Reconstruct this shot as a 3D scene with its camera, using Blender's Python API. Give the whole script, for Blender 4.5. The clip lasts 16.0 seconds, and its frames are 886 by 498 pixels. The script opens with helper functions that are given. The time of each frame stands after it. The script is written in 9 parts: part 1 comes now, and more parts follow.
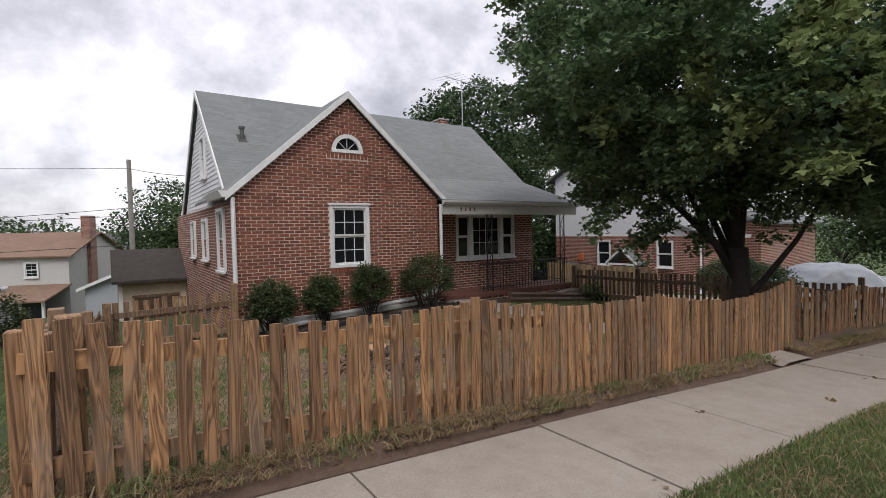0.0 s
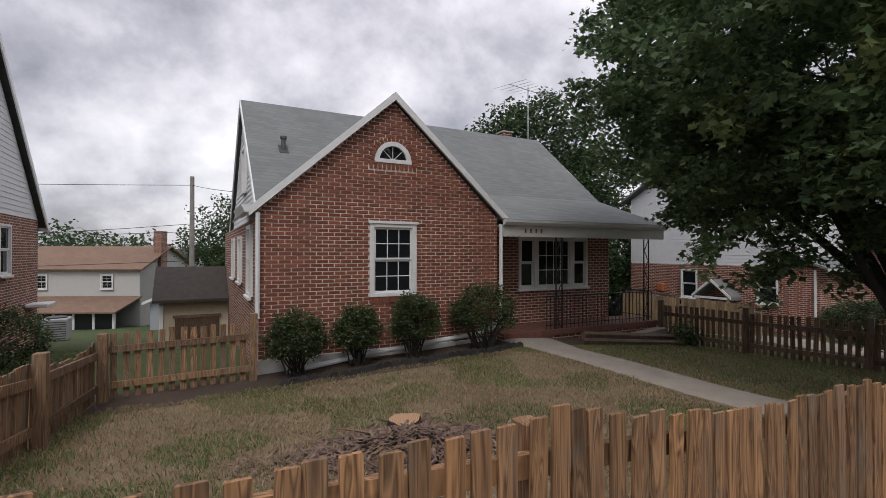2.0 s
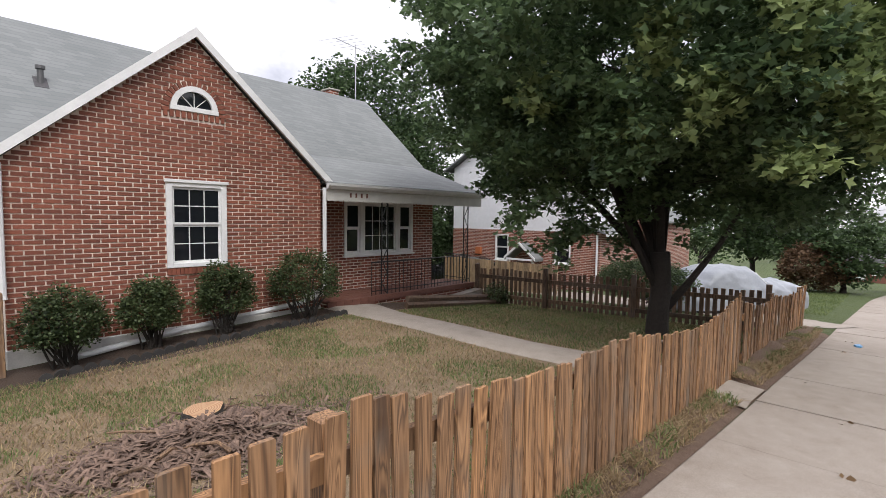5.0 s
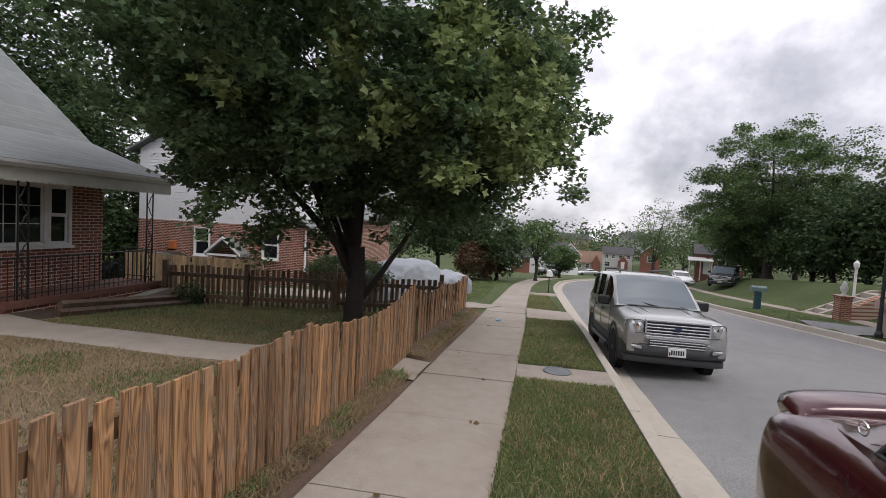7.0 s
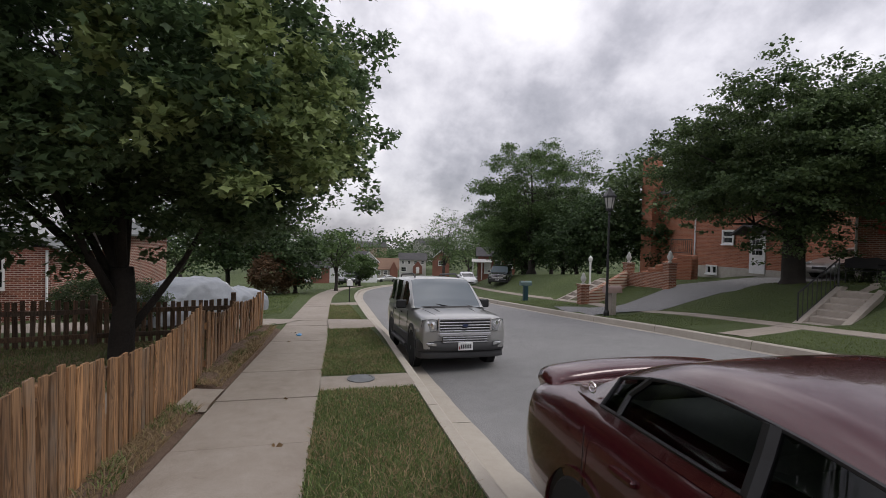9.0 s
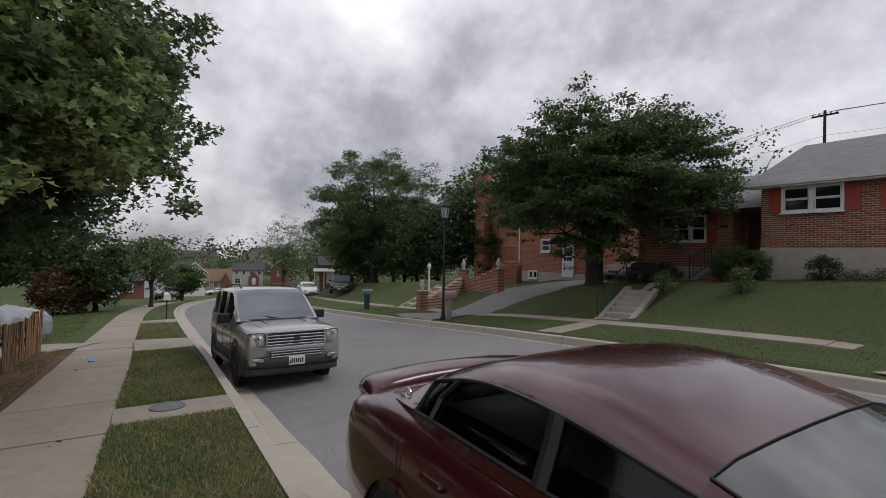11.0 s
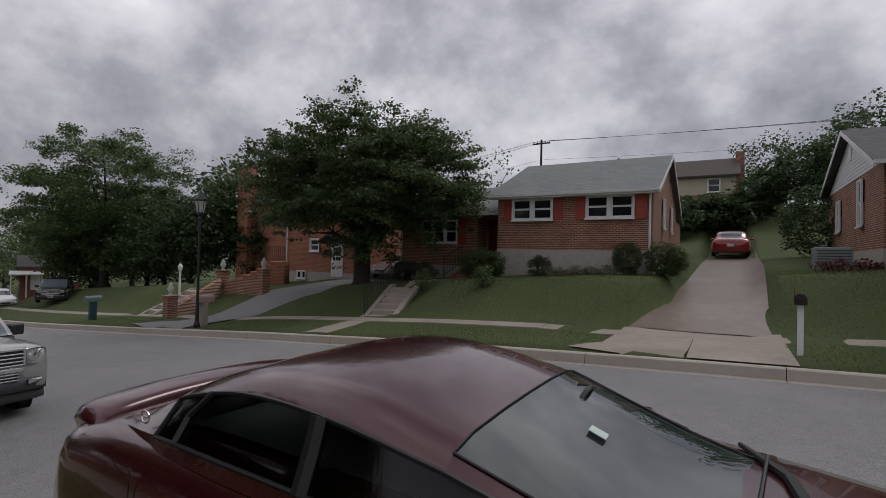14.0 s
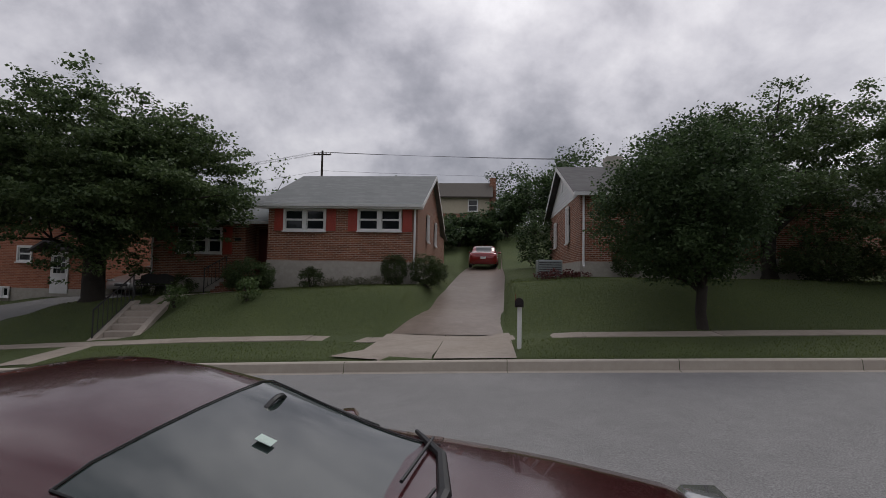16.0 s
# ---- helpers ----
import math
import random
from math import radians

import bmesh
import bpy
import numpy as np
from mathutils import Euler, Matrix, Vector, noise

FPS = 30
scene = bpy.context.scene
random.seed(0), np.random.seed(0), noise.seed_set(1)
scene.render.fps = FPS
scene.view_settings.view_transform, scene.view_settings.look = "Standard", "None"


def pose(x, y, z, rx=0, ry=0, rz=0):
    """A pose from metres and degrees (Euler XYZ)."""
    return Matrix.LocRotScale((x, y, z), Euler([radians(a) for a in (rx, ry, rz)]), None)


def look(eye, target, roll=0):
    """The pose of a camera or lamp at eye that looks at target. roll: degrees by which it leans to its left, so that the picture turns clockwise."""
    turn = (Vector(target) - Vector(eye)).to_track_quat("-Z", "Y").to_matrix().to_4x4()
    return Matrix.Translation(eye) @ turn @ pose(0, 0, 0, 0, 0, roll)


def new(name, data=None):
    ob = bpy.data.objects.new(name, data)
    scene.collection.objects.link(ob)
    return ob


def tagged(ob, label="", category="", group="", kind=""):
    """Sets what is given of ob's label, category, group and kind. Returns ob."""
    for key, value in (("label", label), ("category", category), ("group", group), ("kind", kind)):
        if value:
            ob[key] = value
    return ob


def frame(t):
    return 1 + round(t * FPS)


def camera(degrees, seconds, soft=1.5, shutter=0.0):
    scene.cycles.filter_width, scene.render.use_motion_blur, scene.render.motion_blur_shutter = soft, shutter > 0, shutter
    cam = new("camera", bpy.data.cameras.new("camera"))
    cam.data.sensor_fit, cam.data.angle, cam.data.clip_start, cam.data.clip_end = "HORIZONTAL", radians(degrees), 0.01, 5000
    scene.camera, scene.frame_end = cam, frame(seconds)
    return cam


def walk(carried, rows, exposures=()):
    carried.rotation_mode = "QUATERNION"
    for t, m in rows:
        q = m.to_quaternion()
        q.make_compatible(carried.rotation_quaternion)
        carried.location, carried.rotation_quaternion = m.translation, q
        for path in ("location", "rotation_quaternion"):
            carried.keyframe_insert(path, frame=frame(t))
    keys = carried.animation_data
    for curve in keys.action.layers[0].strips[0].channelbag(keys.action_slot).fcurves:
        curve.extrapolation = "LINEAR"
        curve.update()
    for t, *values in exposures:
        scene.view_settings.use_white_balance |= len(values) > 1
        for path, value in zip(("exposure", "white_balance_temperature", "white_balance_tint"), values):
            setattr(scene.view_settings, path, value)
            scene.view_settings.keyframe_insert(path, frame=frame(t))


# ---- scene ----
cam = camera(85.4, 16.0, soft=0.65)
PATH = [
    (0, (-0.085, -0.009, 1.791), (1.053, 1.634, 1.715), -1.2),
    (0.5, (0.1, 0.481, 1.738), (1.273, 2.095, 1.602), -1.1),
    (1, (0.34, 0.861, 1.823), (1.424, 2.535, 1.668), -0.1),
    (1.5, (0.633, 1.14, 1.863), (1.642, 2.866, 1.821), 0.4),
    (2, (0.91, 1.396, 1.863), (1.833, 3.17, 1.876), 0.1),
    (2.5, (1.041, 1.583, 1.871), (1.979, 3.349, 1.819), -0.1),
    (3, (1.106, 1.62, 1.892), (2.098, 3.355, 1.818), -0.2),
    (3.2, (1.112, 1.625, 1.893), (2.11, 3.357, 1.823), -0.2),
    (5.3, (1.175, 1.503, 1.896), (2.73, 2.754, 1.766), 0.8),
    (5.5, (1.194, 1.483, 1.892), (2.802, 2.666, 1.766), 0.7),
    (6, (1.227, 1.391, 1.887), (3.008, 2.288, 1.736), 1.0),
    (6.5, (1.24, 1.299, 1.887), (3.133, 1.929, 1.745), 2.9),
    (7, (1.257, 1.288, 1.886), (3.228, 1.615, 1.778), 3.2),
    (7.5, (1.245, 1.29, 1.895), (3.244, 1.32, 1.823), 1.7),
    (8, (1.227, 1.298, 1.886), (3.219, 1.142, 1.806), 0.9),
    (8.5, (1.2, 1.304, 1.897), (3.171, 0.974, 1.822), 1.0),
    (9, (1.178, 1.279, 1.907), (3.117, 0.79, 1.871), 1.4),
    (9.2, (1.167, 1.258, 1.905), (3.083, 0.686, 1.885), 1.6),
    (11.3, (1.255, 1.071, 1.877), (2.917, -0.043, 1.884), 0.9),
    (11.5, (1.262, 1.072, 1.876), (2.905, -0.069, 1.879), 0.7),
    (12, (1.267, 1.079, 1.885), (2.759, -0.252, 1.916), 1.0),
    (12.5, (1.282, 1.068, 1.876), (2.609, -0.429, 1.897), 1.1),
    (13, (1.283, 1.059, 1.872), (2.506, -0.524, 1.877), 1.0),
    (13.5, (1.271, 1.057, 1.868), (2.397, -0.596, 1.877), 0.8),
    (14, (1.234, 1.053, 1.882), (2.248, -0.671, 1.918), 1.4),
    (14.5, (1.128, 1.04, 1.895), (1.981, -0.768, 1.958), 1.4),
    (15, (1.005, 1.038, 1.905), (1.709, -0.831, 2.01), 0.9),
    (15.5, (0.897, 0.993, 1.893), (1.387, -0.944, 1.996), 0.8),
    (16, (0.81, 0.953, 1.876), (0.99, -1.036, 1.98), 1.1),
]
EXPOSURES = [(0, 0.82), (0.5, 0.95), (1.0, 0.82), (1.5, 0.46), (2.0, 0.52), (2.5, 0.74), (3.2, 0.84), (5.3, 1.46), (5.5, 1.42), (6.0, 1.1), (6.5, 0.95), (7.5, 0.82), (8.5, 0.62), (9.0, 0.5), (11.5, 0.16), (12.5, 0.02), (16.0, -0.05)]
walk(cam, [(t, look(eye, target, roll)) for t, eye, target, roll in PATH], EXPOSURES)

# ---- world and light ----
world = bpy.data.worlds.new("overcast_sky")
scene.world = world
world.use_nodes = True


def build_world():
    nt = world.node_tree
    nt.nodes.clear()
    out = nt.nodes.new("ShaderNodeOutputWorld")
    bg = nt.nodes.new("ShaderNodeBackground")
    bg.inputs["Strength"].default_value = 1.0
    sky = nt.nodes.new("ShaderNodeTexSky")
    sky.sky_type, sky.sun_disc = "NISHITA", False
    sky.sun_elevation, sky.sun_rotation = radians(48), radians(200)
    dim = nt.nodes.new("ShaderNodeVectorMath")
    dim.operation = "SCALE"
    dim.inputs["Scale"].default_value = 0.07
    nt.links.new(sky.outputs["Color"], dim.inputs[0])
    tc = nt.nodes.new("ShaderNodeTexCoord")
    sep = nt.nodes.new("ShaderNodeSeparateXYZ")
    nt.links.new(tc.outputs["Generated"], sep.inputs[0])
    # a flat cloud deck seen from below: direction divided by its height
    hz = nt.nodes.new("ShaderNodeMath")
    hz.operation, hz.inputs[1].default_value = "MAXIMUM", 0.0
    nt.links.new(sep.outputs["Z"], hz.inputs[0])
    add = nt.nodes.new("ShaderNodeMath")
    add.operation, add.inputs[1].default_value = "ADD", 0.75
    nt.links.new(hz.outputs[0], add.inputs[0])
    comb = nt.nodes.new("ShaderNodeCombineXYZ")
    for i, ax in enumerate("XY"):
        d = nt.nodes.new("ShaderNodeMath")
        d.operation = "DIVIDE"
        nt.links.new(sep.outputs[ax], d.inputs[0])
        nt.links.new(add.outputs[0], d.inputs[1])
        nt.links.new(d.outputs[0], comb.inputs[i])
    def cloud(scale, detail, offset, dist):
        mp = nt.nodes.new("ShaderNodeMapping")
        mp.inputs["Location"].default_value = offset
        nt.links.new(comb.outputs[0], mp.inputs[0])
        n = nt.nodes.new("ShaderNodeTexNoise")
        n.inputs["Scale"].default_value, n.inputs["Detail"].default_value = scale, detail
        n.inputs["Roughness"].default_value, n.inputs["Distortion"].default_value = 0.56, dist
        nt.links.new(mp.outputs[0], n.inputs["Vector"])
        return n
    big, small = cloud(2.3, 8, (3.1, 1.7, 0), 0.1), cloud(6.4, 8, (0.3, 5.2, 2.0), 0.1)
    mixn = nt.nodes.new("ShaderNodeMix")
    mixn.inputs[0].default_value = 0.38
    nt.links.new(big.outputs["Fac"], mixn.inputs[2])
    nt.links.new(small.outputs["Fac"], mixn.inputs[3])
    ramp = nt.nodes.new("ShaderNodeValToRGB")
    els = ramp.color_ramp.elements
    els[0].position, els[0].color = 0.36, (0.25, 0.25, 0.285, 1)
    els[1].position, els[1].color = 0.66, (1.0, 0.975, 1.01, 1)
    e = els.new(0.455); e.color = (0.44, 0.43, 0.478, 1)
    e = els.new(0.53); e.color = (0.65, 0.632, 0.683, 1)
    e = els.new(0.59); e.color = (0.80, 0.778, 0.82, 1)
    nt.links.new(mixn.outputs[0], ramp.inputs[0])
    # the deck closes the sky; a little of the clear sky's colour comes through
    mix = nt.nodes.new("ShaderNodeMix")
    mix.data_type = "RGBA"
    mix.inputs[0].default_value = 0.88
    nt.links.new(dim.outputs[0], mix.inputs[6])
    # an overcast sky is brightest overhead and dims towards the horizon
    lift = nt.nodes.new("ShaderNodeMath")
    lift.operation, lift.inputs[1].default_value, lift.inputs[2].default_value = "MULTIPLY_ADD", 0.70, 0.74
    nt.links.new(hz.outputs[0], lift.inputs[0])
    deck = nt.nodes.new("ShaderNodeVectorMath")
    deck.operation = "SCALE"
    nt.links.new(ramp.outputs[0], deck.inputs[0])
    nt.links.new(lift.outputs[0], deck.inputs["Scale"])
    nt.links.new(deck.outputs[0], mix.inputs[7])
    nt.links.new(mix.outputs[2], bg.inputs["Color"])
    nt.links.new(bg.outputs[0], out.inputs[0])


build_world()
sun = new("sun", bpy.data.lights.new("sun", "SUN"))
sun.data.energy, sun.data.angle, sun.data.color = 0.85, radians(25), (1.0, 0.97, 0.93)
sun.matrix_world = look((0, 0, 50), (20, 34, 0))

# ---- materials ----
MATS = {}


def material(name, build):
    if name not in MATS:
        m = bpy.data.materials.new(name)
        m.use_nodes = True
        nt = m.node_tree
        bsdf = nt.nodes["Principled BSDF"]
        build(nt, bsdf)
        MATS[name] = m
    return MATS[name]


def node(nt, kind, **sets):
    n = nt.nodes.new(kind)
    for k, v in sets.items():
        n.inputs[k].default_value = v
    return n


def coords(nt, scale=(1, 1, 1), kind="Object"):
    tc = nt.nodes.new("ShaderNodeTexCoord")
    mp = nt.nodes.new("ShaderNodeMapping")
    mp.inputs["Scale"].default_value = scale
    nt.links.new(tc.outputs[kind], mp.inputs[0])
    return mp.outputs[0]


def ramp_of(nt, fac, stops):
    r = nt.nodes.new("ShaderNodeValToRGB")
    els = r.color_ramp.elements
    els[0].position, els[0].color = stops[0][0], (*stops[0][1], 1)
    els[1].position, els[1].color = stops[-1][0], (*stops[-1][1], 1)
    for p, c in stops[1:-1]:
        els.new(p).color = (*c, 1)
    nt.links.new(fac, r.inputs[0])
    return r.outputs[0]


def mixed(nt, a, b, fac, mode="MIX"):
    m = nt.nodes.new("ShaderNodeMix")
    m.data_type, m.blend_type = "RGBA", mode
    for sock, v in ((m.inputs[6], a), (m.inputs[7], b), (m.inputs[0], fac)):
        if isinstance(v, (int, float)):
            sock.default_value = v
        elif isinstance(v, tuple):
            sock.default_value = (*v, 1)
        else:
            nt.links.new(v, sock)
    return m.outputs[2]


def noise_of(nt, vec, scale, detail=5, rough=0.6, dist=0.0):
    n = node(nt, "ShaderNodeTexNoise", Scale=scale, Detail=detail, Roughness=rough, Distortion=dist)
    nt.links.new(vec, n.inputs["Vector"])
    return n.outputs["Fac"]


def bump(nt, bsdf, height, strength, distance):
    b = node(nt, "ShaderNodeBump", Strength=strength, Distance=distance)
    nt.links.new(height, b.inputs["Height"])
    nt.links.new(b.outputs[0], bsdf.inputs["Normal"])


def plain(name, col, rough=0.6, metal=0.0, vary=0.18, scale=6.0, grain=0.0, grain_scale=120, coat=0.0, spec=None):
    """Painted, cast or moulded surface: one colour with stains at a large and a small scale."""
    def build(nt, bsdf):
        v = coords(nt)
        a, b = noise_of(nt, v, scale), noise_of(nt, v, scale * 9)
        lo = tuple(c * (1 - vary) for c in col)
        hi = tuple(min(1, c * (1 + vary * 0.6)) for c in col)
        c = mixed(nt, ramp_of(nt, a, [(0.3, lo), (0.7, hi)]), ramp_of(nt, b, [(0.3, lo), (0.7, hi)]), 0.4)
        nt.links.new(c, bsdf.inputs["Base Color"])
        bsdf.inputs["Roughness"].default_value, bsdf.inputs["Metallic"].default_value = rough, metal
        bsdf.inputs["Coat Weight"].default_value = coat
        bsdf.inputs["Coat Roughness"].default_value = 0.04
        if spec is not None:
            bsdf.inputs["Specular IOR Level"].default_value = spec
        if grain:
            bump(nt, bsdf, noise_of(nt, v, grain_scale, 3), grain, 0.004)
    return material(name, build)


def leaves(name, dark, light, rough=0.55):
    """Foliage: each leaf its own green, with some light let through."""
    def build(nt, bsdf):
        geo = nt.nodes.new("ShaderNodeNewGeometry")
        v = coords(nt)
        n = noise_of(nt, v, 0.7, 3)
        c = ramp_of(nt, geo.outputs["Random Per Island"], [(0.0, dark), (0.75, light), (1.0, tuple(min(1, q * 1.45) for q in light))])
        c = mixed(nt, c, ramp_of(nt, n, [(0.35, dark), (0.7, light)]), 0.45)
        nt.links.new(c, bsdf.inputs["Base Color"])
        bsdf.inputs["Roughness"].default_value = rough
        bsdf.inputs["Specular IOR Level"].default_value = 0.35
        tr = nt.nodes.new("ShaderNodeBsdfTranslucent")
        nt.links.new(c, tr.inputs["Color"])
        mx = nt.nodes.new("ShaderNodeMixShader")
        mx.inputs[0].default_value = 0.42
        nt.links.new(bsdf.outputs[0], mx.inputs[1])
        nt.links.new(tr.outputs[0], mx.inputs[2])
        nt.links.new(mx.outputs[0], nt.nodes["Material Output"].inputs[0])
    return material(name, build)


def pieces(name, dark, light, rough=0.8, grain=90, strength=0.4, stain=None, per_object=True):
    """Bricks, tiles and boards: each piece its own shade."""
    def build(nt, bsdf):
        v = coords(nt, kind="Object")
        if per_object:
            rnd = nt.nodes.new("ShaderNodeObjectInfo").outputs["Random"]
        else:
            rnd = nt.nodes.new("ShaderNodeNewGeometry").outputs["Random Per Island"]
        c = ramp_of(nt, rnd, [(0.0, dark), (1.0, light)])
        n = noise_of(nt, v, grain)
        c = mixed(nt, c, ramp_of(nt, n, [(0.3, tuple(q * 0.7 for q in dark)), (0.7, light)]), 0.35)
        if stain:
            c = mixed(nt, c, stain, ramp_of(nt, noise_of(nt, v, 0.8, 4), [(0.5, (0, 0, 0)), (0.75, (0.5, 0.5, 0.5))]))
        nt.links.new(c, bsdf.inputs["Base Color"])
        bsdf.inputs["Roughness"].default_value = rough
        bump(nt, bsdf, n, strength, 0.004)
    return material(name, build)


def brickwork(name, dark, light, mortar, course=0.0677, length=0.21):
    """Brick wall in running bond for walls far off: the joints are recessed by relief."""
    def build(nt, bsdf):
        tc = nt.nodes.new("ShaderNodeTexCoord")
        geo = nt.nodes.new("ShaderNodeNewGeometry")
        sp, sn = nt.nodes.new("ShaderNodeSeparateXYZ"), nt.nodes.new("ShaderNodeSeparateXYZ")
        nt.links.new(tc.outputs["Object"], sp.inputs[0])
        nt.links.new(geo.outputs["Normal"], sn.inputs[0])
        ab = nt.nodes.new("ShaderNodeMath"); ab.operation = "ABSOLUTE"
        nt.links.new(sn.outputs["X"], ab.inputs[0])
        gt = nt.nodes.new("ShaderNodeMath"); gt.operation, gt.inputs[1].default_value = "GREATER_THAN", 0.7
        nt.links.new(ab.outputs[0], gt.inputs[0])
        mx = nt.nodes.new("ShaderNodeMix")
        nt.links.new(gt.outputs[0], mx.inputs[0])
        nt.links.new(sp.outputs["X"], mx.inputs[2])
        nt.links.new(sp.outputs["Y"], mx.inputs[3])
        cb = nt.nodes.new("ShaderNodeCombineXYZ")
        nt.links.new(mx.outputs[0], cb.inputs[0])
        nt.links.new(sp.outputs["Z"], cb.inputs[1])
        bt = nt.nodes.new("ShaderNodeTexBrick")
        bt.inputs["Scale"].default_value = 1.0
        bt.inputs["Mortar Size"].default_value = 0.0085
        bt.inputs["Brick Width"].default_value, bt.inputs["Row Height"].default_value = length, course
        bt.inputs["Color1"].default_value, bt.inputs["Color2"].default_value = (*dark, 1), (*light, 1)
        bt.inputs["Mortar"].default_value = (*mortar, 1)
        nt.links.new(cb.outputs[0], bt.inputs["Vector"])
        v = coords(nt)
        n = noise_of(nt, v, 1.1, 4)
        c = mixed(nt, bt.outputs["Color"], ramp_of(nt, n, [(0.3, (0.72, 0.72, 0.72)), (0.7, (1.1, 1.1, 1.1))]), 0.7, "MULTIPLY")
        nt.links.new(c, bsdf.inputs["Base Color"])
        bsdf.inputs["Roughness"].default_value = 0.85
        inv = nt.nodes.new("ShaderNodeMath"); inv.operation, inv.inputs[0].default_value = "SUBTRACT", 1.0
        nt.links.new(bt.outputs["Fac"], inv.inputs[1])
        bump(nt, bsdf, inv.outputs[0], 0.6, 0.008)
    return material(name, build)


def shingles(name, dark, light, course=0.14):
    """Asphalt shingles: courses along z with uneven tabs and weathering."""
    def build(nt, bsdf):
        v = coords(nt)
        sp = nt.nodes.new("ShaderNodeSeparateXYZ")
        nt.links.new(v, sp.inputs[0])
        sm = nt.nodes.new("ShaderNodeMath"); sm.operation = "ADD"
        nt.links.new(sp.outputs["X"], sm.inputs[0]); nt.links.new(sp.outputs["Y"], sm.inputs[1])
        cb = nt.nodes.new("ShaderNodeCombineXYZ")
        nt.links.new(sm.outputs[0], cb.inputs[0]); nt.links.new(sp.outputs["Z"], cb.inputs[1])
        bt = nt.nodes.new("ShaderNodeTexBrick")
        bt.inputs["Mortar Size"].default_value = 0.006
        bt.inputs["Brick Width"].default_value, bt.inputs["Row Height"].default_value = 0.3, course * 0.6
        bt.inputs["Scale"].default_value = 1.0
        bt.inputs["Color1"].default_value, bt.inputs["Color2"].default_value = (*dark, 1), (*light, 1)
        bt.inputs["Mortar"].default_value = (*(q * 0.72 for q in dark), 1)
        nt.links.new(cb.outputs[0], bt.inputs["Vector"])
        n, g = noise_of(nt, v, 0.6, 5), noise_of(nt, v, 60, 3)
        c = mixed(nt, bt.outputs["Color"], ramp_of(nt, n, [(0.3, dark), (0.7, light)]), 0.45)
        c = mixed(nt, c, ramp_of(nt, g, [(0.3, dark), (0.75, light)]), 0.3)
        nt.links.new(c, bsdf.inputs["Base Color"])
        bsdf.inputs["Roughness"].default_value = 0.9
        bump(nt, bsdf, g, 0.4, 0.004)
    return material(name, build)


def wood(name, dark, light, knot=(0.05, 0.025, 0.012), rough=0.75, stretch=(26, 26, 2.2)):
    """Weathered pine: long grain with knots and darker streaks, each board different."""
    def build(nt, bsdf):
        tc = nt.nodes.new("ShaderNodeTexCoord")
        oi = nt.nodes.new("ShaderNodeObjectInfo")
        off = nt.nodes.new("ShaderNodeVectorMath"); off.operation = "SCALE"
        cb = nt.nodes.new("ShaderNodeCombineXYZ")
        for i in range(3):
            nt.links.new(oi.outputs["Random"], cb.inputs[i])
        nt.links.new(cb.outputs[0], off.inputs[0]); off.inputs["Scale"].default_value = 37.0
        ad = nt.nodes.new("ShaderNodeVectorMath"); ad.operation = "ADD"
        nt.links.new(tc.outputs["Object"], ad.inputs[0]); nt.links.new(off.outputs[0], ad.inputs[1])
        def stretched(scale, detail, dist):
            mp = nt.nodes.new("ShaderNodeMapping"); mp.inputs["Scale"].default_value = scale
            nt.links.new(ad.outputs[0], mp.inputs[0])
            return noise_of(nt, mp.outputs[0], 1.0, detail, 0.6, dist)
        g = stretched((80, 80, 2.2), 5, 0.6)
        flame = stretched((11, 11, 0.8), 2, 1.3)
        k = noise_of(nt, ad.outputs[0], 5.0, 2)
        s = noise_of(nt, ad.outputs[0], 1.6, 4)
        c = ramp_of(nt, flame, [(0.34, tuple(0.8 * p for p in dark)), (0.44, tuple(0.3 * p + 0.7 * q for p, q in zip(dark, light))), (0.49, tuple(0.6 * p for p in dark)), (0.53, light), (0.58, tuple(0.7 * p for p in dark)), (0.66, light)])
        c = mixed(nt, c, ramp_of(nt, g, [(0.3, tuple(q * 0.7 for q in dark)), (0.7, light)]), 0.36)
        tone = ramp_of(nt, oi.outputs["Random"], [(0.0, (0.42, 0.40, 0.38)), (0.45, (0.92, 0.90, 0.87)), (1.0, (1.40, 1.30, 1.12))])
        c = mixed(nt, c, tone, 0.75, "MULTIPLY")
        c = mixed(nt, c, knot, ramp_of(nt, k, [(0.70, (0, 0, 0)), (0.78, (0.85, 0.85, 0.85))]))
        c = mixed(nt, c, (0.19, 0.17, 0.14), ramp_of(nt, s, [(0.52, (0, 0, 0)), (0.75, (0.55, 0.55, 0.55))]))
        nt.links.new(c, bsdf.inputs["Base Color"])
        bsdf.inputs["Roughness"].default_value = rough
        bump(nt, bsdf, g, 0.35, 0.004)
    return material(name, build)


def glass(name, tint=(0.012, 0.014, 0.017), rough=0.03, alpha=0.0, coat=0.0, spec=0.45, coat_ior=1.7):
    """Window glass, opaque and mirror-like; the shade inside is put into the default dark tint."""
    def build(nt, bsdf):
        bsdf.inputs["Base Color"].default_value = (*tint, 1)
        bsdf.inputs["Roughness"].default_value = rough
        bsdf.inputs["Specular IOR Level"].default_value = spec
        bsdf.inputs["Coat Weight"].default_value, bsdf.inputs["Coat Roughness"].default_value = coat, 0.01
        bsdf.inputs["Coat IOR"].default_value = coat_ior
        if alpha:
            bsdf.inputs["Transmission Weight"].default_value = alpha
            bsdf.inputs["IOR"].default_value = 1.45
    return material(name, build)


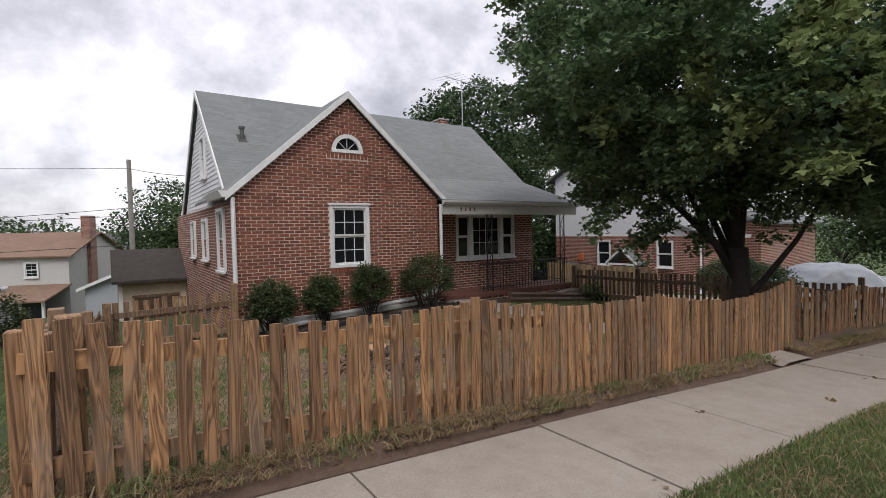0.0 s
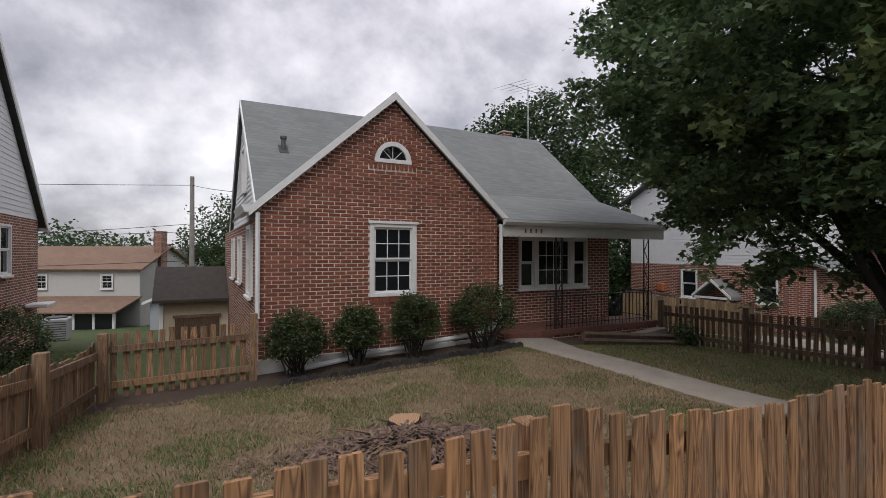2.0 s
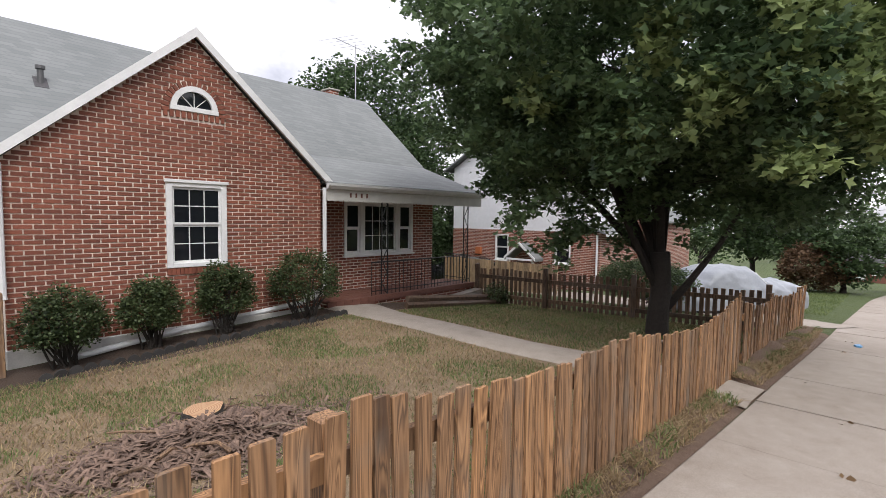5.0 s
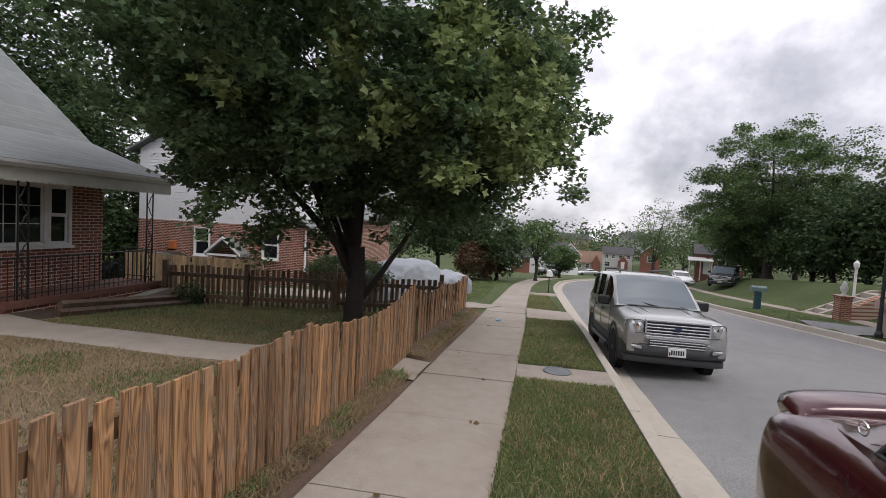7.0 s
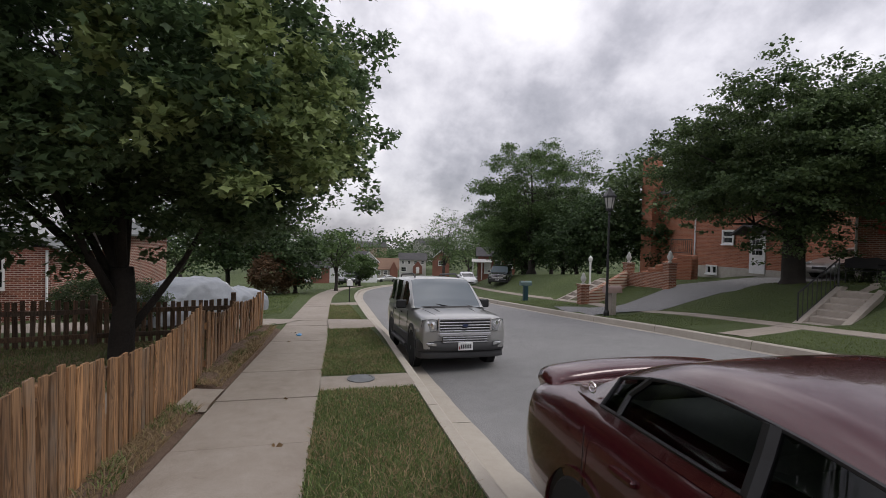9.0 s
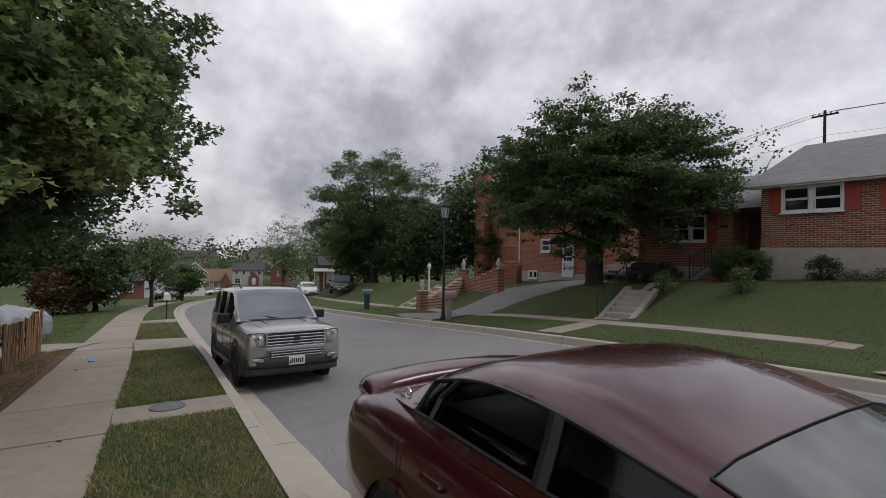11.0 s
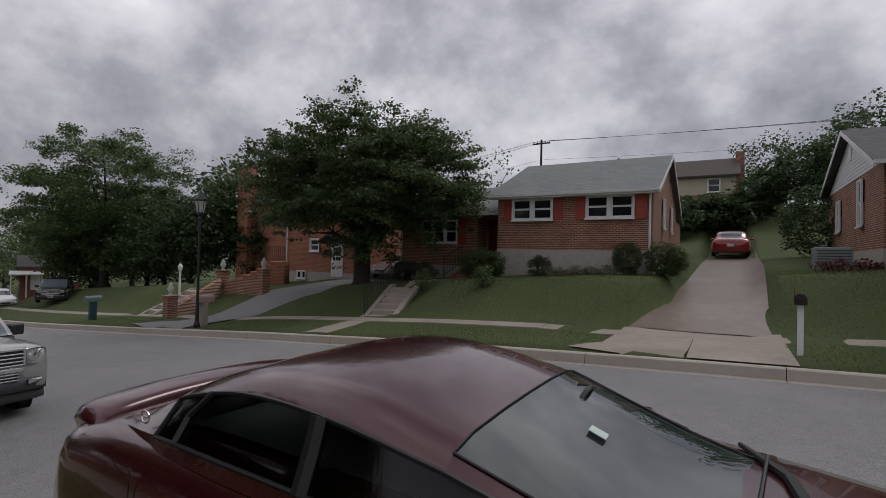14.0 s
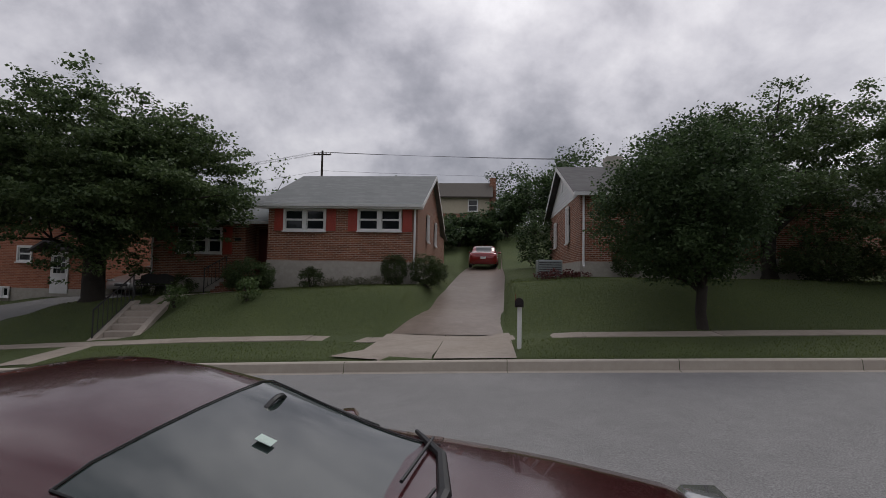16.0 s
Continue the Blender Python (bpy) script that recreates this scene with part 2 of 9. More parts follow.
def soil(name, stops, big=0.5, small=14, fine=160, rough=0.95, strength=0.6, dist=0.01, grit=0.3):
    """Ground, asphalt and concrete: blotches at a large scale, grit at a small one."""
    def build(nt, bsdf):
        v = coords(nt)
        a, b, f = noise_of(nt, v, big, 6, 0.62), noise_of(nt, v, small, 5), noise_of(nt, v, fine, 2)
        c = mixed(nt, ramp_of(nt, a, stops), ramp_of(nt, b, stops), 0.42)
        c = mixed(nt, c, ramp_of(nt, f, [(0.3, stops[0][1]), (0.75, stops[-1][1])]), grit)
        nt.links.new(c, bsdf.inputs["Base Color"])
        bsdf.inputs["Roughness"].default_value = rough
        h = nt.nodes.new("ShaderNodeMath"); h.operation = "ADD"
        nt.links.new(b, h.inputs[0]); nt.links.new(f, h.inputs[1])
        bump(nt, bsdf, h.outputs[0], strength, dist)
    return material(name, build)


M_BRICK = pieces("red_brick", (0.115, 0.035, 0.021), (0.275, 0.088, 0.050), per_object=True)
M_BRICK_REST = pieces("red_brick_joined", (0.115, 0.035, 0.021), (0.275, 0.088, 0.050), per_object=False)
M_MORTAR = plain("pale_mortar", (0.76, 0.66, 0.57), 0.95, vary=0.25, grain=0.5)
M_BRICKWALL = brickwork("brick_wall", (0.125, 0.036, 0.022), (0.27, 0.083, 0.05), (0.56, 0.47, 0.40))
M_BRICKWALL2 = brickwork("rust_brick_wall", (0.15, 0.052, 0.028), (0.28, 0.10, 0.050), (0.44, 0.35, 0.28))
M_BRICKWALL3 = brickwork("orange_brick_wall", (0.26, 0.085, 0.045), (0.40, 0.15, 0.08), (0.40, 0.24, 0.17))
M_WHITE = plain("white_paint", (0.72, 0.72, 0.71), 0.5, vary=0.14)
M_SIDING = plain("white_siding", (0.66, 0.67, 0.68), 0.55, vary=0.1)
M_STUCCO = plain("grey_beige_parging", (0.40, 0.375, 0.33), 0.92, vary=0.22, grain=0.4)
M_SHINGLE = shingles("grey_shingles", (0.125, 0.135, 0.135), (0.215, 0.225, 0.22))
M_SHINGLE_TAN = shingles("tan_shingles", (0.16, 0.098, 0.068), (0.25, 0.16, 0.112))
M_SHINGLE_DARK = shingles("dark_shingles", (0.045, 0.043, 0.045), (0.10, 0.097, 0.10))
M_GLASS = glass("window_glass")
M_IRON = plain("black_iron", (0.018, 0.018, 0.019), 0.45, vary=0.3)
M_FENCE = wood("cedar_pickets", (0.078, 0.036, 0.017), (0.44, 0.252, 0.128))
M_FENCE_OLD = wood("weathered_pickets", (0.075, 0.045, 0.029), (0.24, 0.155, 0.098))
M_FENCE_SIDE = wood("brown_side_pickets", (0.095, 0.050, 0.028), (0.34, 0.215, 0.125))
M_FENCE_NEW = wood("fresh_pine", (0.32, 0.215, 0.125), (0.54, 0.40, 0.26))
# bark ramp made darker to include the shade under the maple's crown
M_BARK = soil("bark", [(0.3, (0.018, 0.015, 0.013)), (0.7, (0.072, 0.060, 0.050))], 3, 26, 120, strength=1.0, dist=0.02)
M_LEAF = leaves("maple_leaves", (0.030, 0.058, 0.027), (0.150, 0.220, 0.098))
M_LEAF_B = leaves("dark_leaves", (0.022, 0.042, 0.020), (0.085, 0.132, 0.052))
M_LEAF_C = leaves("pale_leaves", (0.040, 0.075, 0.028), (0.135, 0.20, 0.070))
M_LEAF_D = leaves("street_tree_leaves", (0.030, 0.056, 0.024), (0.125, 0.175, 0.070))
M_SHRUB = leaves("shrub_leaves", (0.020, 0.036, 0.015), (0.105, 0.140, 0.055))
M_GRASS = leaves("grass_blades", (0.070, 0.108, 0.032), (0.215, 0.265, 0.100), 0.6)
M_GRASS_DRY = leaves("dry_grass_blades", (0.18, 0.128, 0.070), (0.42, 0.318, 0.190), 0.7)
M_GRASS_BANK = leaves("bank_grass_blades", (0.058, 0.084, 0.020), (0.160, 0.195, 0.056), 0.6)
M_LAWN = soil("lawn", [(0.3, (0.038, 0.060, 0.015)), (0.55, (0.070, 0.096, 0.026)), (0.75, (0.108, 0.130, 0.040))], 0.35, 9, 90, strength=1.0, dist=0.03)
M_LAWN_DRY = soil("dry_lawn", [(0.3, (0.14, 0.094, 0.058)), (0.5, (0.27, 0.195, 0.118)), (0.72, (0.39, 0.295, 0.185))], 0.6, 10, 90, strength=1.0, dist=0.03)
M_DIRT = soil("bare_soil", [(0.3, (0.09, 0.055, 0.038)), (0.7, (0.23, 0.155, 0.11))], 1.5, 22, 140, strength=1.0, dist=0.02)
# bare soil again, darkened: the shade before the house is in its colour
M_BED = soil("shaded_bed_soil", [(0.3, (0.045, 0.029, 0.02)), (0.7, (0.12, 0.08, 0.056))], 1.5, 22, 140, strength=1.0, dist=0.02)
M_ASPHALT = soil("grey_asphalt", [(0.3, (0.098, 0.097, 0.098)), (0.7, (0.33, 0.325, 0.32))], 0.25, 3.0, 70, rough=0.9, strength=1.0, dist=0.01, grit=0.7)
M_CONCRETE = soil("worn_concrete", [(0.28, (0.15, 0.118, 0.092)), (0.42, (0.275, 0.232, 0.192)), (0.58, (0.335, 0.292, 0.248)), (0.74, (0.42, 0.375, 0.325))], 0.9, 6, 110, rough=0.9, strength=0.4, dist=0.004, grit=0.38)
M_KERB = soil("kerb_concrete", [(0.3, (0.33, 0.29, 0.24)), (0.72, (0.47, 0.43, 0.37))], 1.2, 9, 150, rough=0.9, strength=0.3, dist=0.004)
M_DRIVE = soil("stained_concrete", [(0.3, (0.085, 0.058, 0.043)), (0.5, (0.165, 0.122, 0.096)), (0.72, (0.29, 0.24, 0.20))], 0.55, 4, 150, rough=0.42, strength=0.3, dist=0.004)

# ---- building blocks ----


def link(name, bm, mat, parent=None, label="", smooth=False):
    me = bpy.data.meshes.new(name)
    bm.to_mesh(me)
    bm.free()
    for m in (mat if isinstance(mat, (list, tuple)) else [mat]):
        me.materials.append(m)
    if smooth:
        for p in me.polygons:
            p.use_smooth = True
    ob = new(name, me)
    if parent is not None:
        ob.parent = parent
    if label:
        ob["label"] = label
    return ob


def part(name, bm, mat, parent, label="", smooth=False):
    return link(name, bm, mat, parent, label, smooth)


def empty(name, label, category, m=None, group="", kind=""):
    ob = new(name)
    ob.empty_display_size = 0.2
    if m is not None:
        ob.matrix_world = m
    return tagged(ob, label, category, group, kind)


def box(bm, x0, x1, y0, y1, z0, z1, bevel=0.0, m=None):
    vs = [bm.verts.new((x, y, z)) for x in (x0, x1) for y in (y0, y1) for z in (z0, z1)]
    fs = [bm.faces.new([vs[i] for i in q]) for q in ((0, 1, 3, 2), (4, 6, 7, 5), (0, 4, 5, 1), (2, 3, 7, 6), (0, 2, 6, 4), (1, 5, 7, 3))]
    if bevel:
        es = list({e for f in fs for e in f.edges})
        r = bmesh.ops.bevel(bm, geom=es, offset=bevel, segments=1, affect="EDGES")
        vs = list({v for f in r["faces"] for v in f.verts} | {v for v in vs if v.is_valid})
    if m is not None:
        for v in vs:
            v.co = m @ v.co
    return bm


def boxed(x0, x1, y0, y1, z0, z1, bevel=0.0, m=None):
    return box(bmesh.new(), x0, x1, y0, y1, z0, z1, bevel, m)


def prism(bm, pts, axis, a, b):
    """The outline pts (two coordinates each), pushed from a to b along the axis."""
    def at(p, q):
        return {"x": (q, p[0], p[1]), "y": (p[0], q, p[1]), "z": (p[0], p[1], q)}[axis]
    lo, hi = [bm.verts.new(at(p, a)) for p in pts], [bm.verts.new(at(p, b)) for p in pts]
    n = len(pts)
    bm.faces.new(lo)
    bm.faces.new(hi[::-1])
    for i in range(n):
        j = (i + 1) % n
        bm.faces.new((lo[i], hi[i], hi[j], lo[j]))
    bmesh.ops.recalc_face_normals(bm, faces=bm.faces)
    return bm


def tube(bm, a, b, r0, r1=None, seg=8):
    """A round bar from a to b."""
    a, b = Vector(a), Vector(b)
    r1 = r0 if r1 is None else r1
    d = (b - a).normalized()
    u = d.orthogonal().normalized()
    w = d.cross(u)
    rings = []
    for p, r in ((a, r0), (b, r1)):
        rings.append([bm.verts.new(p + (u * math.cos(k) + w * math.sin(k)) * r) for k in (2 * math.pi * i / seg for i in range(seg))])
    for i in range(seg):
        j = (i + 1) % seg
        bm.faces.new((rings[0][i], rings[0][j], rings[1][j], rings[1][i]))
    bm.faces.new(rings[0][::-1])
    bm.faces.new(rings[1])
    return bm


def pipe(bm, pts, radii, seg=8):
    """A bent round bar through pts."""
    pts = [Vector(p) for p in pts]
    if isinstance(radii, (int, float)):
        radii = [radii] * len(pts)
    rings, u = [], None
    for i, p in enumerate(pts):
        d = (pts[min(i + 1, len(pts) - 1)] - pts[max(i - 1, 0)]).normalized()
        u = d.orthogonal().normalized() if u is None else (u - d * u.dot(d)).normalized()
        w = d.cross(u)
        rings.append([bm.verts.new(p + (u * math.cos(k) + w * math.sin(k)) * radii[i]) for k in (2 * math.pi * j / seg for j in range(seg))])
    for a, b in zip(rings, rings[1:]):
        for i in range(seg):
            j = (i + 1) % seg
            bm.faces.new((a[i], a[j], b[j], b[i]))
    bm.faces.new(rings[0][::-1])
    bm.faces.new(rings[-1])
    return bm


def lathe(bm, profile, seg=16, at=(0, 0, 0)):
    """A turned shape: (radius, z) from the bottom up."""
    rings = []
    for r, z in profile:
        rings.append([bm.verts.new((at[0] + r * math.cos(2 * math.pi * i / seg), at[1] + r * math.sin(2 * math.pi * i / seg), at[2] + z)) for i in range(seg)])
    for a, b in zip(rings, rings[1:]):
        for i in range(seg):
            j = (i + 1) % seg
            bm.faces.new((a[i], a[j], b[j], b[i]))
    bm.faces.new(rings[0][::-1])
    bm.faces.new(rings[-1])
    return bm


def sheet(name, verts, faces, mat, parent=None):
    me = bpy.data.meshes.new(name)
    me.from_pydata(verts, [], faces)
    me.update()
    for m in (mat if isinstance(mat, (list, tuple)) else [mat]):
        me.materials.append(m)
    ob = new(name, me)
    ob.parent = parent
    return ob


def smooth_step(a, b, x):
    t = min(1.0, max(0.0, (x - a) / (b - a)))
    return t * t * (3 - 2 * t)


def lerp_table(x, table):
    if x <= table[0][0]:
        return table[0][1]
    for (a, p), (b, q) in zip(table, table[1:]):
        if x <= b:
            return p + (q - p) * (x - a) / (b - a)
    return table[-1][1]


# ---- the lie of the land ----


def base_s(x):
    """Height of the far pavement along the street, which falls towards +x."""
    return lerp_table(x, [(-60, 2.4), (-20, 1.05), (0, 0.27), (8, -0.06), (12, -0.31), (18, -0.76), (25, -1.25), (40, -2.2), (60, -3.7), (100, -7.0), (160, -11.5), (400, -14)])


def rise_n(x):
    """How far the near pavement stands above the far one."""
    return lerp_table(x, [(-20, 0.24), (0, 0.21), (2, 0.155), (4, 0.085), (6, 0.03), (8, 0.0)])


def gutter_dip(x):
    """How much deeper the gutter lies where the street steepens."""
    return lerp_table(x, [(4.5, 0.0), (8, 0.14), (16, 0.15), (25, 0.0)])


def base(x):
    """Height of the pavement on the house side."""
    return base_s(x) + rise_n(x)


def kerb_n(x):
    """Back of the kerb on the house side."""
    bend = 0.0050 * (min(x, 60) - 24) ** 2 + 0.4 * max(0, x - 60) if x > 24 else 0.0
    return lerp_table(x, [(4, 0.16), (12, -0.12), (17, -0.20), (26, -0.45)]) - bend


def kerb_s(x):
    """Back of the kerb across the street."""
    bend = 0.0055 * (min(x, 60) - 25) ** 2 + 0.4 * max(0, x - 60) if x > 25 else 0.0
    return -8.2 + 0.35 * smooth_step(0, 12, x) - bend


HOUSE_LINE = [(-30, 0.6), (-6, -0.1), (-1, -0.2), (1.85, -0.16), (4, -0.02), (6.3, 0.06), (8, -0.02), (10.9, -0.3), (16, -0.75), (25, -1.3), (60, -3.8), (100, -7.0), (160, -11.5), (400, -14)]
BACK_FALL = [(0, 0.0), (6, -0.35), (14, -1.3), (30, -3.2), (60, -5.5), (120, -7.0), (400, -6)]
BANK = [(-60, 2.3), (-30, 2.2), (-12, 1.9), (-2.5, 1.85), (2.0, 1.5), (5, 1.42), (9, 1.15), (12.5, 0.85), (16, 0.6), (20, 0.35), (26, 0.15), (40, -0.9), (70, -3.5), (100, -6), (160, -10), (400, -12)]


def ground_z(x, y):
    yn, ys = kerb_n(x), kerb_s(x)
    b = base(x)
    if y >= yn - 0.02:
        if y < yn + 2.5:
            return b - 0.015
        h = lerp_table(x, HOUSE_LINE)
        t = smooth_step(yn + 2.4, 9.5, y) if y < 9.5 else 1.0
        z = b + 0.02 + (h - b) * t
        if y > 9.5:
            z += lerp_table(y - 9.5, BACK_FALL)
        return z
    if y <= ys + 0.02:
        b = base_s(x)
        d = ys - y
        top = lerp_table(x, BANK)
        low = b + 0.05 + 0.05 * min(d, 3.0)
        walk_end = 3.0
        z = low + (top - low) * smooth_step(walk_end - 0.2, walk_end + 3.4, d)
        if d > 8:
            hill = lerp_table(d - 8, [(0, 0), (10, 0.6), (20, 2.6), (25, 4.2), (35, 5.4), (60, 7.0), (400, 9)])
            z += hill * (1 - 0.75 * smooth_step(12, 34, x))
        if -1 < x < 6:
            drive = smooth_step(-0.1, 0.35, x) * (1 - smooth_step(lerp_table(d, [(0, 4.3), (1.5, 3.8), (3, 3.45), (6, 2.6), (12, 2.1)]), lerp_table(d, [(0, 4.9), (1.5, 4.4), (3, 4.0), (6, 3.3), (12, 2.6)]), x))
            z += (lerp_table(d, [(0, b + 0.03), (3.0, b + 0.12), (4.3, 0.5), (7.8, 0.97), (14, 1.62), (20, 2.1), (26, 2.5), (40, 6.0)]) - z) * drive * (1 - smooth_step(24, 32, d))
        if 14 < x < 20.5 and d < 14:
            drive = smooth_step(14.8, 16.0, x) * (1 - smooth_step(18.9, 19.4, x))
            z += (lerp_table(d, [(0, b), (3, b + 0.15), (5.5, 0.22), (9, 0.6), (14, 0.72)]) - z) * drive
        if 10.3 < x < 11.85 and 3.1 < d < 5.9:
            z = min(z, -0.3 + (d - 3.1) * 0.35)
        if 22.9 < x < 24.1 and 2.7 < d < 4.9:
            z -= 0.25
        return z
    return base_s(x) - 0.45


def build_ground():
    xs = [-400, -250, -150, -100, -75, -60] + [-50 + 4 * i for i in range(9)] + [-16 + 0.5 * i for i in range(28)] + [-2 + 0.25 * i for i in range(32)] + [6 + 0.5 * i for i in range(48)] + [31 + 2 * i for i in range(25)] + [84, 92, 100, 115, 135, 160, 200, 260, 330, 420, 560, 800]
    north = [0.0, 0.6, 1.2, 1.8, 2.4] + [2.7 + 0.4 * i for i in range(24)] + [13 + i for i in range(12)] + [27, 30, 34, 38, 44, 50, 60, 72, 90, 110, 140, 180, 240, 320, 420, 600, 900]
    verts, faces, idx = [], [], []
    rows = [("s", v) for v in reversed([0.0, 0.5, 1.0, 1.4, 1.9, 2.4, 2.8] + [3.1 + 0.35 * i for i in range(12)] + [7.5 + 0.8 * i for i in range(14)] + north[-24:])] + [("s", -0.03), ("n", -0.03)] + [("n", v) for v in north]
    for side, v in rows:
        for x in xs:
            y = kerb_s(x) - v if side == "s" else kerb_n(x) + v
            z = base_s(x) - 0.45 if v < 0 else ground_z(x, y)
            if v > 3:
                z += 0.05 * noise.noise((x * 0.35, y * 0.35, 0.0))
            verts.append((x, y, z))
    n = len(xs)
    for r in range(len(rows) - 1):
        for i in range(n - 1):
            a = r * n + i
            faces.append((a, a + 1, a + n + 1, a + n))
    ob = sheet("ground", verts, faces, [M_LAWN, M_LAWN_DRY, M_DIRT, M_BED])
    for p in ob.data.polygons:
        p.use_smooth = True
        c = p.center
        if -0.6 < c.x < 12.0 and 2.2 < c.y < 9.7:
            p.material_index = (1 if c.y < 8.6 else 3) if c.y > 3.0 else 2
        elif -0.8 < c.x < 14 and 2.2 < c.y < 3.0:
            p.material_index = 2
    return tagged(ob, kind="structure", label="mown lawns, banks and bare soil of the street")


build_ground()


def ribbon(name, x0, x1, step, edges, mat, label, thick=0.0):
    """A strip along the street; edges(x) gives its points across, from one side to the other."""
    verts, faces = [], []
    n = max(2, int((x1 - x0) / step) + 1)
    k = 0
    for i in range(n):
        x = x0 + (x1 - x0) * i / (n - 1)
        row = edges(x)
        k = len(row)
        verts += [(x, y, z) for y, z in row]
    for i in range(n - 1):
        for j in range(k - 1):
            a = i * k + j
            faces.append((a, a + k, a + k + 1, a + 1))
    return tagged(sheet(name, verts, faces, mat), kind="structure", label=label)


def road_edges(x):
    a, b, z = kerb_s(x) + 0.26, kerb_n(x) - 0.52, base_s(x) - 0.145
    return [(a + (b - a) * t, z + (0.4 * rise_n(x) - gutter_dip(x)) * t + 0.05 * (1 - (2 * t - 1) ** 2)) for t in (0, 0.15, 0.3, 0.5, 0.7, 0.85, 1)]


ribbon("road", -150, 160, 1.0, road_edges, M_ASPHALT, "worn grey asphalt street falling away to a bend")


def kerb_profile(side):
    def edges(x):
        z = base(x) if side == "n" else base_s(x)
        low = z - (0.6 * rise_n(x) + gutter_dip(x) if side == "n" else 0)
        wide = 0.54 if side == "n" else 0.28
        y = kerb_n(x) if side == "n" else kerb_s(x)
        q = -1 if side == "n" else 1
        up = 0.0 if side == "n" else 0.05
        return [(y, z - 0.3), (y, z + up), (y + q * 0.11, z + up), (y + q * 0.14, z - 0.02 + up), (y + q * 0.16, low - 0.13), (y + q * wide, low - 0.145), (y + q * wide, low - 0.4)][::(1 if side == "n" else -1)]
    return edges


KERB_JOINTS = [-150, -60] + [-24 + 3.05 * i for i in range(24)] + [60, 160]
kerbs = {}
for side, word in (("n", "kerb_near"), ("s", "kerb_far")):
    root = empty(word, "pale concrete kerb and gutter along the street", "kerb", kind="structure")
    for a, b in zip(KERB_JOINTS, KERB_JOINTS[1:]):
        k = ribbon("kerbstone", a + 0.006, b - 0.006, 1.0, kerb_profile(side), M_KERB, "")
        k.parent = root
        del k["kind"]
        if "label" in k:
            del k["label"]


def pavement(name, x_joints, y_of, width, mat, label, lift=0.0, z_of=None):
    """A pavement of cast slabs with open joints."""
    root = empty(name, label, "pavement", kind="structure")
    for a, b in zip(x_joints, x_joints[1:]):
        bm = bmesh.new()
        tilt = random.uniform(-0.006, 0.006)
        n = max(1, int((b - a) / 1.6))
        cols = []
        for i in range(n + 1):
            x = a + 0.008 + (b - a - 0.016) * i / n
            y = y_of(x)
            zz = [(z_of(x, yy) if z_of else base(x)) + lift + tilt for yy in (y, y + width)]
            cols.append([bm.verts.new(p) for p in ((x, y, zz[0] - 0.12), (x, y, zz[0] - 0.008), (x, y + 0.012, zz[0]), (x, y + width - 0.012, zz[1]), (x, y + width, zz[1] - 0.008), (x, y + width, zz[1] - 0.12))])
        for c, d in zip(cols, cols[1:]):
            for i in range(5):
                bm.faces.new((c[i], c[i + 1], d[i + 1], d[i]))
        bm.faces.new(cols[0])
        bm.faces.new(cols[-1][::-1])
        bmesh.ops.recalc_face_normals(bm, faces=bm.faces)
        part("slab", bm, mat, root)
    return root


WALK_JOINTS = [-60, -30, -14.3] + [-12.77 + 1.53 * i for i in range(26)] + [29, 33, 38, 44, 52]
pavement("pavement_near", WALK_JOINTS, lambda x: kerb_n(x) + 1.24, 1.15, M_CONCRETE, "worn concrete slab pavement beside the picket fence", 0.0)
pavement("pavement_far", [-60, -30, -20] + [-15 + 1.5 * i for i in range(10)] + [0.3, 1.9, 3.6] + [5.1 + 1.5 * i for i in range(14)] + [30, 36, 44], lambda x: kerb_s(x) - 2.80, 0.62, M_CONCRETE, "concrete slab pavement across the street", 0.022, ground_z)
# ---- house parts ----


def place(ob, m):
    """Sets a part in the world, its parent standing unturned."""
    ob.matrix_basis = m
    return ob


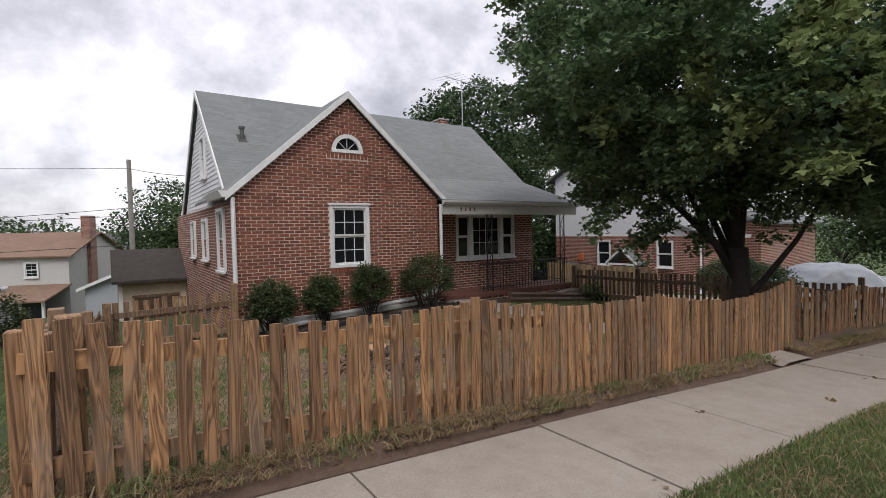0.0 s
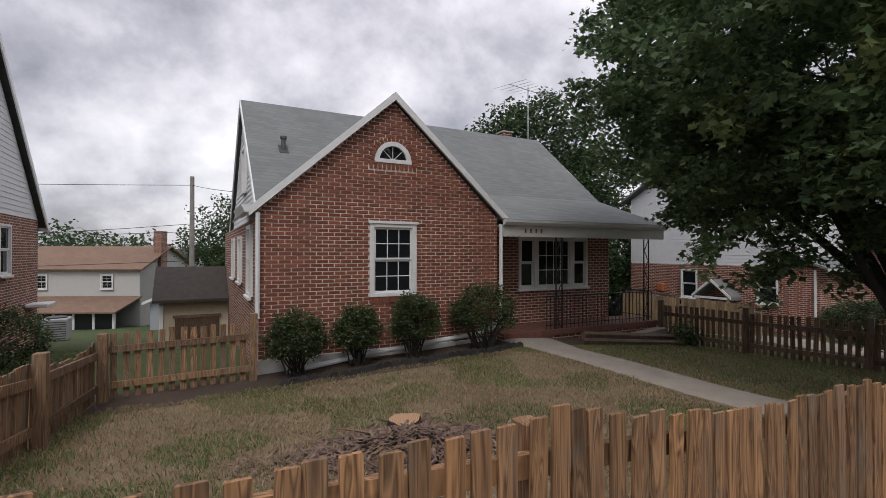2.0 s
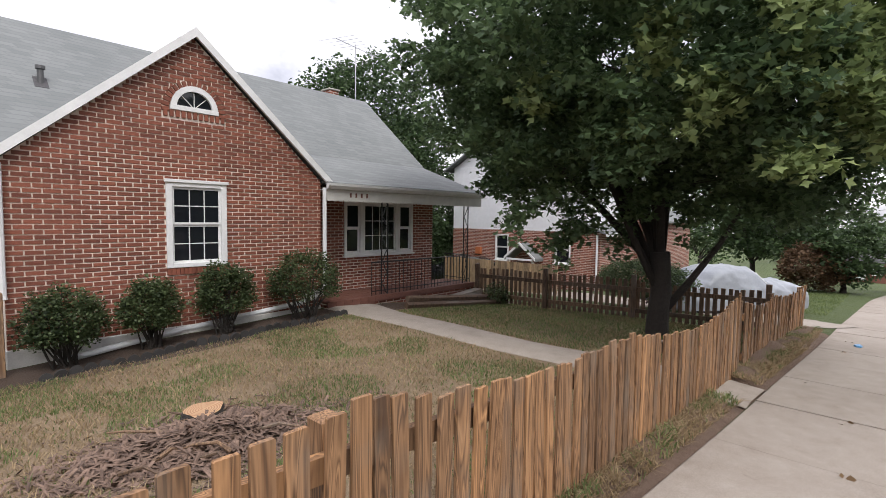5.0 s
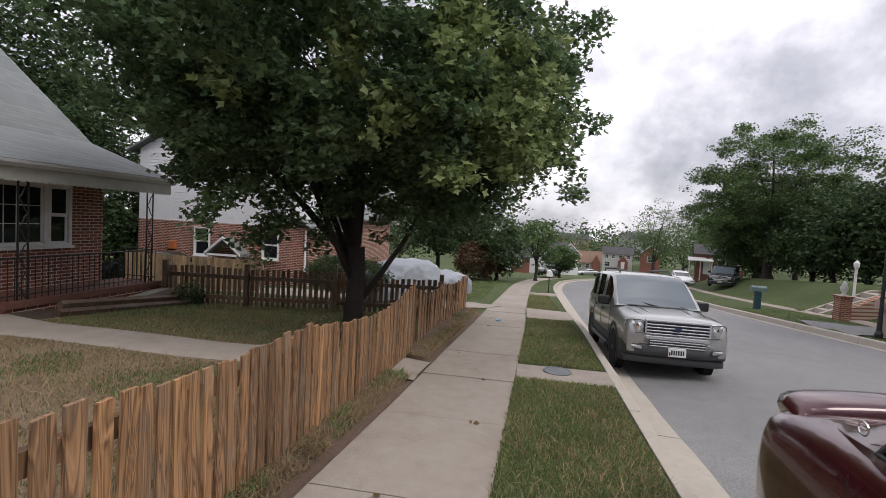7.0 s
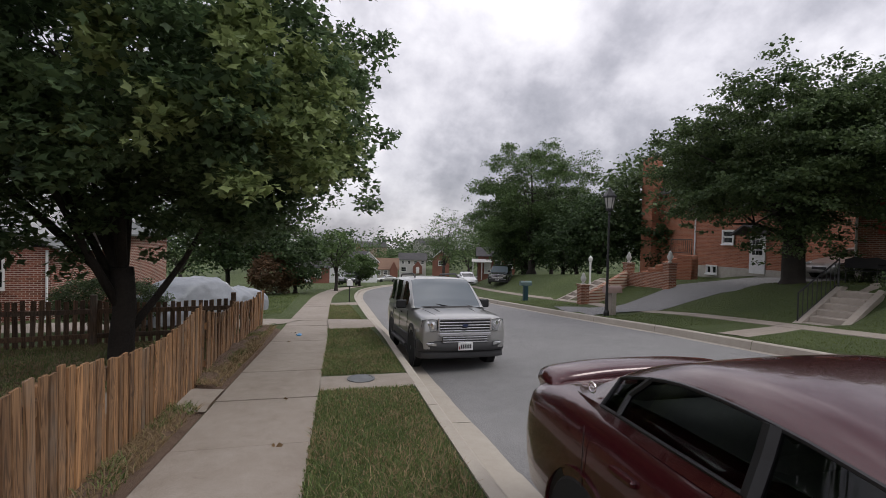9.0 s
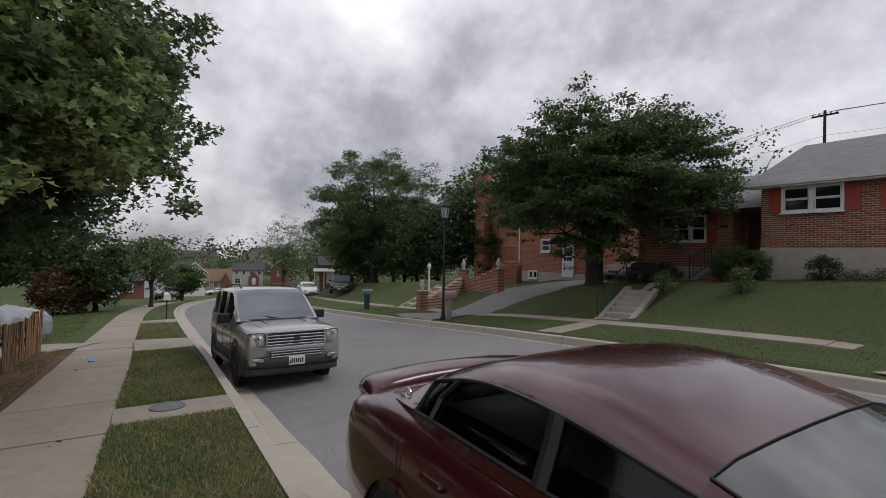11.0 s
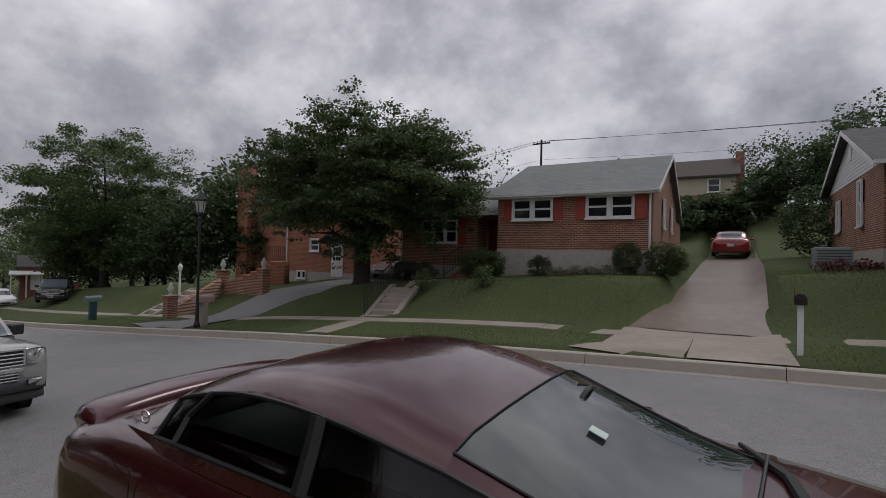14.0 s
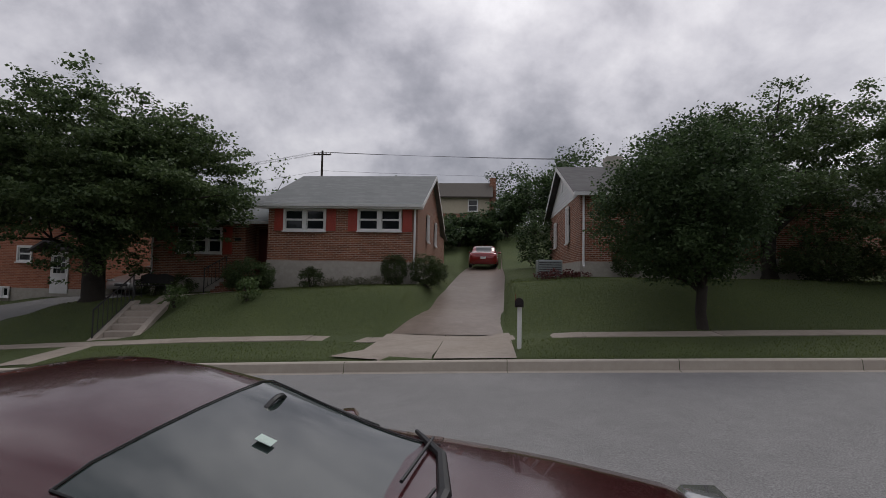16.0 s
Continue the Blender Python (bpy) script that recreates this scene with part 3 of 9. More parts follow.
def make_window(parent, m, w, h, style="sash", lights=(3, 2), frame_mat=None, depth=0.07, sill=True, trim=0.07):
    """A window facing -y in its own axes, its lower left outer corner at m. Sub-parts: sash, pane, sill."""
    fm = frame_mat or M_WHITE
    bm = bmesh.new()
    t = trim
    for x0, x1, z0, z1 in ((0, t, 0, h), (w - t, w, 0, h), (t, w - t, 0, t * 0.8), (t, w - t, h - t, h)):
        box(bm, x0, x1, -0.03, depth, z0, z1, 0.006)
    root = place(part("window", bm, fm, parent, "white-framed window"), m)
    cells = []
    if style == "sash":
        mid = h * 0.5
        cells = [(t, w - t, t * 0.8, mid, 0.045), (t, w - t, mid, h - t, 0.02)]
    elif style == "fixed":
        cells = [(t, w - t, t * 0.8, h - t, 0.03)]
    for i, (x0, x1, z0, z1, y) in enumerate(cells):
        s = 0.035
        bm = bmesh.new()
        for a, b, c, d in ((x0, x0 + s, z0, z1), (x1 - s, x1, z0, z1), (x0 + s, x1 - s, z0, z0 + s), (x0 + s, x1 - s, z1 - s, z1)):
            box(bm, a, b, y - 0.015, y + 0.02, c, d, 0.003)
        part("sash", bm, fm, root)
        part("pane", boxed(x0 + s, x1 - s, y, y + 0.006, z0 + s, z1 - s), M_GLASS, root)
        nx, nz = lights
        bm = bmesh.new()
        for k in range(1, nx):
            xx = x0 + s + (x1 - x0 - 2 * s) * k / nx
            box(bm, xx - 0.008, xx + 0.008, y - 0.006, y + 0.001, z0 + s, z1 - s)
        for k in range(1, nz):
            zz = z0 + s + (z1 - z0 - 2 * s) * k / nz
            box(bm, x0 + s, x1 - s, y - 0.007, y + 0.0005, zz - 0.008, zz + 0.008)
        if nx > 1 or nz > 1:
            part("glazing_bar", bm, fm, root)
        else:
            bm.free()
    if sill:
        part("sill", boxed(-0.03, w + 0.03, -0.07, 0.0, -0.05, 0.0, 0.006), fm, root)
    # no room behind: a near-black panel carries its shade as colour
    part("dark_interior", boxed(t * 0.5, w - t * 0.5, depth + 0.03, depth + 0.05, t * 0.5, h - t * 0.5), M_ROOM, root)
    return root


# near-black that stands for the shade of an unlit room
M_ROOM = plain("room_shade_black", (0.03, 0.03, 0.032), 0.9)
M_RED = plain("red_shutter_paint", (0.36, 0.055, 0.035), 0.55, vary=0.2)
M_GUTTER = plain("white_gutter", (0.70, 0.71, 0.71), 0.4, vary=0.12)
M_DOOR = plain("dark_door", (0.055, 0.03, 0.025), 0.45, vary=0.3)
M_PORCH = soil("red_porch_tiles", [(0.3, (0.11, 0.045, 0.032)), (0.7, (0.2, 0.085, 0.06))], 2, 12, 80, rough=0.7)


def rake_board(parent, a, b, w=0.16, t=0.05, mat=None, name="rake_board"):
    """A white board along a gable's slope from a to b; w is its height."""
    a, b = Vector(a), Vector(b)
    bm = bmesh.new()
    lo = [a, b]
    vs = []
    for p in lo:
        for dy in (0, t):
            for dz in (0, -w):
                vs.append(bm.verts.new(p + Vector((0, dy, dz))))
    for q in ((0, 1, 3, 2), (4, 6, 7, 5), (0, 4, 5, 1), (2, 3, 7, 6), (0, 2, 6, 4), (1, 5, 7, 3)):
        bm.faces.new([vs[i] for i in q])
    bmesh.ops.recalc_face_normals(bm, faces=bm.faces)
    return part(name, bm, mat or M_WHITE, parent)


def slab_roof(parent, outline, axis, a, b, thick, mat, name="roof"):
    """A roof whose section is a line of points (two coordinates), pushed along the axis with a thickness."""
    pts = list(outline) + [(p[0], p[1] - thick) for p in reversed(outline)]
    return part(name, prism(bmesh.new(), pts, axis, a, b), mat, parent)


def downpipe(parent, x, y, z0, z1, kick=(0, -0.25)):
    bm = pipe(bmesh.new(), [(x, y, z1), (x, y, z0 + 0.18), (x + kick[0] * 0.3, y + kick[1] * 0.3, z0 + 0.08), (x + kick[0], y + kick[1], z0 + 0.03)], 0.04, 8)
    return part("downpipe", bm, M_GUTTER, parent)


def siding(parent, y0, y1, z0, z1, x, out, course=0.11, top=None, mat=None):
    """Clapboard on a wall that faces x: lapped boards; top(y) cuts them at a gable."""
    verts, faces = [], []
    z = z0
    while z < z1:
        zt = min(z + course, z1)
        if top:
            ys = [y0 + (y1 - y0) * i / 40 for i in range(41)]
            inside = [y for y in ys if top(y) > zt]
            if not inside:
                break
            a, b = inside[0], inside[-1]
        else:
            a, b = y0, y1
        i = len(verts)
        verts += [(x + out * 0.022, a, z), (x + out * 0.022, b, z), (x + out * 0.006, b, zt), (x + out * 0.006, a, zt), (x, a, z), (x, b, z)]
        faces += [(i, i + 1, i + 2, i + 3), (i + 4, i + 5, i + 1, i)]
        z += course
    return sheet("siding", verts, faces, mat or M_SIDING, parent)


def siding_y(parent, x0, x1, z0, z1, y, out, course=0.11, mat=None):
    verts, faces = [], []
    z = z0
    while z < z1 - 0.01:
        zt = min(z + course, z1)
        i = len(verts)
        verts += [(x0, y + out * 0.022, z), (x1, y + out * 0.022, z), (x1, y + out * 0.006, zt), (x0, y + out * 0.006, zt), (x0, y, z), (x1, y, z)]
        faces += [(i, i + 1, i + 2, i + 3), (i + 4, i + 5, i + 1, i)]
        z += course
    return sheet("siding", verts, faces, mat or M_SIDING, parent)


# ---- the brick house with the gable ----
A_X0, A_X1, A_XR, A_Y, A_YP, A_YB = 1.85, 6.50, 10.62, 9.70, 10.60, 18.8
A_EAVE, A_APEX, A_MID = 2.56, 4.66, 4.19
COURSE, BRICK_L, BRICK_H = 0.0677, 0.190, 0.0505
house_a = empty("house", "red brick cape house with a front gable and grey shingle roof", "house")


def gable_top(x):
    return A_EAVE + (A_APEX - A_EAVE) * (1 - abs(x - A_MID) / (A_MID - A_X0))


def wall_a():
    """Front of the wing: backing with its window openings, then the bricks on it."""
    y0, y1 = A_Y + 0.012, A_Y + 0.28
    wx0, wx1, wz0, wz1 = 3.735, 4.66, 1.045, 2.40
    cx, cz, r = 4.19, 3.50, 0.37
    bm = bmesh.new()
    prism(bm, [(A_X0, 0.10), (wx0, 0.10), (wx0, gable_top(wx0)), (A_X0, A_EAVE)], "y", y0, y1)
    prism(bm, [(wx1, 0.10), (A_X1, 0.10), (A_X1, A_EAVE), (wx1, gable_top(wx1))], "y", y0, y1)
    prism(bm, [(wx0, 0.10), (wx1, 0.10), (wx1, wz0), (wx0, wz0)], "y", y0, y1)
    arc = [(cx - r * math.cos(a), cz + r * math.sin(a)) for a in (math.pi / 2 * i / 8 for i in range(9))]
    prism(bm, [(wx0, wz1), (cx, wz1), (cx, cz)] + arc + [(cx, A_APEX), (wx0, gable_top(wx0))], "y", y0, y1)
    prism(bm, [(2 * cx - x, z) for x, z in [(wx0, wz1), (cx, wz1), (cx, cz)] + arc + [(cx, A_APEX), (wx0, gable_top(wx0))]], "y", y0, y1)
    front = part("front_wall", bm, M_MORTAR, house_a, "red brick wall with pale mortar joints")
    full, verts, faces = boxed(0, BRICK_L, 0, 0.09, 0, BRICK_H, 0.004), [], []
    me = bpy.data.meshes.new("brick")
    full.to_mesh(me)
    full.free()
    me.materials.append(M_BRICK)
    count = 0
    k = 0
    while True:
        z = 0.115 + k * COURSE
        if z > A_APEX:
            break
        x = A_X0 + 0.005 - (0.104 if k % 2 else 0.0)
        while x < A_X1 - 0.01:
            a, b = max(x, A_X0 + 0.003), min(x + BRICK_L, A_X1 - 0.003)
            x += BRICK_L + 0.0185
            spans = [(a, b)]
            if wz0 - 0.11 < z + BRICK_H and z < wz1:
                spans = [(p, q) for p, q in ((a, min(b, wx0)), (max(a, wx1), b)) if q - p > 0.02]
            rr = r + 0.115
            if z + BRICK_H > cz - 0.12 and z < cz + rr:
                half = rr if z < cz else math.sqrt(max(0, rr * rr - (z + 0.03 - cz) ** 2))
                spans = [(p, q) for s in spans for p, q in ((s[0], min(s[1], cx - half)), (max(s[0], cx + half), s[1])) if q - p > 0.02]
            lim = z + BRICK_H
            reach = (A_MID - A_X0) * (1 - (lim - A_EAVE) / (A_APEX - A_EAVE)) if lim > A_EAVE else 9
            spans = [(max(p, A_MID - reach), min(q, A_MID + reach)) for p, q in spans]
            for p, q in spans:
                if q - p < 0.025:
                    continue
                dy = random.uniform(-0.002, 0.002)
                if q - p > BRICK_L - 0.004 and count < 300 and 0.9 < z < 2.9 and 1.85 < p < 6.5 and (2.6 < p < 5.8):
                    ob = new("brick", me)
                    ob.parent, ob.location = front, (p, A_Y + dy, z)
                    count += 1
                else:
                    i = len(verts)
                    verts += [(xx, yy, zz) for yy in (A_Y + dy, A_Y + 0.05) for xx, zz in ((p, z), (q, z), (q, z + BRICK_H), (p, z + BRICK_H))]
                    faces += [(i, i + 1, i + 2, i + 3), (i, i + 4, i + 5, i + 1), (i + 1, i + 5, i + 6, i + 2), (i + 2, i + 6, i + 7, i + 3), (i + 3, i + 7, i + 4, i)]
        k += 1
    rest = sheet("bricks", verts, faces, M_BRICK_REST, front)
    rest["kind"] = "stuff"
    # soldier sill and the ring round the half-round window
    def header(m):
        ob = new("brick", short)
        ob.parent, ob.matrix_basis = front, m
    short = bpy.data.meshes.new("brick")
    sb = boxed(-0.028, 0.028, -0.008, 0.06, 0, 0.105, 0.003)
    sb.to_mesh(short)
    sb.free()
    short.materials.append(M_BRICK)
    for i in range(15):
        header(pose(wx0 + 0.03 + i * (wx1 - wx0 - 0.06) / 14, A_Y - 0.012, wz0 - 0.112))
    for i in range(11):
        header(pose(cx - 0.43 + 0.86 * i / 10, A_Y - 0.01, cz - 0.112))
    for i in range(19):
        a = math.pi * i / 18
        header(Matrix.Translation((cx + (r + 0.008) * math.cos(a), A_Y - 0.004, cz + (r + 0.008) * math.sin(a))) @ Matrix.Rotation(math.pi / 2 - a, 4, "Y"))
    make_window(house_a, Matrix.Translation((wx0, A_Y + 0.0, wz0)), wx1 - wx0, wz1 - wz0, "sash", (3, 2), sill=False, trim=0.088)
    part("head_trim", boxed(wx0 - 0.025, wx1 + 0.025, A_Y - 0.055, A_Y - 0.032, wz1 - 0.02, wz1 + 0.03, 0.004), M_WHITE, house_a)
    # half-round window
    bm = bmesh.new()
    ring = lambda rad: [(cx + rad * math.cos(math.pi * i / 16), cz + 0.05 + rad * math.sin(math.pi * i / 16)) for i in range(17)]
    for (p, q), (u, v) in zip(zip(ring(0.355), ring(0.355)[1:]), zip(ring(0.27), ring(0.27)[1:])):
        prism(bm, [p, q, v, u], "y", A_Y - 0.02, A_Y + 0.06)
    box(bm, cx - 0.365, cx + 0.365, A_Y - 0.025, A_Y + 0.06, cz, cz + 0.075, 0.004)
    half = part("half_round_window", bm, M_WHITE, house_a, "white half-round window with fan glazing bars")
    bm = prism(bmesh.new(), ring(0.28), "y", A_Y + 0.03, A_Y + 0.036)
    part("pane", bm, M_GLASS, half)
    bm = bmesh.new()
    for a in (45, 90, 135):
        c, s = math.cos(radians(a)), math.sin(radians(a))
        tube(bm, (cx, A_Y + 0.025, cz + 0.06), (cx + 0.28 * c, A_Y + 0.025, cz + 0.05 + 0.28 * s), 0.007, seg=6)
    part("glazing_bar", bm, M_WHITE, half)
    # flat near-black panel in place of the shaded room
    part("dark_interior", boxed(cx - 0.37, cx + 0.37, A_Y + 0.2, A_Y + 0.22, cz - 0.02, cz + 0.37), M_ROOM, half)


wall_a()
# foundation under the brickwork
part("foundation", boxed(A_X0 - 0.01, A_X1, A_Y - 0.015, A_Y + 0.3, -0.9, 0.11, 0.01), plain("white_foundation", (0.6, 0.59, 0.56), 0.85, vary=0.25), house_a, "white painted foundation")
# side walls, porch wall and back
bm = bmesh.new()
box(bm, A_X0 + 0.003, A_X0 + 0.28, A_Y + 0.015, A_YB, -2.2, 2.45)
part("side_wall", bm, M_BRICKWALL, house_a, "red brick side wall")
siding(house_a, 10.9, A_YB, 2.45, 5.7, A_X0 + 0.2, -1, 0.115, lambda y: 5.62 - abs(y - 14.55) * 0.85)
bm = prism(bmesh.new(), [(11.1, 2.45), (A_YB, 2.45), (A_YB, 2.0), (14.55, 5.5), (11.1, 2.6)], "x", A_X0 + 0.202, A_X0 + 0.4)
part("gable_wall", bm, M_SIDING, house_a)
bm = bmesh.new()
box(bm, A_XR - 0.28, A_XR, A_YP + 0.28, A_YB, -2.2, 2.6)
prism(bm, [(A_YP + 0.28, 2.6), (A_YB, 2.6), (14.55, 5.6)], "x", A_XR - 0.28, A_XR)
part("side_wall", bm, M_BRICKWALL, house_a, "red brick side wall")
part("back_wall", boxed(A_X0 + 0.28, A_XR - 0.28, A_YB - 0.28, A_YB, -2.2, 2.6), M_BRICKWALL, house_a)
bm = bmesh.new()
PW = (7.70, 9.86, 0.99, 2.24)
for x0, x1, z0, z1 in ((A_X1, PW[0], -0.3, 2.9), (PW[1], A_XR, -0.3, 2.9), (PW[0], PW[1], -0.3, PW[2]), (PW[0], PW[1], PW[3], 2.9)):
    part("porch_wall", boxed(x0, x1, A_YP, A_YP + 0.28, z0, z1), M_BRICKWALL, house_a, "red brick wall under the porch roof")
bm = bmesh.new()
box(bm, A_X1 - 0.28, A_X1 - 0.003, A_Y + 0.29, 9.72 + 0.29, -0.3, 2.6)
box(bm, A_X1 - 0.28, A_X1 - 0.003, A_Y + 0.29, A_YP, 2.2, 2.6)
box(bm, A_X1 - 0.28, A_X1 - 0.003, 10.5, A_YP + 0.25, -0.3, 2.6)
part("wing_side_wall", bm, M_BRICKWALL, house_a)
side_door = part("door", boxed(A_X1 - 0.2, A_X1 - 0.15, 10.02, 10.5, 0.22, 2.2), M_DOOR, house_a, "dark front door under the porch")
part("door_frame", boxed(A_X1 - 0.02, A_X1 + 0.03, 9.98, 10.04, 0.2, 2.24), M_WHITE, side_door)
make_window(house_a, Matrix.Translation((PW[0], A_YP, PW[2])), 0.52, PW[3] - PW[2], "sash", (1, 1))
make_window(house_a, Matrix.Translation((PW[0] + 0.52, A_YP, PW[2])), PW[1] - PW[0] - 1.04, PW[3] - PW[2], "fixed", (4, 3))
make_window(house_a, Matrix.Translation((PW[1] - 0.52, A_YP, PW[2])), 0.52, PW[3] - PW[2], "sash", (1, 1))
for yy, z0, h in ((10.55, 1.05, 1.3), (12.6, 1.2, 1.0), (14.6, 1.2, 1.0)):
    make_window(house_a, Matrix.Translation((A_X0 - 0.02, yy + 0.75, z0)) @ Matrix.Rotation(-math.pi / 2, 4, "Z"), 0.75, h, "sash", (1, 1))
make_window(house_a, Matrix.Translation((A_X0 + 0.155, 14.4, 3.3)) @ Matrix.Rotation(-math.pi / 2, 4, "Z"), 0.7, 1.1, "sash", (1, 1))
# roofs
slab_roof(house_a, [(A_X0 - 0.13, A_EAVE + 0.03), (A_MID, A_APEX + 0.14), (A_X1 + 0.13, A_EAVE + 0.03)], "y", A_Y - 0.10, 13.6, 0.06, M_SHINGLE, "wing_roof")
M_RIDGE, Z_RIDGE = 14.55, 5.72
slab_roof(house_a, [(11.0, 2.71), (M_RIDGE, Z_RIDGE), (18.95, 2.0)], "x", A_X0 + 0.11, 6.56, 0.07, M_SHINGLE, "roof")
slab_roof(house_a, [(9.52, 2.55), (11.74, 3.34), (M_RIDGE, Z_RIDGE), (18.95, 2.0)], "x", 6.56, 11.42, 0.07, M_SHINGLE, "roof")
for sx in (-1, 1):
    end = (A_MID + sx * (A_MID - A_X0 + 0.16), A_Y - 0.13, A_EAVE + 0.02)
    rake_board(house_a, end, (A_MID, A_Y - 0.13, A_APEX + 0.135), 0.145)
for x in (A_X0 + 0.08, 11.4):
    bm = bmesh.new()
    low = [(11.0, 2.70), (M_RIDGE, Z_RIDGE - 0.005), (18.9, 2.0)] if x < 5 else [(9.52, 2.545), (11.74, 3.335), (M_RIDGE, Z_RIDGE - 0.005), (18.9, 2.0)]
    prism(bm, low + [(y, z - 0.14) for y, z in reversed(low)], "x", x, x + 0.03)
    part("rake_board", bm, M_WHITE, house_a)
# gutters
bm = prism(bmesh.new(), [(9.41, 2.53), (9.53, 2.53), (9.53, 2.42), (9.50, 2.42), (9.47, 2.43), (9.44, 2.47), (9.42, 2.48)], "x", 6.52, 11.46)
part("gutter", bm, M_GUTTER, house_a, "white gutter above the porch")
bm = prism(bmesh.new(), [(A_X0 - 0.28, 2.62), (A_X0 - 0.12, 2.62), (A_X0 - 0.12, 2.50), (A_X0 - 0.22, 2.50)], "y", A_Y - 0.12, 11.2)
part("gutter", bm, M_GUTTER, house_a)
downpipe(house_a, A_X0 - 0.02, A_Y - 0.07, 0.75, 2.5, (0, -0.02))
downpipe(house_a, A_X1 + 0.03, A_Y - 0.09, 0.35, 2.44, (-0.5, -0.1))
part("gutter_drain", pipe(bmesh.new(), [(A_X1 + 0.02, A_Y - 0.12, 0.38), (5.9, A_Y - 0.2, 0.26), (3.6, A_Y - 0.24, 0.08), (2.3, A_Y - 0.25, -0.08)], 0.045, 8), M_GUTTER, house_a, "white drain pipe lying along the wall")
# scalloped fascia of the porch
n = 38
FX0, FX1 = 6.54, 11.40
edge = [(FX1, 2.42), (FX0, 2.42)]
for i in range(n):
    x0, x1 = FX0 + (FX1 - FX0) * i / n, FX0 + (FX1 - FX0) * (i + 1) / n
    xm, rad = (x0 + x1) / 2, (x1 - x0) / 2
    lobe = [(xm + rad * math.cos(a), 2.215 - 0.035 * math.sin(a)) for a in (math.pi * j / 6 for j in range(7))]
    edge += lobe[::-1][(1 if i else 0):]
bm = prism(bmesh.new(), edge, "y", 9.54, 9.56)
part("scalloped_fascia", bm, plain("cream_aluminium", (0.55, 0.54, 0.5), 0.5, vary=0.15), house_a, "cream scalloped metal fascia")
bm = prism(bmesh.new(), [(9.56, 2.42), (10.58, 2.42), (10.58, 2.22), (9.56, 2.22)], "x", FX1 - 0.02, FX1)
part("fascia_return", bm, MATS["cream_aluminium"], house_a)
part("soffit", boxed(6.52, FX1 - 0.021, 9.57, 10.58, 2.40, 2.42), M_WHITE, house_a)
for i, x in enumerate((7.10, 7.24, 7.38, 7.52)):
    part("number_bar", boxed(x - 0.022, x + 0.022, 9.53, 9.538, 2.27, 2.36, 0.003), M_PORCH, house_a)
# porch floor and its step
porch = part("porch", boxed(6.52, 11.15, 9.56, 10.58, -0.9, 0.14), M_BRICKWALL, house_a, "brick porch base")
bm = bmesh.new()
for i in range(23):
    for j in range(5):
        box(bm, 6.54 + i * 0.2, 6.54 + i * 0.2 + 0.191, 9.55 + j * 0.206, 9.55 + j * 0.206 + 0.197, 0.143, 0.18 + random.uniform(0, 0.003))
part("floor_tiles", bm, M_PORCH, porch, "red quarry tiles")
bm = bmesh.new()
for i in range(6):
    box(bm, 6.53 + i * 0.2, 6.722 + i * 0.2, 9.50, 9.555, -0.2, 0.185 + random.uniform(0, 0.003), 0.004)
part("riser_tiles", bm, M_PORCH, porch, "red tiled riser of the porch entrance")
part("floor_edge", boxed(7.735, 11.15, 9.515, 9.552, 0.06, 0.185, 0.006), M_PORCH, porch, "red tiled edge of the porch floor")


def lattice_post(parent, x, y, z0, z1):
    bm = bmesh.new()
    for dx in (-0.085, 0.085):
        tube(bm, (x + dx, y, z0), (x + dx, y, z1), 0.017, seg=6)
    n = 9
    for i in range(n):
        a, b = z0 + (z1 - z0) * i / n, z0 + (z1 - z0) * (i + 1) / n
        s = 1 if i % 2 else -1
        pipe(bm, [(x - s * 0.08, y, a), (x - s * 0.02, y, a + (b - a) * 0.28), (x + s * 0.02, y, a + (b - a) * 0.72), (x + s * 0.08, y, b)], 0.011, 5)
    return part("lattice_post", bm, M_IRON, parent, "black wrought-iron lattice post")


lattice_post(house_a, 8.08, 9.62, 0.18, 2.40)
lattice_post(house_a, 10.86, 9.62, 0.18, 2.40)


def iron_railing(parent, a, b, h=0.72, gap=0.115):
    a, b = Vector(a), Vector(b)
    bm = bmesh.new()
    up = Vector((0, 0, 1))
    tube(bm, a + up * h, b + up * h, 0.016, seg=6)
    root = part("railing", bm, M_IRON, parent, "black wrought-iron railing")
    part("bottom_rail", tube(bmesh.new(), a + up * 0.09, b + up * 0.09, 0.012, seg=6), M_IRON, root)
    n = max(2, int((b - a).length / gap))
    me = None
    for i in range(n + 1):
        p = a + (b - a) * i / n
        ob = part("baluster", tube(bmesh.new(), p, p + up * h, 0.008, seg=6), M_IRON, root)
    return root


iron_railing(house_a, (7.72, 9.62, 0.18), (10.86, 9.62, 0.18))
iron_railing(house_a, (11.05, 9.62, 0.18), (11.05, 10.55, 0.18))
# vent pipe, chimney
vent = part("roof_vent", lathe(bmesh.new(), [(0.05, 0), (0.05, 0.26), (0.075, 0.27), (0.075, 0.33), (0.02, 0.35)], 12, (2.72, 12.75, 4.16)), plain("dull_metal", (0.12, 0.12, 0.12), 0.5, 0.6), house_a)
part("flashing", prism(bmesh.new(), [(12.62, 4.10), (12.88, 4.32), (12.88, 4.28), (12.62, 4.06)], "x", 2.62, 2.82), M_SHINGLE_DARK, vent)
chimney = part("chimney", boxed(10.25, 10.6, 14.9, 15.3, 4.9, 5.95, 0.01), M_BRICKWALL, house_a, "short brick chimney")
part("cap", boxed(10.21, 10.64, 14.86, 15.34, 5.95, 6.0, 0.01), M_STUCCO, chimney)
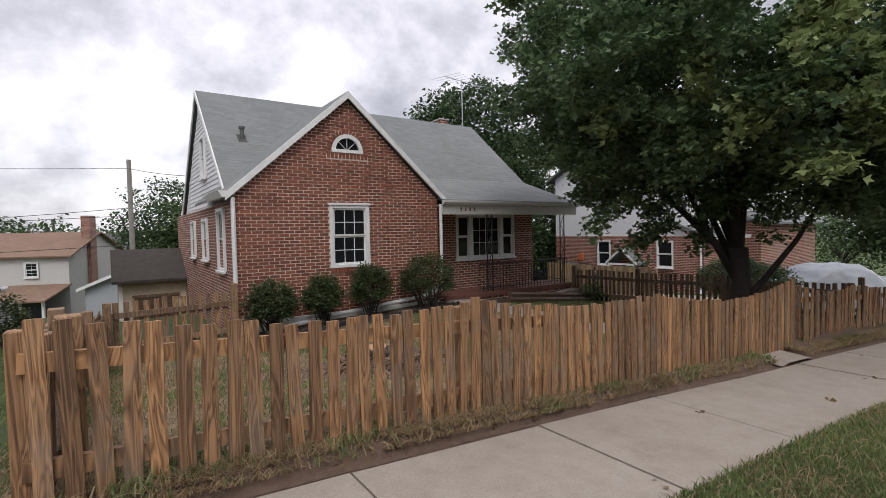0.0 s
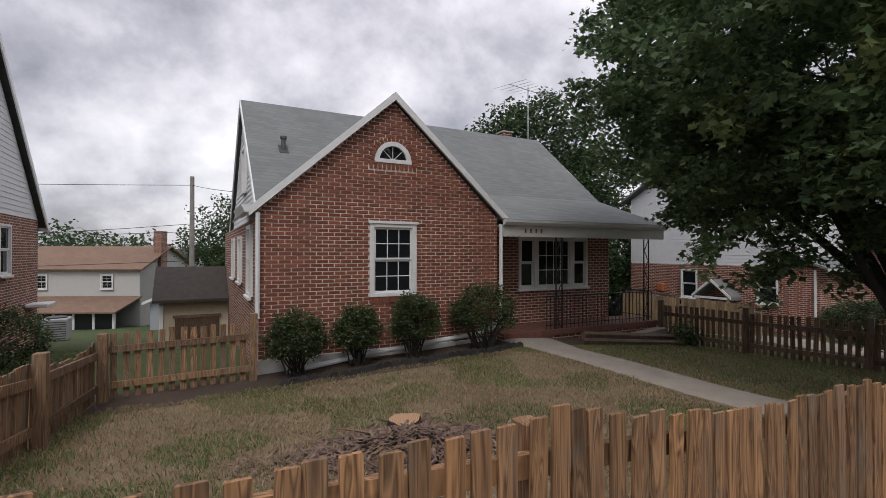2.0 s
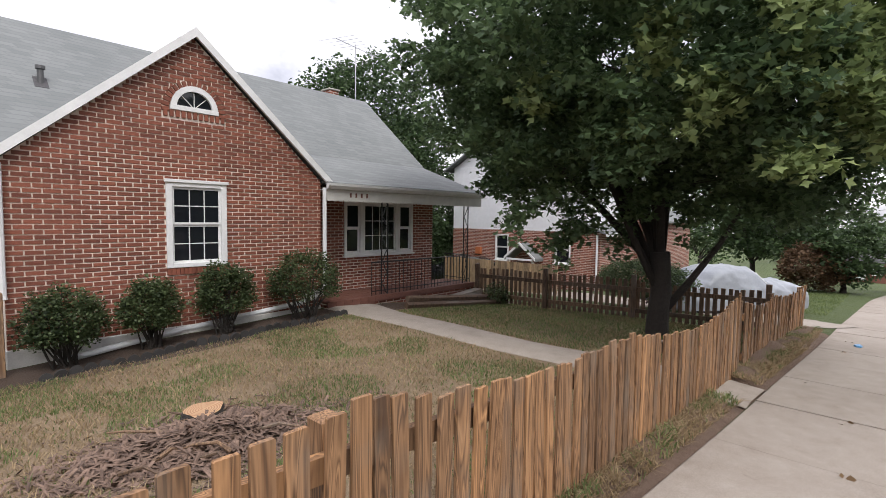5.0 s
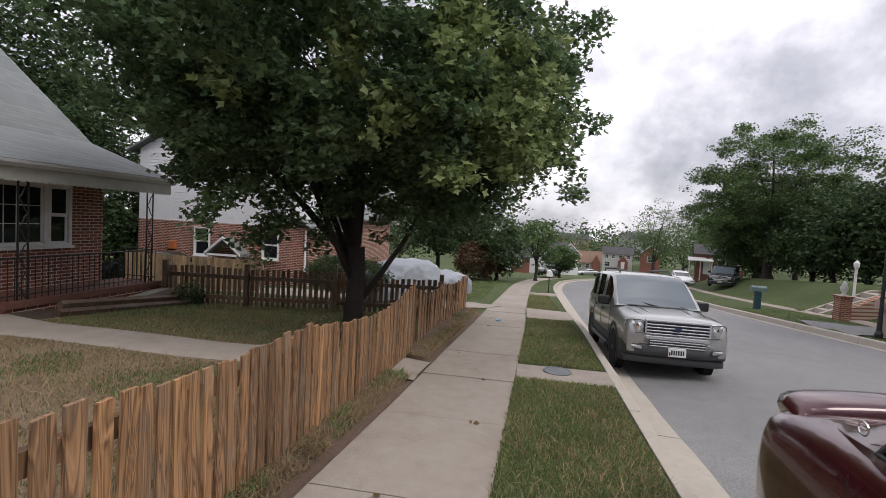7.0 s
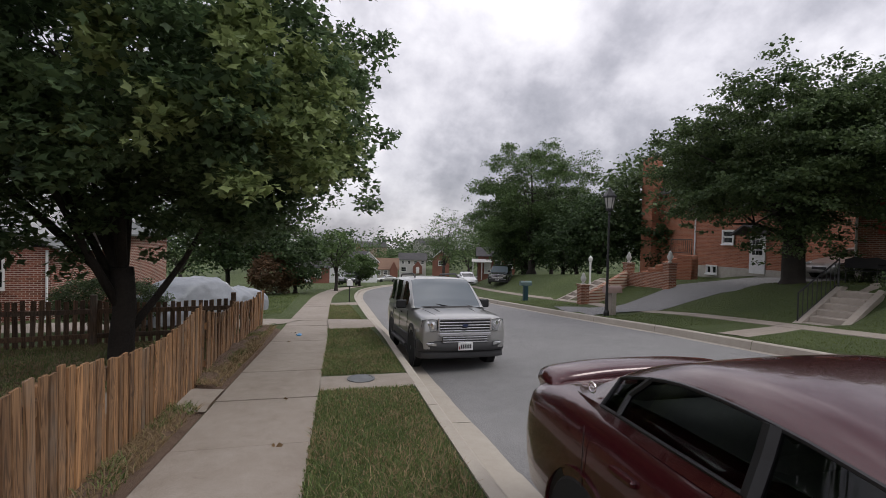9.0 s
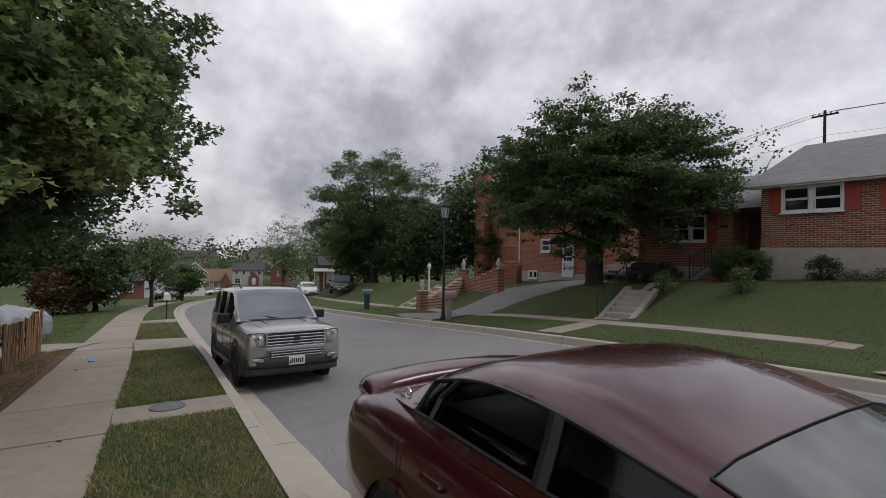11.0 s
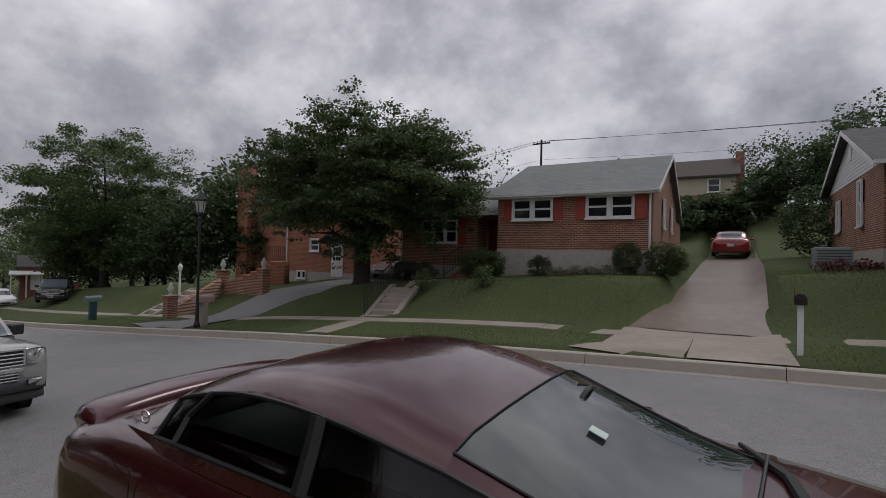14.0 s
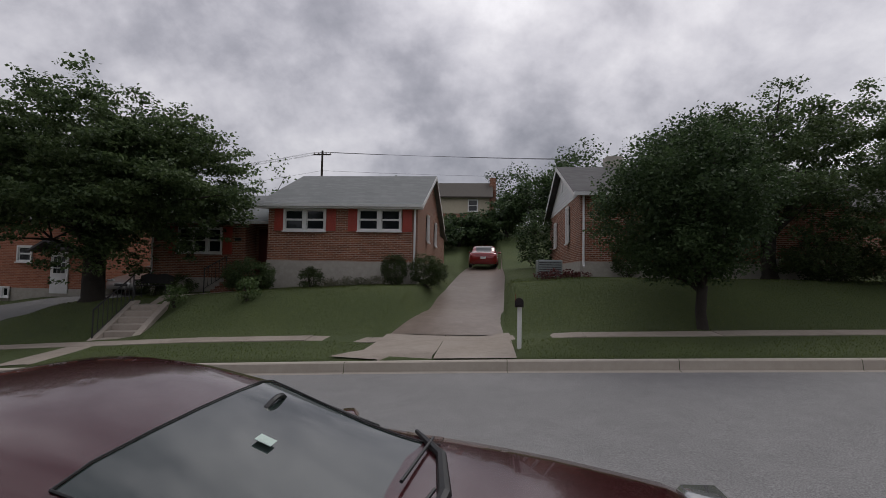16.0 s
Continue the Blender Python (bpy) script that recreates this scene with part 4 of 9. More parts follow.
# television aerial
aerial = empty("television_aerial", "thin metal television aerial on a mast above the roof", "aerial")
M_ALU = plain("dull_aluminium", (0.45, 0.45, 0.46), 0.4, 0.8)
part("mast", tube(bmesh.new(), (11.05, 14.6, 5.3), (11.05, 14.6, 7.5), 0.02, seg=6), M_ALU, aerial)
part("boom", tube(bmesh.new(), (10.0, 14.2, 7.32), (12.3, 15.0, 7.48), 0.012, seg=6), M_ALU, aerial)
for i in range(9):
    t = i / 8
    cx_, cy_, cz_ = 10.0 + 2.3 * t, 14.2 + 0.8 * t, 7.32 + 0.16 * t
    l = 0.65 - 0.4 * t
    part("element", tube(bmesh.new(), (cx_ + 0.33 * l, cy_ - 0.94 * l, cz_), (cx_ - 0.33 * l, cy_ + 0.94 * l, cz_), 0.006, seg=5), M_ALU, aerial)
# ---- fences ----


def picket_mesh(w, h, t=0.018, clip=0.004):
    pts = [(-w / 2, 0), (w / 2, 0), (w / 2, h - clip), (w / 2 - clip, h), (-w / 2 + clip, h), (-w / 2, h - clip)]
    return prism(bmesh.new(), pts, "y", -t / 2, t / 2)


def picket_fence(name, label, posts, z_of, height, dip, mat, rail_side, width=0.09, gap=0.035, post_h=1.0, seed=1, jitter=0.01, lean=1.0, group="", rails=(0.22, 0.78), post_w=0.09, post_names="post"):
    """A fence through posts (x, y): pickets cut to a sagging line between them, two rails, square posts.
    rail_side: 1 sets rails and posts to the left of the way, -1 to the right."""
    rng = random.Random(seed)
    root = empty(name, label, "fence", group=group)
    cache = {}
    for k, ((x0, y0), (x1, y1)) in enumerate(zip(posts, posts[1:])):
        d = Vector((x1 - x0, y1 - y0, 0))
        length = d.length
        yaw = math.atan2(d.y, d.x)
        d.normalize()
        side = Vector((-d.y, d.x, 0)) * rail_side
        h_of = height[k] if isinstance(height, list) else height
        h_a, h_b = h_of if isinstance(h_of, tuple) else (h_of, h_of)
        h_of = min(h_a, h_b)
        dip_k = dip[k] if isinstance(dip, list) else dip
        gap_k = gap[k] if isinstance(gap, list) else gap
        s = gap_k
        while s + width < length:
            w = width * rng.uniform(0.92, 1.06)
            c = s + w / 2
            t = c / length
            x, y = x0 + d.x * c, y0 + d.y * c
            h = h_a + (h_b - h_a) * t - dip_k * math.sin(math.pi * t) + rng.uniform(-jitter, jitter)
            key = (round(w, 3), round(h, 2))
            if key not in cache:
                me = bpy.data.meshes.new("picket")
                bm = picket_mesh(*key)
                bm.to_mesh(me)
                bm.free()
                me.materials.append(mat)
                cache[key] = me
            ob = new("picket", cache[key])
            ob.parent = root
            ob.matrix_basis = pose(x, y, z_of(x, y) + rng.uniform(0.0, 0.02), rng.gauss(0, 0.7) * lean, rng.gauss(0, 0.8) * lean, math.degrees(yaw) + rng.gauss(0, 1.5) * lean)
            s += w + gap_k * rng.uniform(0.8, 1.2)
        for f in rails:
            a = Vector((x0, y0, 0)) + side * 0.032
            b = Vector((x1, y1, 0)) + side * 0.032
            za, zb = z_of(x0, y0) + h_of * f, z_of(x1, y1) + h_of * f
            bm = boxed(0.0, 1.0, -0.019, 0.019, -0.045, 0.045)
            ob = part("rail", bm, mat, root)
            ob.matrix_basis = Matrix.Translation((a.x, a.y, za)) @ Matrix.Rotation(yaw, 4, "Z") @ Matrix.Rotation(-math.atan2(zb - za, length), 4, "Y") @ Matrix.Diagonal((math.hypot(length, zb - za), 1, 1, 1))
    for i, (x, y) in enumerate(posts):
        (ax, ay), (bx, by) = posts[max(0, i - 1)], posts[min(len(posts) - 1, i + 1)]
        d = Vector((bx - ax, by - ay, 0)).normalized()
        side = Vector((-d.y, d.x, 0)) * rail_side
        h = post_h if not isinstance(post_h, list) else post_h[i]
        bm = boxed(-post_w / 2, post_w / 2, -post_w / 2, post_w / 2, -0.25, h, 0.006)
        ob = part("post", bm, mat, root)
        ob.matrix_basis = pose(x + side.x * 0.085, y + side.y * 0.085, z_of(x, y), rng.gauss(0, 0.6), rng.gauss(0, 0.6), math.degrees(math.atan2(d.y, d.x)))
    return root


F_Y = 2.80
picket_fence("picket_fence", "low weathered cedar picket fence along the pavement", [(-0.45, F_Y), (2.06, F_Y), (4.50, F_Y), (8.02, F_Y - 0.02)], lambda x, y: base(x) + 0.0, [(0.935, 0.92), (0.945, 0.92), (0.93, 1.06)], [0.09, 0.08, 0.17], M_FENCE, 1, seed=3, post_h=[0.88, 0.88, 0.84, 0.95], gap=[0.038, 0.030, 0.020], width=0.077, rails=(0.26, 0.80))
picket_fence("picket_fence", "leaning cedar picket fence panels beside the tree", [(8.40, F_Y), (10.7, F_Y - 0.02), (14.4, F_Y - 0.05)], lambda x, y: base(x) - 0.01, [0.94, (0.90, 1.0)], [0.10, 0.10], M_FENCE, 1, width=0.085, gap=0.018, seed=9, lean=2.0, post_h=0.95)
picket_fence("picket_fence", "cedar picket fence with posts beside the next garden", [(-0.36, 3.06), (-0.55, 5.0), (-0.44, 7.1), (-0.26, 9.3)], ground_z, 0.80, 0.08, M_FENCE_SIDE, -1, seed=5, gap=0.02, post_h=0.9, post_w=0.11)
picket_fence("picket_fence", "cedar picket fence panel between post and house corner", [(-0.16, 9.38), (1.74, 9.46)], ground_z, 0.88, -0.02, M_FENCE_SIDE, -1, seed=6, width=0.08, gap=0.06, post_h=[0.92, 1.05], post_w=0.11, lean=0.5)
picket_fence("picket_fence", "dark weathered picket fence between the gardens", [(11.25, 9.45), (11.6, 7.6), (12.0, 5.6), (12.3, 3.1)], ground_z, 0.86, [-0.03, -0.03, 0.05], M_FENCE_OLD, -1, seed=8, gap=0.045, post_h=1.0, post_w=0.1, width=0.08)
picket_fence("board_fence", "fresh pine board fence beside the next house", [(16.0, 15.0), (16.0, 12.4), (16.0, 9.85)], lambda x, y: -0.85, 1.12, 0.0, M_FENCE_NEW, 1, seed=4, gap=0.004, post_h=1.12, width=0.13, jitter=0.0, lean=0.2)
# ---- trees and shrubs ----


def leaf_cloud(name, centers, per, spread, size, mat, parent, rng, flat=0.55, shape="leaf", droop=0.3):
    """Many small leaves round the given twig ends: each leaf a folded blade of two faces."""
    cs = np.repeat(np.array(centers, dtype=float), per, axis=0)
    n = len(cs)
    off = np.clip(rng.normal(0, 1, (n, 3)), -1.45, 1.45) * np.array([spread, spread, spread * flat])
    p = cs + off
    yaw = rng.uniform(0, 2 * np.pi, n)
    tilt = rng.normal(-droop, 0.5, n)
    roll = rng.normal(0, 0.6, n)
    d = np.stack([np.cos(yaw) * np.cos(tilt), np.sin(yaw) * np.cos(tilt), np.sin(tilt)], 1)
    s = np.stack([-np.sin(yaw), np.cos(yaw), np.zeros(n)], 1)
    u = np.cross(d, s)
    s = s * np.cos(roll)[:, None] + u * np.sin(roll)[:, None]
    u = np.cross(d, s)
    l = (size * rng.uniform(0.65, 1.3, n))[:, None]
    w = l * (0.42 if shape == "leaf" else 0.5)
    if shape == "maple":
        vs = [p, p + d * l * 0.52 + s * w * 1.12 + u * l * 0.10, p + d * l * 0.56 + s * w * 0.42, p + d * l, p + d * l * 0.56 - s * w * 0.42, p + d * l * 0.52 - s * w * 1.12 + u * l * 0.10]
    else:
        vs = [p, p + d * l * 0.5 + s * w + u * l * 0.1, p + d * l, p + d * l * 0.5 - s * w + u * l * 0.1]
    k = len(vs)
    verts = np.stack(vs, 1).reshape(-1, 3)
    me = bpy.data.meshes.new(name)
    me.vertices.add(n * k)
    me.vertices.foreach_set("co", verts.astype(np.float32).ravel())
    half = k // 2 + 1
    a = list(range(0, half))
    b = [0] + list(range(half - 1, k))
    loops, starts, tot = [], [], []
    idx = np.arange(n)[:, None] * k
    la, lb = idx + np.array(a), idx + np.array(b)
    both = np.concatenate([la, lb], 1).ravel()
    me.loops.add(len(both))
    me.loops.foreach_set("vertex_index", both.astype(np.int32))
    lens = np.tile([len(a), len(b)], n)
    st = np.concatenate([[0], np.cumsum(lens)[:-1]])
    me.polygons.add(2 * n)
    me.polygons.foreach_set("loop_start", st.astype(np.int32))
    me.update(calc_edges=True)
    me.validate()
    me.materials.append(mat)
    ob = new(name, me)
    ob.parent = parent
    return ob


def tree(name, label, x, y, z, trunk_h, trunk_r, blobs, clusters, per, leaf, mat, seed, spread=0.35, shape="leaf", limbs=14, shell=0.55, gaps=0.0, flat=0.55, sprays=0, droop=0.3, lean=(0, 0), flare=1.5):
    """Trunk with limbs, and a crown of twig clusters inside the blobs (centre, radii)."""
    rng = np.random.default_rng(seed)
    root = empty(name, label, "tree")
    cents = []
    vol = np.array([b[3] * b[4] * b[5] for b in blobs])
    goal = sprays or clusters
    outs = []
    while len(cents) < goal:
        b = blobs[rng.choice(len(blobs), p=vol / vol.sum())]
        v = rng.normal(0, 1, 3)
        v /= np.linalg.norm(v)
        r = rng.uniform(shell ** 3, 1.0) ** (1 / 3)
        r *= 1.0 + 0.16 * noise.noise(Vector(v * 2.3) + Vector((seed, 0, 0))) + 0.10 * noise.noise(Vector(v * 6.0) + Vector((0, seed, 0)))
        p = np.array([b[0] + v[0] * r * b[3], b[1] + v[1] * r * b[4], b[2] + v[2] * r * b[5]])
        if gaps and noise.noise(Vector(p * 0.9) + Vector((seed, 1, 2))) < gaps - 0.45:
            continue
        cents.append(p)
        outs.append(v)
    if sprays:
        # each spray is a drooping bough: clusters strung outwards along it, with gaps between boughs
        tips, per_bough = [], max(1, clusters // sprays)
        size = 0.22 * float(np.mean([b[3] for b in blobs]))
        for p, v in zip(cents, outs):
            side = np.array([-v[1], v[0], 0.0])
            side /= np.linalg.norm(side) + 1e-6
            out = np.array([v[0], v[1], 0.35 * v[2]])
            out /= np.linalg.norm(out) + 1e-6
            l = size * rng.uniform(0.7, 1.4)
            for k in range(per_bough):
                s = rng.uniform(-1.0, 0.75)
                tips.append(p + out * s * l + side * rng.normal(0, 0.42) * l * (1.0 - 0.5 * max(0, s)) + np.array([0, 0, -0.30 * l * max(0.0, s) ** 2 + rng.normal(0, 0.17) * l]))
        cents = tips
    fork = Vector((x + lean[0], y + lean[1], z + trunk_h))
    bm = bmesh.new()
    foot = Vector((x, y, z))
    mid = foot.lerp(fork, 0.5) + Vector((0.04, -0.03, 0))
    pipe(bm, [foot - Vector((0, 0, 0.3)), foot, foot + Vector((0, 0, 0.25)), mid, fork], [trunk_r * flare * 1.12, trunk_r * flare, trunk_r * 1.06, trunk_r, trunk_r * 0.95], 12)
    part("trunk", bm, M_BARK, root, smooth=True)
    order = rng.permutation(len(cents))[:limbs]
    targets = [Vector(cents[i]) for i in order]
    for j, t in enumerate(targets):
        bm = bmesh.new()
        start = foot.lerp(fork, 0.75 + 0.25 * (j % 4) / 3)
        bend = start.lerp(t, 0.45) + Vector((rng.normal(0, 0.2), rng.normal(0, 0.2), 0.12 * (t - start).length))
        r0 = trunk_r * (0.45 if j < 5 else 0.25)
        pipe(bm, [start, start.lerp(bend, 0.5) + Vector((0, 0, 0.05)), bend, bend.lerp(t, 0.6), t], [r0, r0 * 0.85, r0 * 0.6, r0 * 0.35, r0 * 0.12], 7)
        for q in range(5):
            near = min(cents[(order[j] + q * 37) % len(cents):][:40] or cents[:40], key=lambda c: (Vector(c) - bend).length)
            pipe(bm, [bend, bend.lerp(Vector(near), 0.5) + Vector((0, 0, 0.08)), Vector(near)], [r0 * 0.4, r0 * 0.22, r0 * 0.06], 5)
        part("limb", bm, M_BARK, root, smooth=True)
    leaf_cloud("crown", cents, per, spread, leaf, mat, root, rng, flat, shape, droop)
    return root


MAPLE_Z = -0.12
maple = tree("maple_tree", "large maple with dense dark green leaves behind the picket fence", 10.1, 4.45, MAPLE_Z, 1.45, 0.175,
     [(9.9, 4.75, 5.0, 4.2, 4.3, 3.4), (8.4, 3.65, 4.0, 2.8, 2.2, 1.6), (10.2, 6.9, 4.2, 2.8, 2.4, 1.9), (10.6, 2.2, 4.4, 2.2, 2.0, 2.1), (9.8, 6.8, 6.3, 2.8, 2.3, 2.4), (9.8, 7.5, 3.65, 1.9, 1.5, 1.1), (10.2, 2.45, 3.2, 2.1, 1.6, 1.3), (11.6, 3.1, 3.2, 2.2, 1.7, 1.3), (9.3, 5.6, 3.25, 2.2, 1.8, 1.05), (9.2, 4.0, 3.1, 1.9, 1.4, 1.1), (10.8, 4.3, 2.7, 1.7, 1.6, 0.95), (10.8, 2.9, 2.6, 1.7, 1.3, 0.85), (11.9, 2.5, 2.7, 1.6, 1.2, 0.85)], 4200, 38, 0.11, M_LEAF, 11, spread=0.15, shape="maple", limbs=10, shell=0.45, gaps=0.26, flat=0.6, sprays=640, flare=1.12)
# sprays on the side towards the pavement, the light on them put into paler leaves
rng = np.random.default_rng(14)
young = []
for cx, cy, cz, n, l in ((7.0, 2.30, 3.80, 34, 0.55), (7.2, 2.15, 4.30, 16, 0.3), (7.6, 1.62, 3.25, 14, 0.25), (8.3, 1.30, 3.55, 16, 0.3), (6.8, 2.95, 3.15, 14, 0.3), (6.7, 5.0, 3.55, 14, 0.25), (8.5, 1.25, 2.95, 12, 0.2), (7.1, 2.2, 2.55, 10, 0.15), (7.3, 3.9, 3.0, 10, 0.2), (8.9, 1.15, 3.9, 14, 0.3), (7.5, 1.9, 3.6, 22, 0.45), (8.1, 1.5, 4.2, 20, 0.4), (9.4, 1.0, 3.3, 14, 0.3), (9.2, 1.1, 4.6, 14, 0.35), (7.9, 1.55, 2.8, 14, 0.2), (6.9, 3.5, 3.9, 14, 0.35)):
    young += [(cx + rng.normal(0, 0.17), cy + rng.normal(0, 0.15), cz + rng.uniform(-l, l)) for _ in range(n)]
leaf_cloud("young_sprays", young, 22, 0.10, 0.118, leaves("lit_maple_leaves", (0.11, 0.155, 0.06), (0.32, 0.385, 0.155)), maple, rng, 0.7, "maple")["label"] = "paler yellow-green leaves, coloured as if brightly lit"
for pts in ([(10.12, 4.40, 0.22), (10.3, 4.05, 0.75), (10.5, 3.6, 1.5), (10.7, 3.1, 2.6)], [(10.05, 4.5, 0.75), (9.7, 4.75, 1.5), (9.3, 5.1, 2.6)], [(10.1, 4.5, 0.9), (10.2, 4.9, 1.7), (10.3, 5.6, 3.0)]):
    part("limb", pipe(bmesh.new(), pts, [0.075, 0.062, 0.045, 0.025][:len(pts)], 8), M_BARK, maple, smooth=True)
tree("street_tree", "spreading dark green tree on the bank across the street", 14.1, -14.3, 0.6, 2.1, 0.33,
     [(13.8, -14.3, 5.0, 4.35, 4.3, 2.95), (12.2, -14.6, 4.9, 2.9, 2.5, 1.9), (16.0, -12.9, 4.4, 2.6, 2.2, 1.6)], 4200, 30, 0.108, M_LEAF_D, 21, spread=0.17, limbs=16, shell=0.3, gaps=0.12, flat=0.32, sprays=420)
tree("pear_tree", "round-headed ornamental pear tree in the verge", -4.45, -11.3, 0.42, 1.3, 0.125,
     [(-4.0, -11.3, 3.65, 2.15, 2.05, 1.85), (-4.4, -11.3, 4.75, 1.3, 1.3, 1.2), (-4.0, -11.3, 2.6, 1.3, 1.2, 0.8)], 1000, 60, 0.075, M_LEAF_B, 31, spread=0.16, limbs=10, shell=0.3, flat=0.8)
tree("garden_tree", "tall spreading tree on the lawn across the street", -8.4, -15.6, 1.8, 1.6, 0.22,
     [(-9.2, -15.6, 5.35, 3.9, 3.6, 2.5), (-6.9, -15.2, 5.4, 1.9, 1.9, 1.8)], 1900, 40, 0.1, M_LEAF_D, 41, spread=0.18, limbs=14, shell=0.3, gaps=0.15, flat=0.4, sprays=220)
tree("roadside_tree", "tall feathery tree beyond the garden steps", 41, -17, -0.8, 3.0, 0.3,
     [(41, -17, 6.2, 5.6, 5.6, 5.2), (38, -18.5, 3.6, 4.2, 4.2, 3.6), (45, -16, 4.5, 3.6, 3.6, 3.6)], 2800, 30, 0.15, M_LEAF_C, 51, spread=0.26, limbs=22, shell=0.35, gaps=0.2, sprays=300)
# ---- cars ----
M_MAROON = plain("maroon_paint", (0.052, 0.006, 0.009), 0.24, 0.2, vary=0.06, coat=0.75)
M_SILVER = plain("silver_paint", (0.37, 0.37, 0.365), 0.33, 0.5, vary=0.05, coat=0.8)
M_CARRED = plain("bright_red_paint", (0.22, 0.012, 0.014), 0.25, 0.1, vary=0.05, coat=1.0)
M_CARDARK = plain("black_paint", (0.012, 0.012, 0.014), 0.25, 0.1, vary=0.05, coat=1.0)
M_CARWHITE = plain("white_car_paint", (0.6, 0.6, 0.6), 0.25, 0.1, vary=0.04, coat=1.0)
M_TYRE = plain("tyre_rubber", (0.014, 0.014, 0.014), 0.85, vary=0.2)
M_PLASTIC = plain("dark_grey_plastic", (0.05, 0.05, 0.052), 0.6, vary=0.15)
M_BLACK = plain("black_trim", (0.010, 0.010, 0.011), 0.45)
M_CHROME = plain("chrome", (0.72, 0.72, 0.73), 0.12, 1.0, vary=0.03)
M_RIM = plain("alloy", (0.42, 0.42, 0.43), 0.35, 0.9, vary=0.05)
M_CARGLASS = glass("car_glass", (0.010, 0.014, 0.014), 0.015, coat=0.25)
def see_through(name, tint, ior):
    """Thin tinted car glass: what lies behind shows, under a sharp reflection."""
    def build(nt, bsdf):
        tr = nt.nodes.new("ShaderNodeBsdfTransparent")
        tr.inputs["Color"].default_value = (*tint, 1)
        gl = nt.nodes.new("ShaderNodeBsdfGlossy")
        gl.inputs["Roughness"].default_value = 0.01
        fr = node(nt, "ShaderNodeFresnel", IOR=ior)
        mx = nt.nodes.new("ShaderNodeMixShader")
        nt.links.new(fr.outputs[0], mx.inputs[0])
        nt.links.new(tr.outputs[0], mx.inputs[1])
        nt.links.new(gl.outputs[0], mx.inputs[2])
        nt.links.new(mx.outputs[0], nt.nodes["Material Output"].inputs[0])
    return material(name, build)


# lighter bluish base: part of the sky's reflection is put into the colour
M_TINTED = glass("sky_toned_windscreen", (0.085, 0.108, 0.122), 0.03, coat=0.5, spec=0.7)
M_SIDEGLASS = see_through("tinted_side_glass", (0.50, 0.54, 0.53), 1.5)
M_SCREEN = glass("windscreen_glass", (0.024, 0.034, 0.032), 0.015, coat=0.4, spec=0.6, coat_ior=1.6)
M_LENS = plain("clear_lamp_lens", (0.36, 0.37, 0.37), 0.12, 0.5, vary=0.25, scale=20, coat=1.0)
M_HEADLAMP = plain("headlamp_glass", (0.38, 0.39, 0.40), 0.12, 0.3, vary=0.4, scale=24, coat=1.0)
M_AMBER = plain("amber_lens", (0.6, 0.2, 0.03), 0.2, coat=1.0)
M_REDLENS = plain("red_lamp_lens", (0.35, 0.02, 0.02), 0.2, vary=0.2, coat=1.0)
M_PLATE = plain("white_plate", (0.62, 0.62, 0.62), 0.4, vary=0.05)
M_CLOTH = plain("grey_seat_cloth", (0.10, 0.095, 0.09), 0.9, vary=0.3)


def spread(rows, n):
    """Smooths a table of stations: n steps between each pair, by Catmull-Rom curves."""
    out = []
    for i in range(len(rows) - 1):
        p0, p1, p2, p3 = rows[max(0, i - 1)], rows[i], rows[i + 1], rows[min(len(rows) - 1, i + 2)]
        for k in range(n):
            t = k / n
            out.append([p1[j] + (p2[j] - p1[j]) * t if j == 0 else 0.5 * (2 * p1[j] + (p2[j] - p0[j]) * t + (2 * p0[j] - 5 * p1[j] + 4 * p2[j] - p3[j]) * t * t + (3 * p1[j] - p0[j] - 3 * p2[j] + p3[j]) * t ** 3) for j in range(len(p1))])
    out.append(list(rows[-1]))
    return out


def loft_parts(rows, section, kinds, mats, parent, caps=None):
    """Skins cross-sections from station to station; kinds(i, j, u) sorts the faces into parts."""
    rings = [section(r) for r in rows]
    n = len(rings[0])
    groups = {}
    for i in range(len(rings) - 1):
        for j in range(n - 1):
            groups.setdefault(kinds(rows[i][0], rows[i + 1][0], j), []).append((i, j))
    made = {}
    for kind, cells in groups.items():
        bm = bmesh.new()
        vs = {}
        def v(i, j):
            if (i, j) not in vs:
                vs[i, j] = bm.verts.new(rings[i][j])
            return vs[i, j]
        for i, j in cells:
            q = [v(i, j), v(i, j + 1), v(i + 1, j + 1), v(i + 1, j)]
            try:
                bm.faces.new(q)
            except ValueError:
                pass
        if caps == kind:
            for i in (0, len(rings) - 1):
                f = [v(i, j) for j in range(n)]
                bm.faces.new(f if i == 0 else f[::-1])
        bmesh.ops.remove_doubles(bm, verts=bm.verts, dist=0.0005)
        bmesh.ops.recalc_face_normals(bm, faces=bm.faces)
        name, mat = kind.split(":")[0], mats[kind]
        made[kind] = part(name, bm, mat, parent, smooth=True)
    return made, rings


def body_section(r):
    u, hw, zb, zt = r
    h = zt - zb
    half = [(0.0, zb), (0.82 * hw, zb), (0.965 * hw, zb + 0.07 * h), (hw, zb + 0.32 * h), (hw * 1.005, zb + 0.55 * h), (0.985 * hw, zb + 0.78 * h), (0.95 * hw, zb + 0.9 * h), (0.88 * hw, zb + 0.965 * h), (0.72 * hw, zt), (0.4 * hw, zt + 0.012), (0.0, zt + 0.016)]
    return [(u, y, z) for y, z in half] + [(u, -y, z) for y, z in half[-2::-1]]


